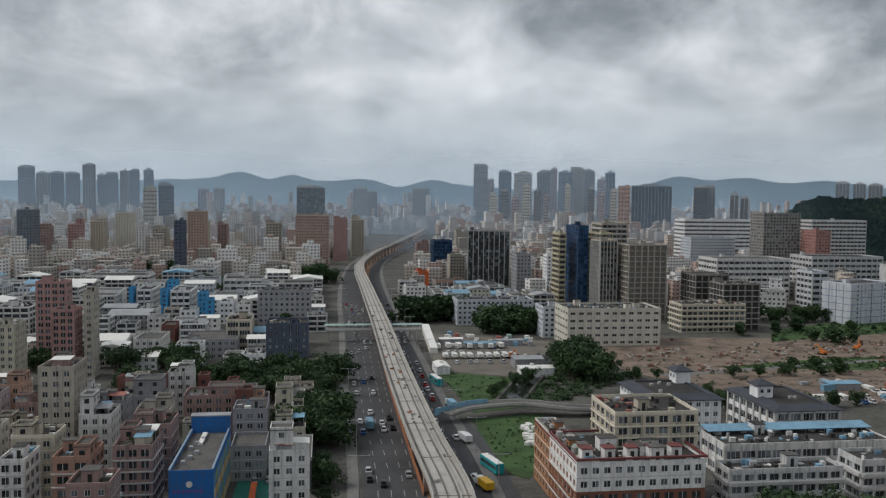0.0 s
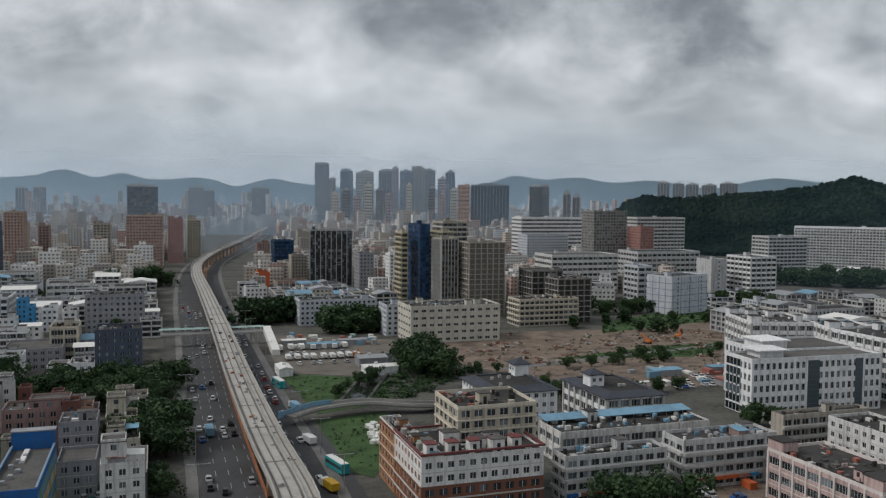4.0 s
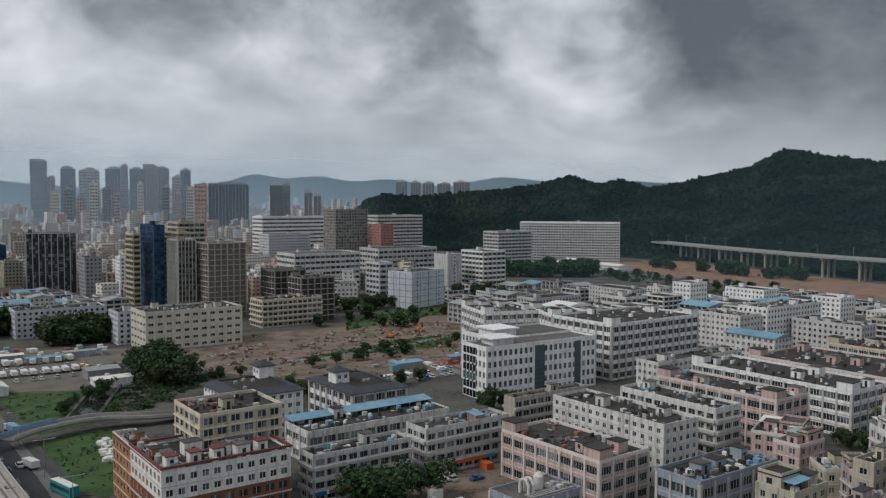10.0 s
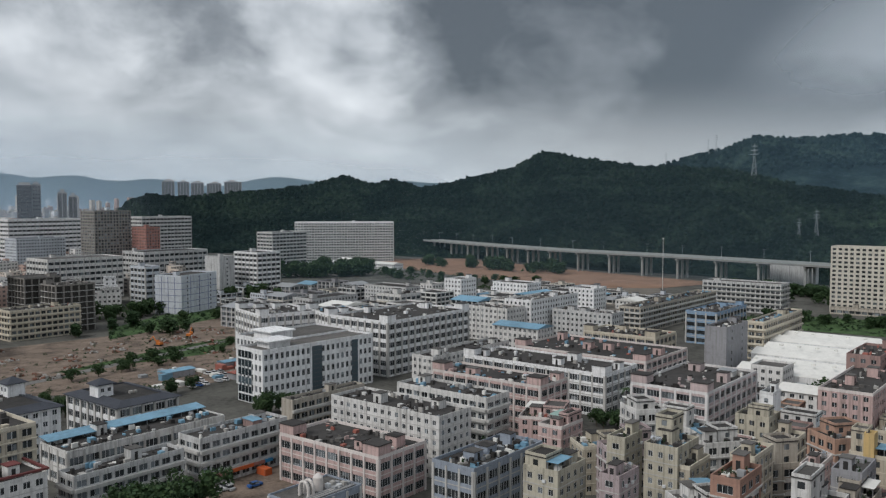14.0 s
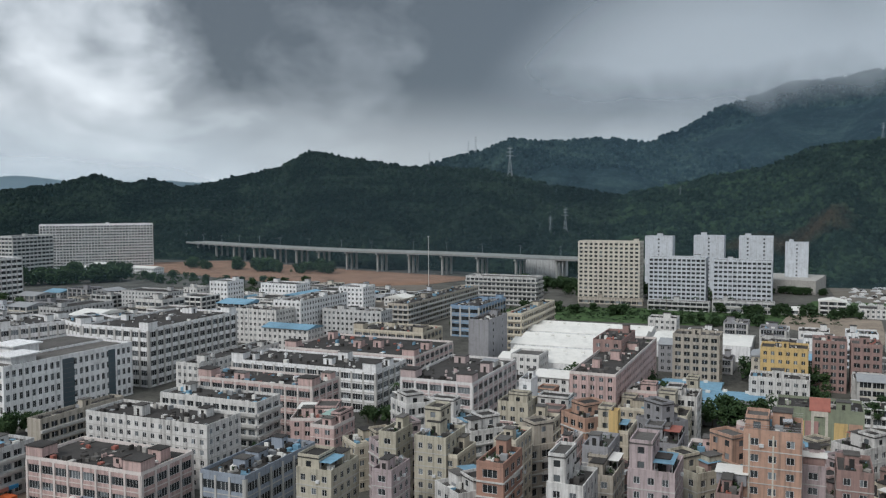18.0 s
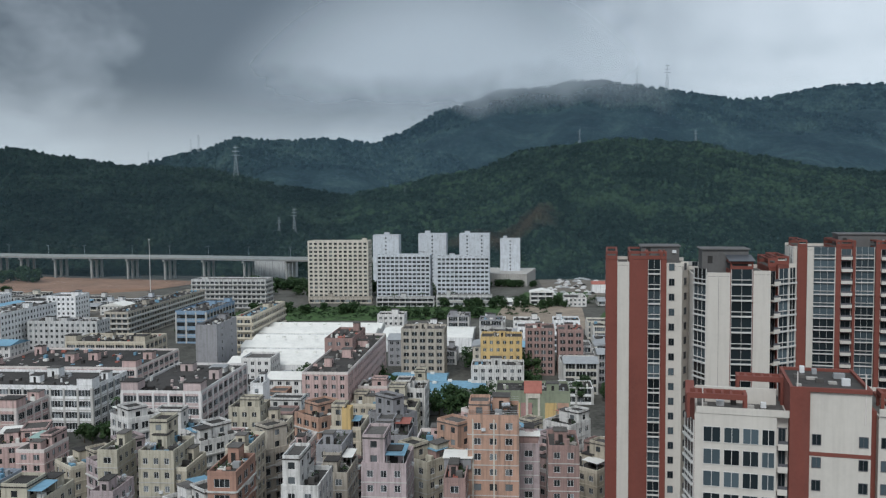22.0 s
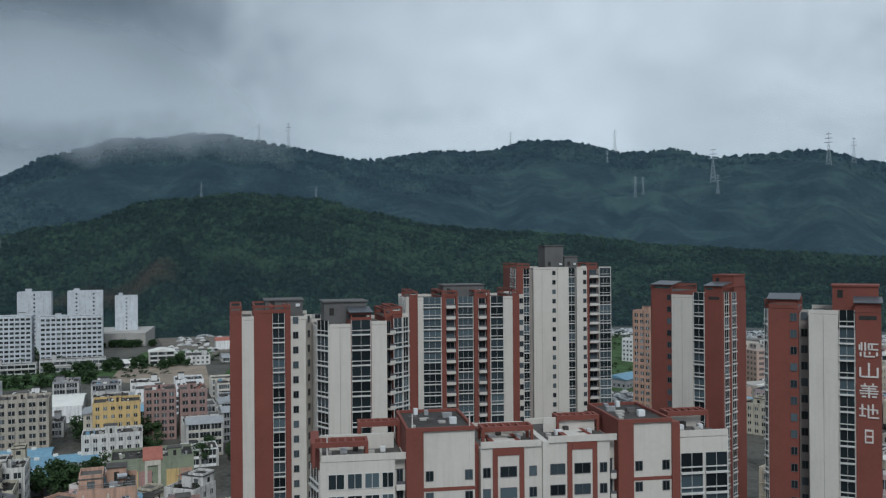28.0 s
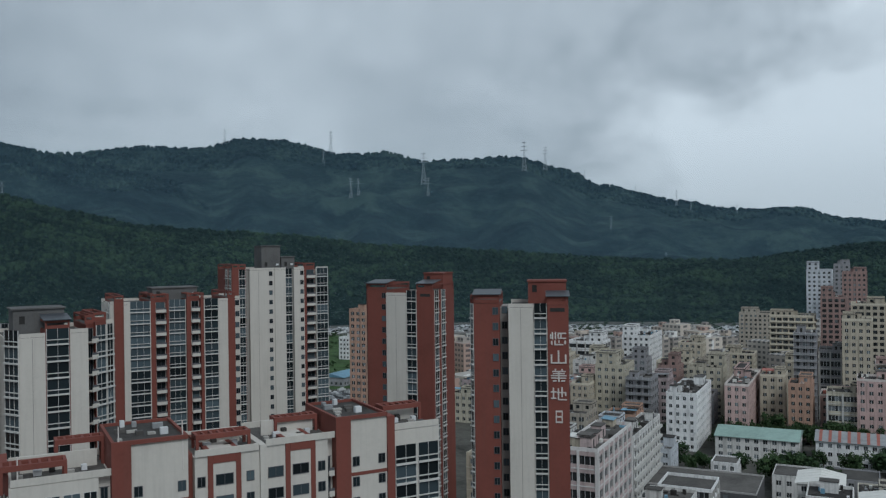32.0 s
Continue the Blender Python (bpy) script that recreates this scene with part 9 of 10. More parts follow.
undergrowth("green bushes before the dormitories", ((470, 330), (560, 250), (600, 160), (640, 60), (560, 60), (520, 140), (500, 230)), 330, 2.6, 7)
undergrowth("green bushes at the edge of the earth field", ((520, 480), (600, 420), (610, 640), (640, 850), (590, 900), (540, 640)), 320, 3.2, 8)
undergrowth("green bushes round the sandy yard", ((600, -60), (660, -60), (660, 120), (608, 110)), 160, 2.6, 9)
undergrowth("green scrub on a field behind the towers", ((360, -180), (520, -260), (640, -330), (520, -340), (370, -240)), 200, 2.0, 10)
undergrowth("green scrub on the valley field", ((440, -175), (714, -285), (690, -365), (560, -320), (434, -225)), 320, 2.2, 14)
undergrowth("green scrub at the foot of the wooded hill", ((640, -90), (790, -100), (740, -330), (640, -340)), 260, 3.4, 11)
undergrowth("green scrub below the foothill", ((560, -420), (700, -420), (560, -740), (470, -720)), 240, 3.6, 12)

# blue-clad shop building: round emblem, lettering bars, roof rim, stair box, ramp and court
sb = next(o for o in bpy.data.objects if o.name == "signboard_building")
bw, bd, bh = 37.5, 10.0, 14.0
BLUE_CLAD = wall_of("BLUE")
emblem = Shape().tube((-bw / 2 - 0.02, 0.4, 11.6), (-bw / 2 - 0.1, 0.4, 11.6), 0.75, 0.75, 18)
part("emblem", emblem, SIGN_WHITE, sb, "round white emblem")
for i in range(7):
    part("lettering_bar", Shape().box(-bw / 2 - 0.08, 3.4 - i * 1.0, 9.6, -bw / 2 - 0.012, 4.1 - i * 1.0, 10.3), material("sign_violet", (0.12, 0.07, 0.25), 0.6), sb)
for y0, y1 in ((-bd / 2 - 0.05, -bd / 2 + 0.4), (bd / 2 - 0.4, bd / 2 + 0.05)):
    part("roof_rim", Shape().box(-bw / 2, y0, bh + 0.91, bw / 2, y1, bh + 1.25), material("blue_grey_rim", (0.22, 0.30, 0.38), 0.6), sb)
part("stair_box", Shape().box(bw / 2 - 3, -bd / 2, bh + 0.03, bw / 2, bd / 2, bh + 4.5).box(bw / 2 - 3.2, -bd / 2 - 0.2, bh + 4.504, bw / 2 + 0.2, bd / 2 + 0.2, bh + 4.8, 1), (BLUE_CLAD, GREY_TIN), sb, "blue clad stair box")
part("roof_skylight", Shape().box(4, 0.5, bh + 0.04, 14, 1.7, bh + 0.7), WHITE_TIN, sb)
for i in range(6):
    part("roof_unit", Shape().box(-12 + i * 4, 2.4 - (i % 3), bh + 0.04, -10.8 + i * 4, 3.4 - (i % 3), bh + 0.9), GREY_TIN, sb)
MURAL = [material("mural_" + n, c, 0.8, vary=0.15, streak=0.2) for n, c in (("ochre", (0.40, 0.29, 0.08)), ("green", (0.16, 0.27, 0.14)), ("cream", (0.42, 0.38, 0.28)), ("blue", (0.10, 0.24, 0.42)))]
for i in range(9):
    for k in range(4):
        part("mural_panel", Shape().box(-bw / 2 + 0.8 + i * 4.05, -bd / 2 - 0.05, 0.4 + k * 3.3, -bw / 2 + 4.4 + i * 4.05, -bd / 2 - 0.012, 3.2 + k * 3.3), MURAL[(i * 2 + k) % 4], sb)
solid("sports_court", Shape().box(-7, -17, 0.02, 7, 17, 0.12), material("court_green", (0.03, 0.17, 0.14), 0.8, vary=0.15), "teal painted sports court beside a blue building", "court", pose(-46, 212, 0, 0, 0, 8), kind="structure")
ob = thing("slide", "orange play ramp on a teal court", "ramp", pose(-47.5, 210, 0.12, 0, 0, 8))
part("ramp", Shape().prism(((-9, 0.3), (9, 2.6), (9, 2.8), (-9, 0.5)), -0.8, 0.8), wall_of("ORANGE"), ob)
for yy in (-5, 0, 5):
    part("post", Shape().box(-0.5, yy - 0.1, 0, 0.5, yy + 0.1, 0.3 + (yy + 9) * 0.128), STEEL, ob)

# red coping of the guesthouse and its roof plant
gw = [o for o in bpy.data.objects if o.name.startswith("guesthouse_wing")][-1]
gt = next(tk for tk in TAKEN if abs(tk[0] - gw.matrix_world.translation.x) < 0.1 and abs(tk[1] - gw.matrix_world.translation.y) < 0.1)
ghw = gt[3] / 2
for x0, y0, x1, y1 in ((-ghw - 0.3, -12.35, ghw + 0.3, -11.7), (-ghw - 0.3, 11.7, ghw + 0.3, 12.3), (-ghw - 0.3, -11.69, -ghw + 0.3, 11.69), (ghw - 0.3, -11.69, ghw + 0.3, 11.69)):
    part("red_coping", Shape().box(x0, y0, 7.45, x1, y1, 7.95), RED_TRIM, gw, "dark red coping")
for i in range(5):
    px = -ghw + 2 + i * (2 * ghw - 4) / 5
    part("roof_hut", Shape().box(px, -9.5, 6.54, px + 2.6, -6.6, 9.3).box(px - 0.25, -9.75, 9.304, px + 2.85, -6.35, 9.55, 1).box(px + 0.8, -9.56, 6.7, px + 1.7, -9.504, 8.6, 2), (wall_of("WHITE_CLEAN"), RED_TRIM, SHADE_AND_BLACK), gw, "white roof hut with a red-brown lid")
part("terrace_cover", Shape().box(-ghw + 2, -4.5, 6.54, -ghw + 5, -1.5, 8.4), GREEN_TIN, gw)
gh = next(o for o in bpy.data.objects if o.name == "guesthouse")
for i in range(9):
    k = Shape().tube((-15 + i * 3.4, -1.0 + 1.6 * (i % 2), 16.05), (-15 + i * 3.4, -1.0 + 1.6 * (i % 2), 18.0), 0.85, 0.85, 12)
    part("roof_tank", k, CONCRETE if i % 3 else TANK, gh)
for i in range(3):
    part("roof_pipe", Shape().tube((-18, -1.8 + i * 1.1, 16.4), (18, -1.8 + i * 1.1, 16.4), 0.12, 0.12, 6), CONCRETE, gh)

# kindergarten: orange and yellow panels, arched red gable
kg = next(o for o in bpy.data.objects if o.name == "kindergarten")
for i, c in enumerate(("ORANGE_TILE", "YELLOW", "ROSE", "GREEN_PALE", "YELLOW", "ORANGE_TILE")):
    part("wall_panel", Shape().box(-12.3 + i * 4.1, -8.08, 3.2, -8.5 + i * 4.1, -8.012, 8.8), wall_of(c), kg)
part("red_gable", Shape().prism(((-8.3, 12.0), (-5, 12.0), (-5, 12.2), (-6.6, 16.0), (-8.3, 12.2)), -3, 3), RED_TIN, kg, "red gable over the entrance")
part("entrance_arch", Shape().box(-2.4, -8.4, 0, -1.6, -8.013, 12).box(1.6, -8.4, 0, 2.4, -8.013, 12).box(-1.6, -8.4, 10.4, 1.6, -8.013, 12), wall_of("CREAM_WHITE"), kg)

# tall house railings
oh = next(o for o in bpy.data.objects if o.name == "orange_tower")
for z in (34.95, 35.4, 35.8):
    part("rail", Shape().box(-5.1, -6.0, z, 5.1, -5.94, z + 0.05).box(-5.1, 5.94, z, 5.1, 6.0, z + 0.05), STEEL, oh)
for k in range(2):
    part("pale_stripe", Shape().box(-4.2 + 4.2 * k, -6.06, 0, -3.9 + 4.2 * k, -6.012, 34), wall_of("CREAM_WHITE"), oh)

# white office: glazed slot, roof pavilion
wo = next(o for o in bpy.data.objects if o.name == "white_office")
ow = next(tk for tk in TAKEN if abs(tk[0] - wo.matrix_world.translation.x) < 0.1 and abs(tk[1] - wo.matrix_world.translation.y) < 0.1)
w2, d2 = ow[3] / 2, ow[4] / 2
for x0, x1 in ((-0.16 * w2, 0.02 * w2), (0.58 * w2, 0.70 * w2)):
    part("glazed_slot", Shape().box(x0, -d2 - 0.05, 1.0, x1, -d2 - 0.012, 19.9), TOWERGLASS, wo, "dark glazed stair strip")
    for k in range(1, 11):
        part("slot_mullion", Shape().box(x0, -d2 - 0.12, k * 1.8, x1, -d2 - 0.052, k * 1.8 + 0.12), DARKFRAME, wo)
part("roof_pavilion", Shape().box(-w2 + 7, -d2 + 5, 20.54, -w2 + 17, d2 - 3, 23.0).box(-w2 + 5.5, -d2 + 3.5, 23.004, -w2 + 18.5, d2 - 1.5, 23.5), wall_of("WHITE"), wo, "white roof pavilion")
ow2 = next(o for o in bpy.data.objects if o.name == "office_wing")
part("roof_pavilion", Shape().box(-20, -9, 20.34, -9, 3, 23.6).box(-21, -10, 23.604, -8, 4, 24.1), wall_of("WHITE"), ow2, "white roof pavilion")
for k in range(6):
    sf = Shape()
    side_box(sf, 3, 57.0, 16.0, -7.6, 1.4, 0.02, 0.12, 0.4 + k * 3.4, 3.0 + k * 3.4)
    part("glazed_panel", sf, TOWERGLASS, wo, "dark glazed end panel")
    for q in range(5):
        bar = Shape()
        side_box(bar, 3, 57.0, 16.0, -7.6 + q * 2.2, -7.45 + q * 2.2, 0.121, 0.2, 0.4 + k * 3.4, 3.0 + k * 3.4)
        part("slot_mullion", bar, FRAME, wo)

# ducts, silo and fans on the roof of the small works
dw = next(o for o in bpy.data.objects if o.name == "duct_works")
for px in (-4.5, -3.0):
    pts = [(px, -2.5, 9.05), (px, -2.5, 11.2), (px, -2.0, 12.3), (px, -1.0, 12.7), (px, 0.0, 12.3), (px, 0.5, 11.2), (px, 0.5, 9.05)]
    for a, b in zip(pts, pts[1:]):
        part("duct", Shape().tube(a, b, 0.38, 0.38, 10), SIGN_WHITE, dw, "bent white duct")
part("silo", Shape().tube((0.8, 0, 9.05), (0.8, 0, 12.2), 1.25, 1.25, 16).tube((0.8, 0, 12.2), (0.8, 0, 13.0), 1.25, 0.5, 16), SIGN_WHITE, dw, "white upright silo")
for i in range(7):
    part("fan_box", Shape().box(2.8 + (i % 4) * 1.5, -3.6 + 2.2 * (i // 4), 9.05, 3.8 + (i % 4) * 1.5, -2.4 + 2.2 * (i // 4), 9.9 + 0.2 * (i % 3)), (GREY_TIN, FRAME, CONCRETE)[i % 3], dw)
    part("pipe", Shape().tube((-5.5, -4.6 + 0.45 * i, 9.3), (8.5, -4.6 + 0.45 * i, 9.3), 0.09, 0.09, 6), (GREY_TIN, SIGN_WHITE)[i % 2], dw)
# shop boards under the dormitories
for o, bw2, bd2 in [(o, 15.2, 5.05) for o in bpy.data.objects if o.get("label", "").endswith("shops at street level")] + [(o, 15.0, 3.8) for o in bpy.data.objects if o.get("label", "") == "grey walled dormitory with open galleries"]:
    u = -bw2
    for i, (ln, c) in enumerate(((3.2, "BLUE"), (0.8, "WHITE"), (5.5, "RED"), (7.5, "ORANGE"), (4.0, "RED"), (3.0, "SKY_BLUE"))):
        part("shop_board", Shape().box(u + 0.1, -bd2 - 1.3, 2.5, u + ln - 0.1, -bd2 - 0.84, 3.4), wall_of(c), o)
        u += ln
# tall white mast beside the highway
solid("lamp_mast", Shape().tube((0, 0, 0), (0, 0, 46), 0.3, 0.16, 8).tube((0, 0, 45.4), (0, 0, 46.2), 0.8, 0.8, 10), SIGN_WHITE, "tall white lighting mast beside the highway", "mast", pose(620, 392, 0))

# orange excavators
YELLOW_PAINT = material("excavator_orange", (0.52, 0.16, 0.03), 0.5, vary=0.1)


def excavator(x, y, yaw):
    ob = thing("excavator", "orange tracked excavator on bare ground", "excavator", pose(x, y, 0.12, 0, 0, yaw), "excavators")
    for sx in (-1.2, 1.2):
        part("track", Shape().prism(((-2, 0.1), (-1.6, 0), (1.6, 0), (2, 0.1), (2, 0.7), (1.6, 0.85), (-1.6, 0.85), (-2, 0.7)), sx - 0.3, sx + 0.3), SHADE_AND_BLACK, ob)
    part("body", Shape().box(-1.3, -0.4, 0.9, 1.3, 2.4, 2.1), YELLOW_PAINT, ob)
    part("cab", Shape().box(-1.25, -1.7, 0.9, -0.1, -0.42, 2.9), YELLOW_PAINT, ob)
    part("cab_window", Shape().box(-1.15, -1.74, 1.7, -0.2, -1.704, 2.7), GLASS, ob)
    part("boom", Shape().tube((0.4, -0.4, 1.6), (0.4, -3.4, 5.0), 0.32, 0.28, 6), YELLOW_PAINT, ob)
    part("arm", Shape().tube((0.4, -3.4, 5.0), (0.4, -5.6, 2.6), 0.26, 0.2, 6), YELLOW_PAINT, ob)
    part("bucket", Shape().prism(((-6.3, 1.6), (-5.3, 1.5), (-5.2, 2.6), (-5.8, 2.8)), -0.1, 0.9), SHADE_AND_BLACK, ob)


excavator(34, 412, 30)
excavator(196, 432, 200)
excavator(222, 448, 130)
excavator(208, 352, 90)

# yard: rows of white vans, stacked pipes, cabins
rv = random.Random(5)
for i in range(9):
    lorry(2 + i * 4.2 + rv.uniform(-0.5, 0.5), 409 + rv.uniform(-1, 1) + i * 0.6, 0.11, 98, "white box van parked in the works yard", WHITE_TIN, 6.5, 2.5)
for i in range(7):
    lorry(-2 + i * 5.5, 436 + rv.uniform(-1, 1) + i * 0.8, 0.11, 98, "white lorry parked in the works yard", WHITE_TIN, 8, 2.9)
for i in range(16):
    x, y = rv.uniform(2, 50), rv.uniform(445, 478)
    s = Shape().box(-rv.uniform(1, 3), -1.2, 0, rv.uniform(1, 3), 1.2, rv.uniform(0.8, 2.6))
    solid("site_cabin" if i % 2 else "crate", s, rv.choice((BLUE_TIN, WHITE_TIN, GREY_TIN, RED_TIN, GREEN_TIN, WHITE_TIN)), "small metal site cabin in a cluttered yard" if i % 2 else "large metal crate in a cluttered yard", "site cabin" if i % 2 else "crate", pose(x, y, 0.11, 0, 0, rv.choice((8, 98))), "yard clutter")
for i in range(20):
    x, y = rv.uniform(130, 235), rv.uniform(331, 362)
    s = Shape().box(-rv.uniform(1, 4), -1.3, 0, rv.uniform(1, 4), 1.3, rv.uniform(0.8, 2.6))
    solid("site_cabin", s, rv.choice((BLUE_TIN, BLUE_TIN, RED_TIN, GREY_TIN, WHITE_TIN, RED_TIN)), "small coloured metal cabin behind the halls", "site cabin", pose(x, y, 0.11, 0, 0, rv.choice((8, 98))), "yard clutter")
grove(560, 640, 98, 300, 50, 16, 8, "green tree before the earth field")
grove(682, 318, 98, 90, 26, 26, 9, "dark green tree below the highway deck")
grove(731, 112, 98, 44, 6, 12, 5, "dark green bush before the retaining wall")
grove(520, 780, -30, 160, 40, 18, 12, "dark tree before the white slab block")
grove(120, 262, 98, 30, 8, 6, 8, "dark green tree between workshops")
grove(165, 268, 8, 30, 6, 6, 7, "dark green tree between factories")
grove(208, -222, 30, 26, 10, 8, 7, "dark green tree beside the market hall")
grove(175, -268, 30, 30, 16, 9, 7, "dark green tree among low halls")
grove(226, -262, 30, 44, 6, 10, 6, "dark green street tree")
grove(330, 20, 98, 50, 24, 12, 7, "green tree beside the kindergarten")

grove(-92, 500, 98, 130, 8, 10, 8, "dark green street tree beside the avenue")
grove(-100, 600, 98, 90, 8, 7, 8, "dark green street tree beside the avenue")
grove(-230, 700, 8, 160, 14, 14, 10, "dark tree in the city")
grove(-150, 660, 8, 90, 12, 8, 10, "dark tree in the city")
grove(-95, 335, 10, 110, 14, 26, 8, "dark green tree in a belt behind houses")
grove(-62, 322, 10, 40, 10, 10, 8, "dark green tree in a belt behind houses")

# palms and a tall thin conifer in the factory courts
FROND = material("palm_frond", (0.045, 0.08, 0.03), 0.7, vary=0.3)


def palm(x, y, h, label="tall palm tree with drooping green fronds"):
    r = random.Random(int(x * 7 + y))
    ob = thing("palm", label, "palm tree", pose(x, y, 0, 0, 0, r.uniform(0, 360)), "palms")
    part("trunk", Shape().tube((0, 0, 0), (0.2, 0, h), 0.24, 0.15, 8), BARK, ob)
    for k in range(12):
        a = k * 0.5236 + r.uniform(-0.15, 0.15)
        s, ln, up = Shape(), r.uniform(2.4, 3.2), r.uniform(0.5, 1.3)
        for j in range(7):
            u = j / 6
            rr, z, wd = ln * u, h + up * u * 2 - 2.6 * u * u, 0.42 * (1 - u) ** 0.6 + 0.03
            cx, cy = 0.2 + rr * math.cos(a), rr * math.sin(a)
            s.v += [(cx - wd * math.sin(a), cy + wd * math.cos(a), z - 0.12), (cx, cy, z), (cx + wd * math.sin(a), cy - wd * math.cos(a), z - 0.12)]
            if j:
                b = 3 * j
                s.f += [(b - 3, b, b + 1, b - 2), (b - 2, b + 1, b + 2, b - 1)]
                s.m += [0, 0]
        part("frond", s, FROND, ob)


for px, py, ph in (((379, 78, 9), (333, 61, 8), (341, 24, 9), (582, 172, 9), (592, 154, 9), (604, 134, 9), (257, 194, 13), (254, 175, 10))):
    palm(px, py, ph)

# ---- the rest of the city ----


def free(x, y, r):
    for bx, by, yaw, w, d in TAKEN:
        dx, dy = x - bx, y - by
        c, s = math.cos(radians(-yaw)), math.sin(radians(-yaw))
        u, v = abs(dx * c - dy * s), abs(dx * s + dy * c)
        if u < w / 2 + r and v < d / 2 + r:
            return False
    return True


def clear_of_road(x, y, gap):
    return all((Vector((x, y, 0)) - Vector((p.x, p.y, 0))).length > gap for p in line)


PLASTER = ("CREAM", "WHITE_OLD", "PINK_BROWN", "GREY", "CREAM_GREY", "YELLOWISH", "GREY_PINK", "PINK", "ORANGE_TILE")
WORDS = {"CREAM": "cream", "WHITE_OLD": "old white", "PINK_BROWN": "pinkish brown", "GREY": "grey", "CREAM_GREY": "beige", "YELLOWISH": "pale yellow", "GREY_PINK": "grey-pink", "PINK": "pink", "ORANGE_TILE": "orange-beige", "WHITE_CLEAN": "white", "GREY_WHITE": "grey-white", "WHITE_BLUISH": "pale bluish", "CREAM_WHITE": "cream-white", "WHITE": "bright white"}
WEST = ("WHITE", "WHITE_CLEAN", "WHITE_OLD", "WHITE_BLUISH", "WHITE", "CREAM_WHITE")
WORKS = ("WHITE_OLD", "WHITE_CLEAN", "GREY_WHITE", "WHITE_BLUISH", "CREAM_WHITE", "WHITE", "GREY")
LIDS = ("flat", "dark", "bare", "gable", "blue", "gable", "flat", "dark")
ri = random.Random(77)


def infill(x0, y0, x1, y1, yaw, step, hs, style, limit, test=None, name="village_house", palette=PLASTER, tops=("hut",)):
    """Houses on a loose grid, turned by yaw about the area's corner."""
    n = 0
    m = pose(x0, y0, 0, 0, 0, yaw)
    for i in range(int(abs(x1) / step)):
        for j in range(int(abs(y1) / step)):
            if n >= limit:
                return
            q = m @ Vector(((i + ri.uniform(.35, .65)) * step, (j + ri.uniform(.35, .65)) * step, 0))
            w, d = step * ri.uniform(.62, .86), step * ri.uniform(.62, .86)
            if not free(q.x, q.y, max(w, d) * 0.52) or not clear_of_road(q.x, q.y, 26 + w / 2) or (test and not test(q.x, q.y)):
                continue
            key = ri.choice(palette)
            fl = ri.randint(*hs)
            block(name, f"{WORDS[key]} {'low workshop' if fl < 4 else 'village house'} in a dense quarter", q.x, q.y, yaw + ri.choice((0, 90)), w, d, fl * 3.05, fl, key, ri.choice(style), ri.choice(tops))
            n += 1


infill(120, 40, 120, 140, -30, 13.5, (4, 7), ("punch", "balcony"), 40, lambda x, y: 125 < math.hypot(x, y) < 235 and x > 100 and -8 < math.degrees(math.atan2(y, x)) < 46)
infill(-150, 186, 130, 150, 9, 13.5, (2, 5), ("punch", "balcony"), 75, lambda x, y: x < -34 and 190 < y < 302 and x > -0.62 * y, palette=PLASTER + ("WHITE_OLD", "GREY_WHITE", "CREAM_WHITE", "GREY_WHITE"))
infill(-230, 330, 190, 110, 9, 16, (2, 4), ("punch", "factory"), 70, lambda x, y: x < -46 and x > -0.62 * y and 372 < y < 450, "low_works", WEST, LIDS)
infill(-330, 440, 300, 260, 9, 27, (3, 5), ("factory", "twin", "factory", "punch"), 80, lambda x, y: x < -60 and x > -0.6 * y, "works", WEST, LIDS)
infill(-330, 440, 300, 260, 9, 15, (2, 3), ("punch", "factory"), 60, lambda x, y: x < -50 and x > -0.6 * y, "low_works", WEST, LIDS)
infill(180, -420, 260, 220, 33, 19, (4, 7), ("punch", "balcony"), 80, lambda x, y: 330 < math.hypot(x, y) < 560 and y < -200 and x < 420)
infill(270, 330, 300, 200, 8, 30, (3, 5), ("factory", "punch", "twin"), 30, lambda x, y: y < 480 and 390 < math.hypot(x, y) < 620 and x < 520, "works", WORKS, LIDS)
infill(270, 330, 300, 200, 8, 16, (1, 3), ("factory", "punch"), 30, lambda x, y: y < 480 and 390 < math.hypot(x, y) < 620 and x < 520, "low_works", WORKS, LIDS)
infill(150, -330, 160, 160, 33, 17, (4, 7), ("punch", "balcony"), 22, lambda x, y: 112 < -math.degrees(math.atan2(-x, y)) < 128 and 205 < math.hypot(x, y) < 420)
infill(150, -260, 200, 120, 33, 17, (2, 4), ("punch", "factory"), 34, lambda x, y: 128 < -math.degrees(math.atan2(-x, y)) < 156 and 215 < math.hypot(x, y) < 330, "low_workshop", WORKS, ("hut", "flat", "bare", "gable"))
infill(300, -30, 220, 200, 8, 19, (2, 4), ("punch", "factory"), 46, lambda x, y: x > 290 and math.hypot(x, y) < 540 and -30 < y < 190, "low_works", WORKS, LIDS)
infill(220, 60, 120, 100, 8, 15, (3, 5), ("punch", "balcony"), 18, lambda x, y: 205 < math.hypot(x, y) < 300 and y > 20)
infill(-20, 560, 110, 170, 8, 21, (2, 4), ("punch", "factory"), 26, lambda x, y: x < 85, "low_works", WORKS, LIDS)
infill(190, 590, 120, 120, -18, 26, (3, 6), ("factory", "punch"), 12, None, "works", WORKS)
infill(300, 480, 230, 120, 8, 24, (1, 3), ("factory", "punch"), 24, lambda x, y: x < 520 and x > 310, "low_works", WORKS, LIDS)
infill(480, 40, 140, 150, 8, 30, (2, 3), ("punch", "factory"), 3, lambda x, y: math.hypot(x, y) > 540 and (y < 30 or x > 615), "low_works", WORKS, LIDS)
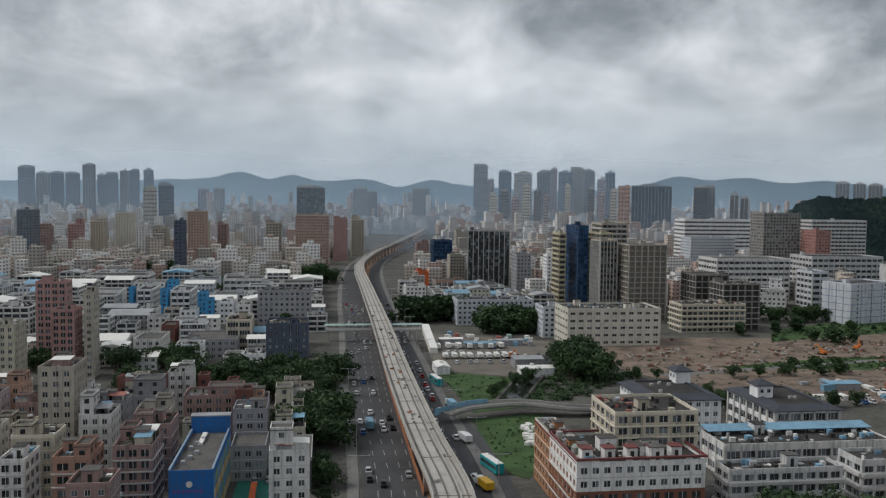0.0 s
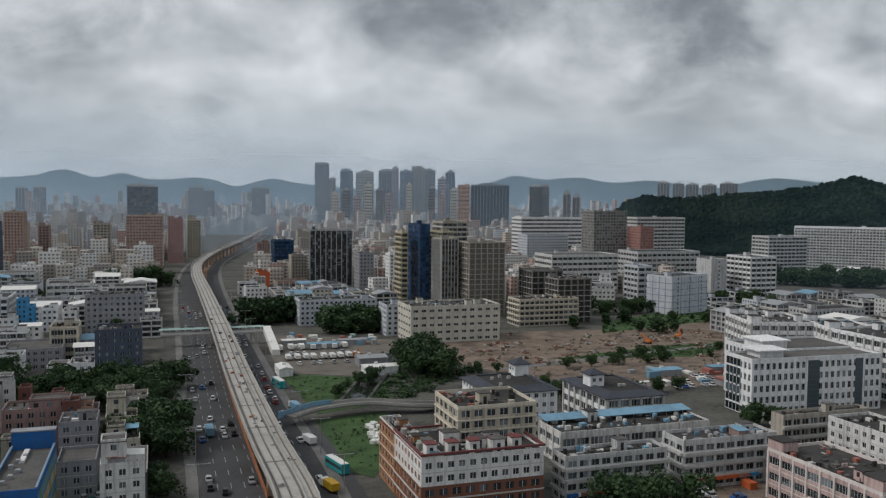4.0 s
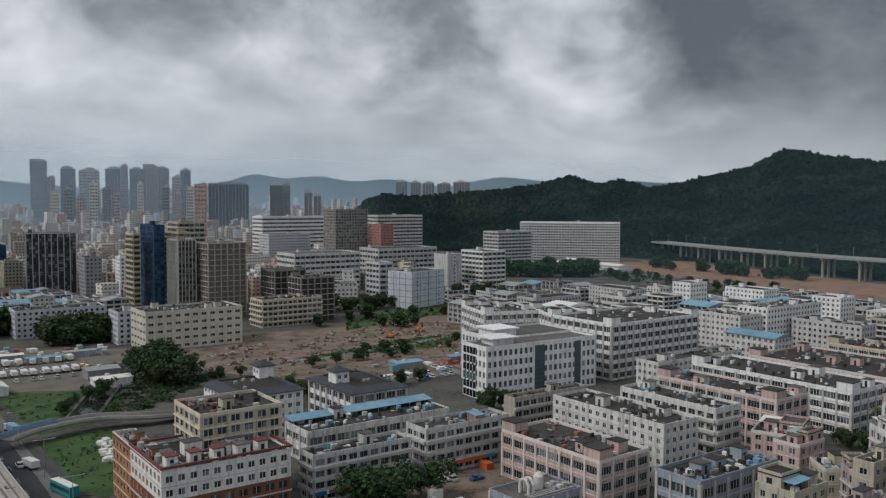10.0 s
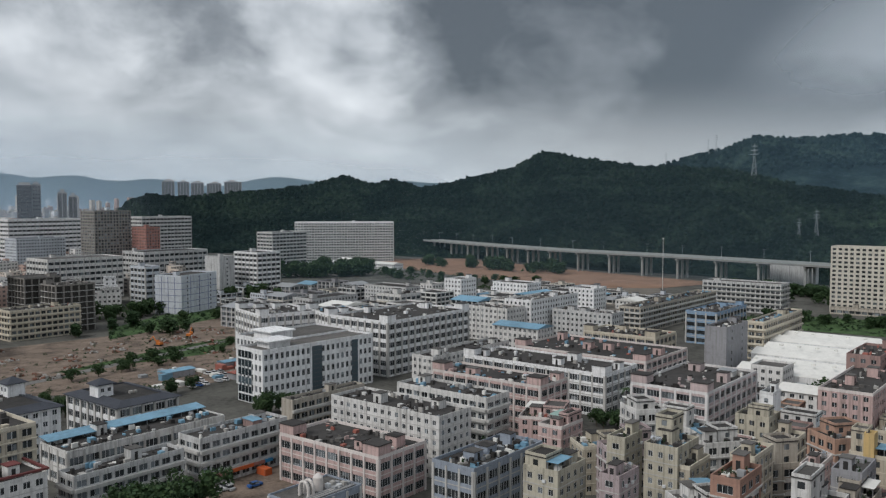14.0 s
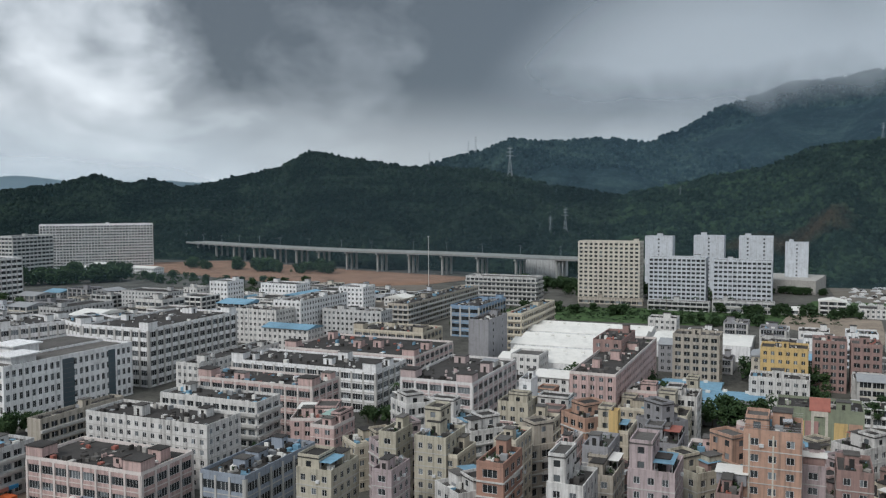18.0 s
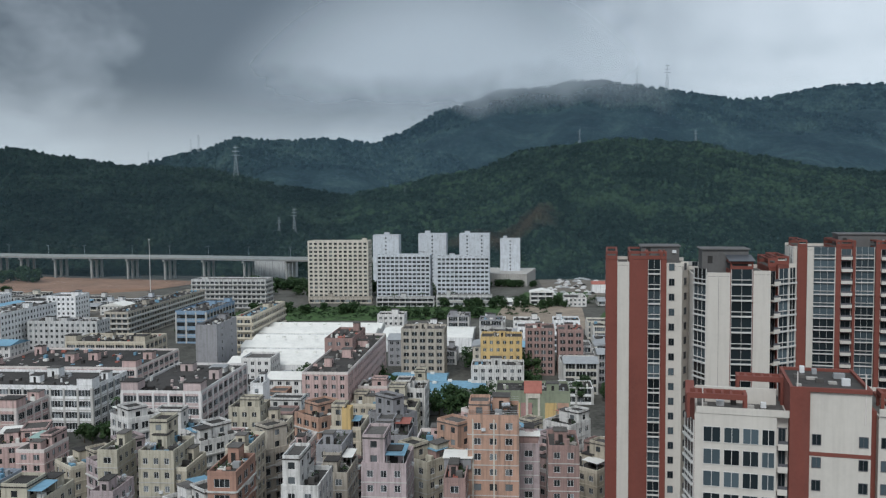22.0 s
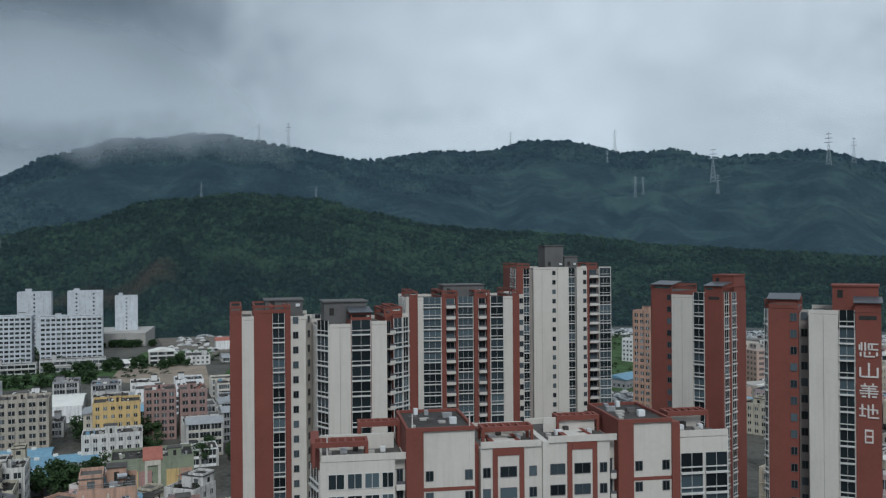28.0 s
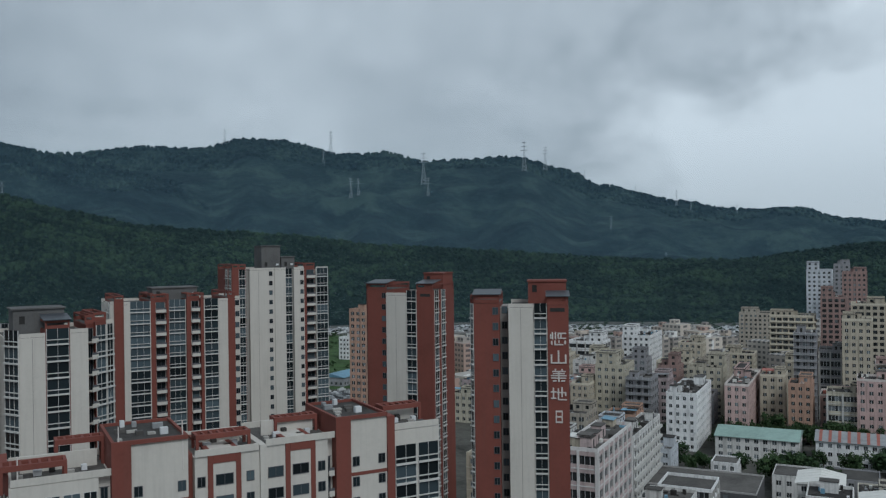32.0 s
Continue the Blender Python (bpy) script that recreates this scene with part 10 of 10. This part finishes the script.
infill(600, -90, 220, 200, 8, 24, (1, 3), ("punch", "factory"), 12, lambda x, y: 600 < x < 820 and -85 < y < 115, "low_works", WORKS, LIDS)
infill(430, 330, 230, 170, 8, 24, (1, 2), ("punch", "factory"), 26, lambda x, y: y < 500 and x < 600 and x + 0.9 * y > 790 and math.hypot(x, y) > 540, "low_works", WORKS, LIDS)

# the lane between the dormitories and the pink court factory
rl2 = random.Random(31)
patch("dirt_lane", "worn pale lane between dormitories and a factory", RUBBLE, ((92, 176), (132, 176), (136, 240), (112, 246), (96, 214)), 0.07)
for i in range(16):
    x, y = rl2.uniform(98, 128), rl2.uniform(184, 236)
    if free(x, y, 2.5):
        car(x, y, 0.07, rl2.choice((8, 98)), rl2, "cars in the lane")
for i in range(10):
    x, y = rl2.uniform(96, 130), rl2.uniform(182, 236)
    if free(x, y, 2.5):
        s = Shape().box(-rl2.uniform(1, 2.4), -1.2, 0, rl2.uniform(1, 2.4), 1.2, rl2.uniform(1.0, 2.8))
        solid("market_stall", s, rl2.choice((wall_of("ORANGE"), BLUE_TIN, RED_TIN, WHITE_TIN, GREEN_TIN)), "small coloured stall in a lane", "stall", pose(x, y, 0.07, 0, 0, rl2.choice((8, 98))), "lane stalls")


# distant low city, too many houses to count: real boxes with roof huts, joined
FARCITY = bpy.data.materials.new("distant_facades")
FARCITY.use_nodes = True
ft = FARCITY.node_tree
fbz = ft.nodes["Principled BSDF"]
fbz.inputs["Roughness"].default_value = 0.9
fgeo = ft.nodes.new("ShaderNodeNewGeometry")
fsep = ft.nodes.new("ShaderNodeSeparateXYZ")
ft.links.new(fgeo.outputs["Position"], fsep.inputs[0])
fcol = ramp(ft, fgeo.outputs["Random Per Island"], (0.0, (0.36, 0.33, 0.30)), (0.2, (0.58, 0.53, 0.47)), (0.4, (0.46, 0.33, 0.28)), (0.55, (0.70, 0.68, 0.65)), (0.75, (0.54, 0.47, 0.40)), (0.9, (0.76, 0.75, 0.73)))
fcol_node = fcol.node
fcol_node.color_ramp.interpolation = "CONSTANT"
rows = math_node(ft, "FRACT", math_node(ft, "DIVIDE", fsep.outputs[2], 3.1))
cols = math_node(ft, "FRACT", math_node(ft, "DIVIDE", math_node(ft, "ADD", fsep.outputs[0], math_node(ft, "MULTIPLY", fsep.outputs[1], 0.6)), 3.4))
win = math_node(ft, "MULTIPLY", math_node(ft, "MULTIPLY", math_node(ft, "GREATER_THAN", rows, 0.38), math_node(ft, "LESS_THAN", rows, 0.86)), math_node(ft, "GREATER_THAN", cols, 0.45))
fnor = ft.nodes.new("ShaderNodeSeparateXYZ")
ft.links.new(fgeo.outputs["Normal"], fnor.inputs[0])
up = math_node(ft, "GREATER_THAN", fnor.outputs[2], 0.5)
fcol = blend(ft, math_node(ft, "MULTIPLY", win, 0.8), fcol, (0.06, 0.065, 0.075))
fcol = blend(ft, math_node(ft, "MULTIPLY", up, 0.55), fcol, (0.24, 0.235, 0.23))
ft.links.new(fcol, fbz.inputs["Base Color"])


def far_city(name, label, count, a0, a1, r0, r1, hs, seed, keep=None):
    r = random.Random(seed)
    s = Shape()
    n = 0
    for _ in range(count * 4):
        if n >= count:
            break
        a = r.uniform(a1, a0)
        d = math.sqrt(r.uniform(r0 * r0, r1 * r1))
        p = aim(a, 0)
        x, y = p[0] * d, p[1] * d
        w, e = r.uniform(8, 18), r.uniform(8, 15)
        if (keep and not keep(x, y)) or not clear_of_road(x, y, 42) or (0.3 < a < 6.2 and d > 900 and x > -0.108 * y + 8 and not clear_of_road(x, y, 110)) or (d < 1300 and not free(x, y, 12)):
            continue
        h = r.uniform(*hs) * (1.6 if r.random() < 0.12 else 1)
        t = radians(8 + 90 * r.randint(0, 1) + r.uniform(-6, 6))
        c, q = math.cos(t), math.sin(t)

        def quad(w2, e2, ox=0, oy=0):
            return tuple((x + ox + c * u - q * v, y + oy + q * u + c * v) for u, v in ((-w2, -e2), (w2, -e2), (w2, e2), (-w2, e2)))
        s.quad_box((quad(w / 2, e / 2), (0, h)))
        if r.random() < 0.7:
            s.quad_box((quad(w * .18, e * .2, r.uniform(-3, 3), r.uniform(-3, 3)), (h - 0.2, h + r.uniform(2, 4))))
        n += 1
    solid(name, s, FARCITY, label, "buildings", kind="stuff")


far_city("city_quarter", "dense low city blocks in pale colours", 900, 30, -26, 640, 1250, (9, 22), 1)
far_city("city_quarter", "dense distant city blocks in pale colours", 2300, 30, -24, 1250, 2200, (14, 34), 2)
far_city("city_quarter", "distant hazy city blocks", 2300, 32, -23, 2200, 3900, (18, 60), 3)
far_city("valley_quarter", "pale low blocks behind the towers", 40, -118.5, -126, 420, 690, (6, 14), 4)
far_city("valley_quarter", "dense pale blocks below the wooded hill", 120, -127, -156, 440, 640, (10, 20), 5)
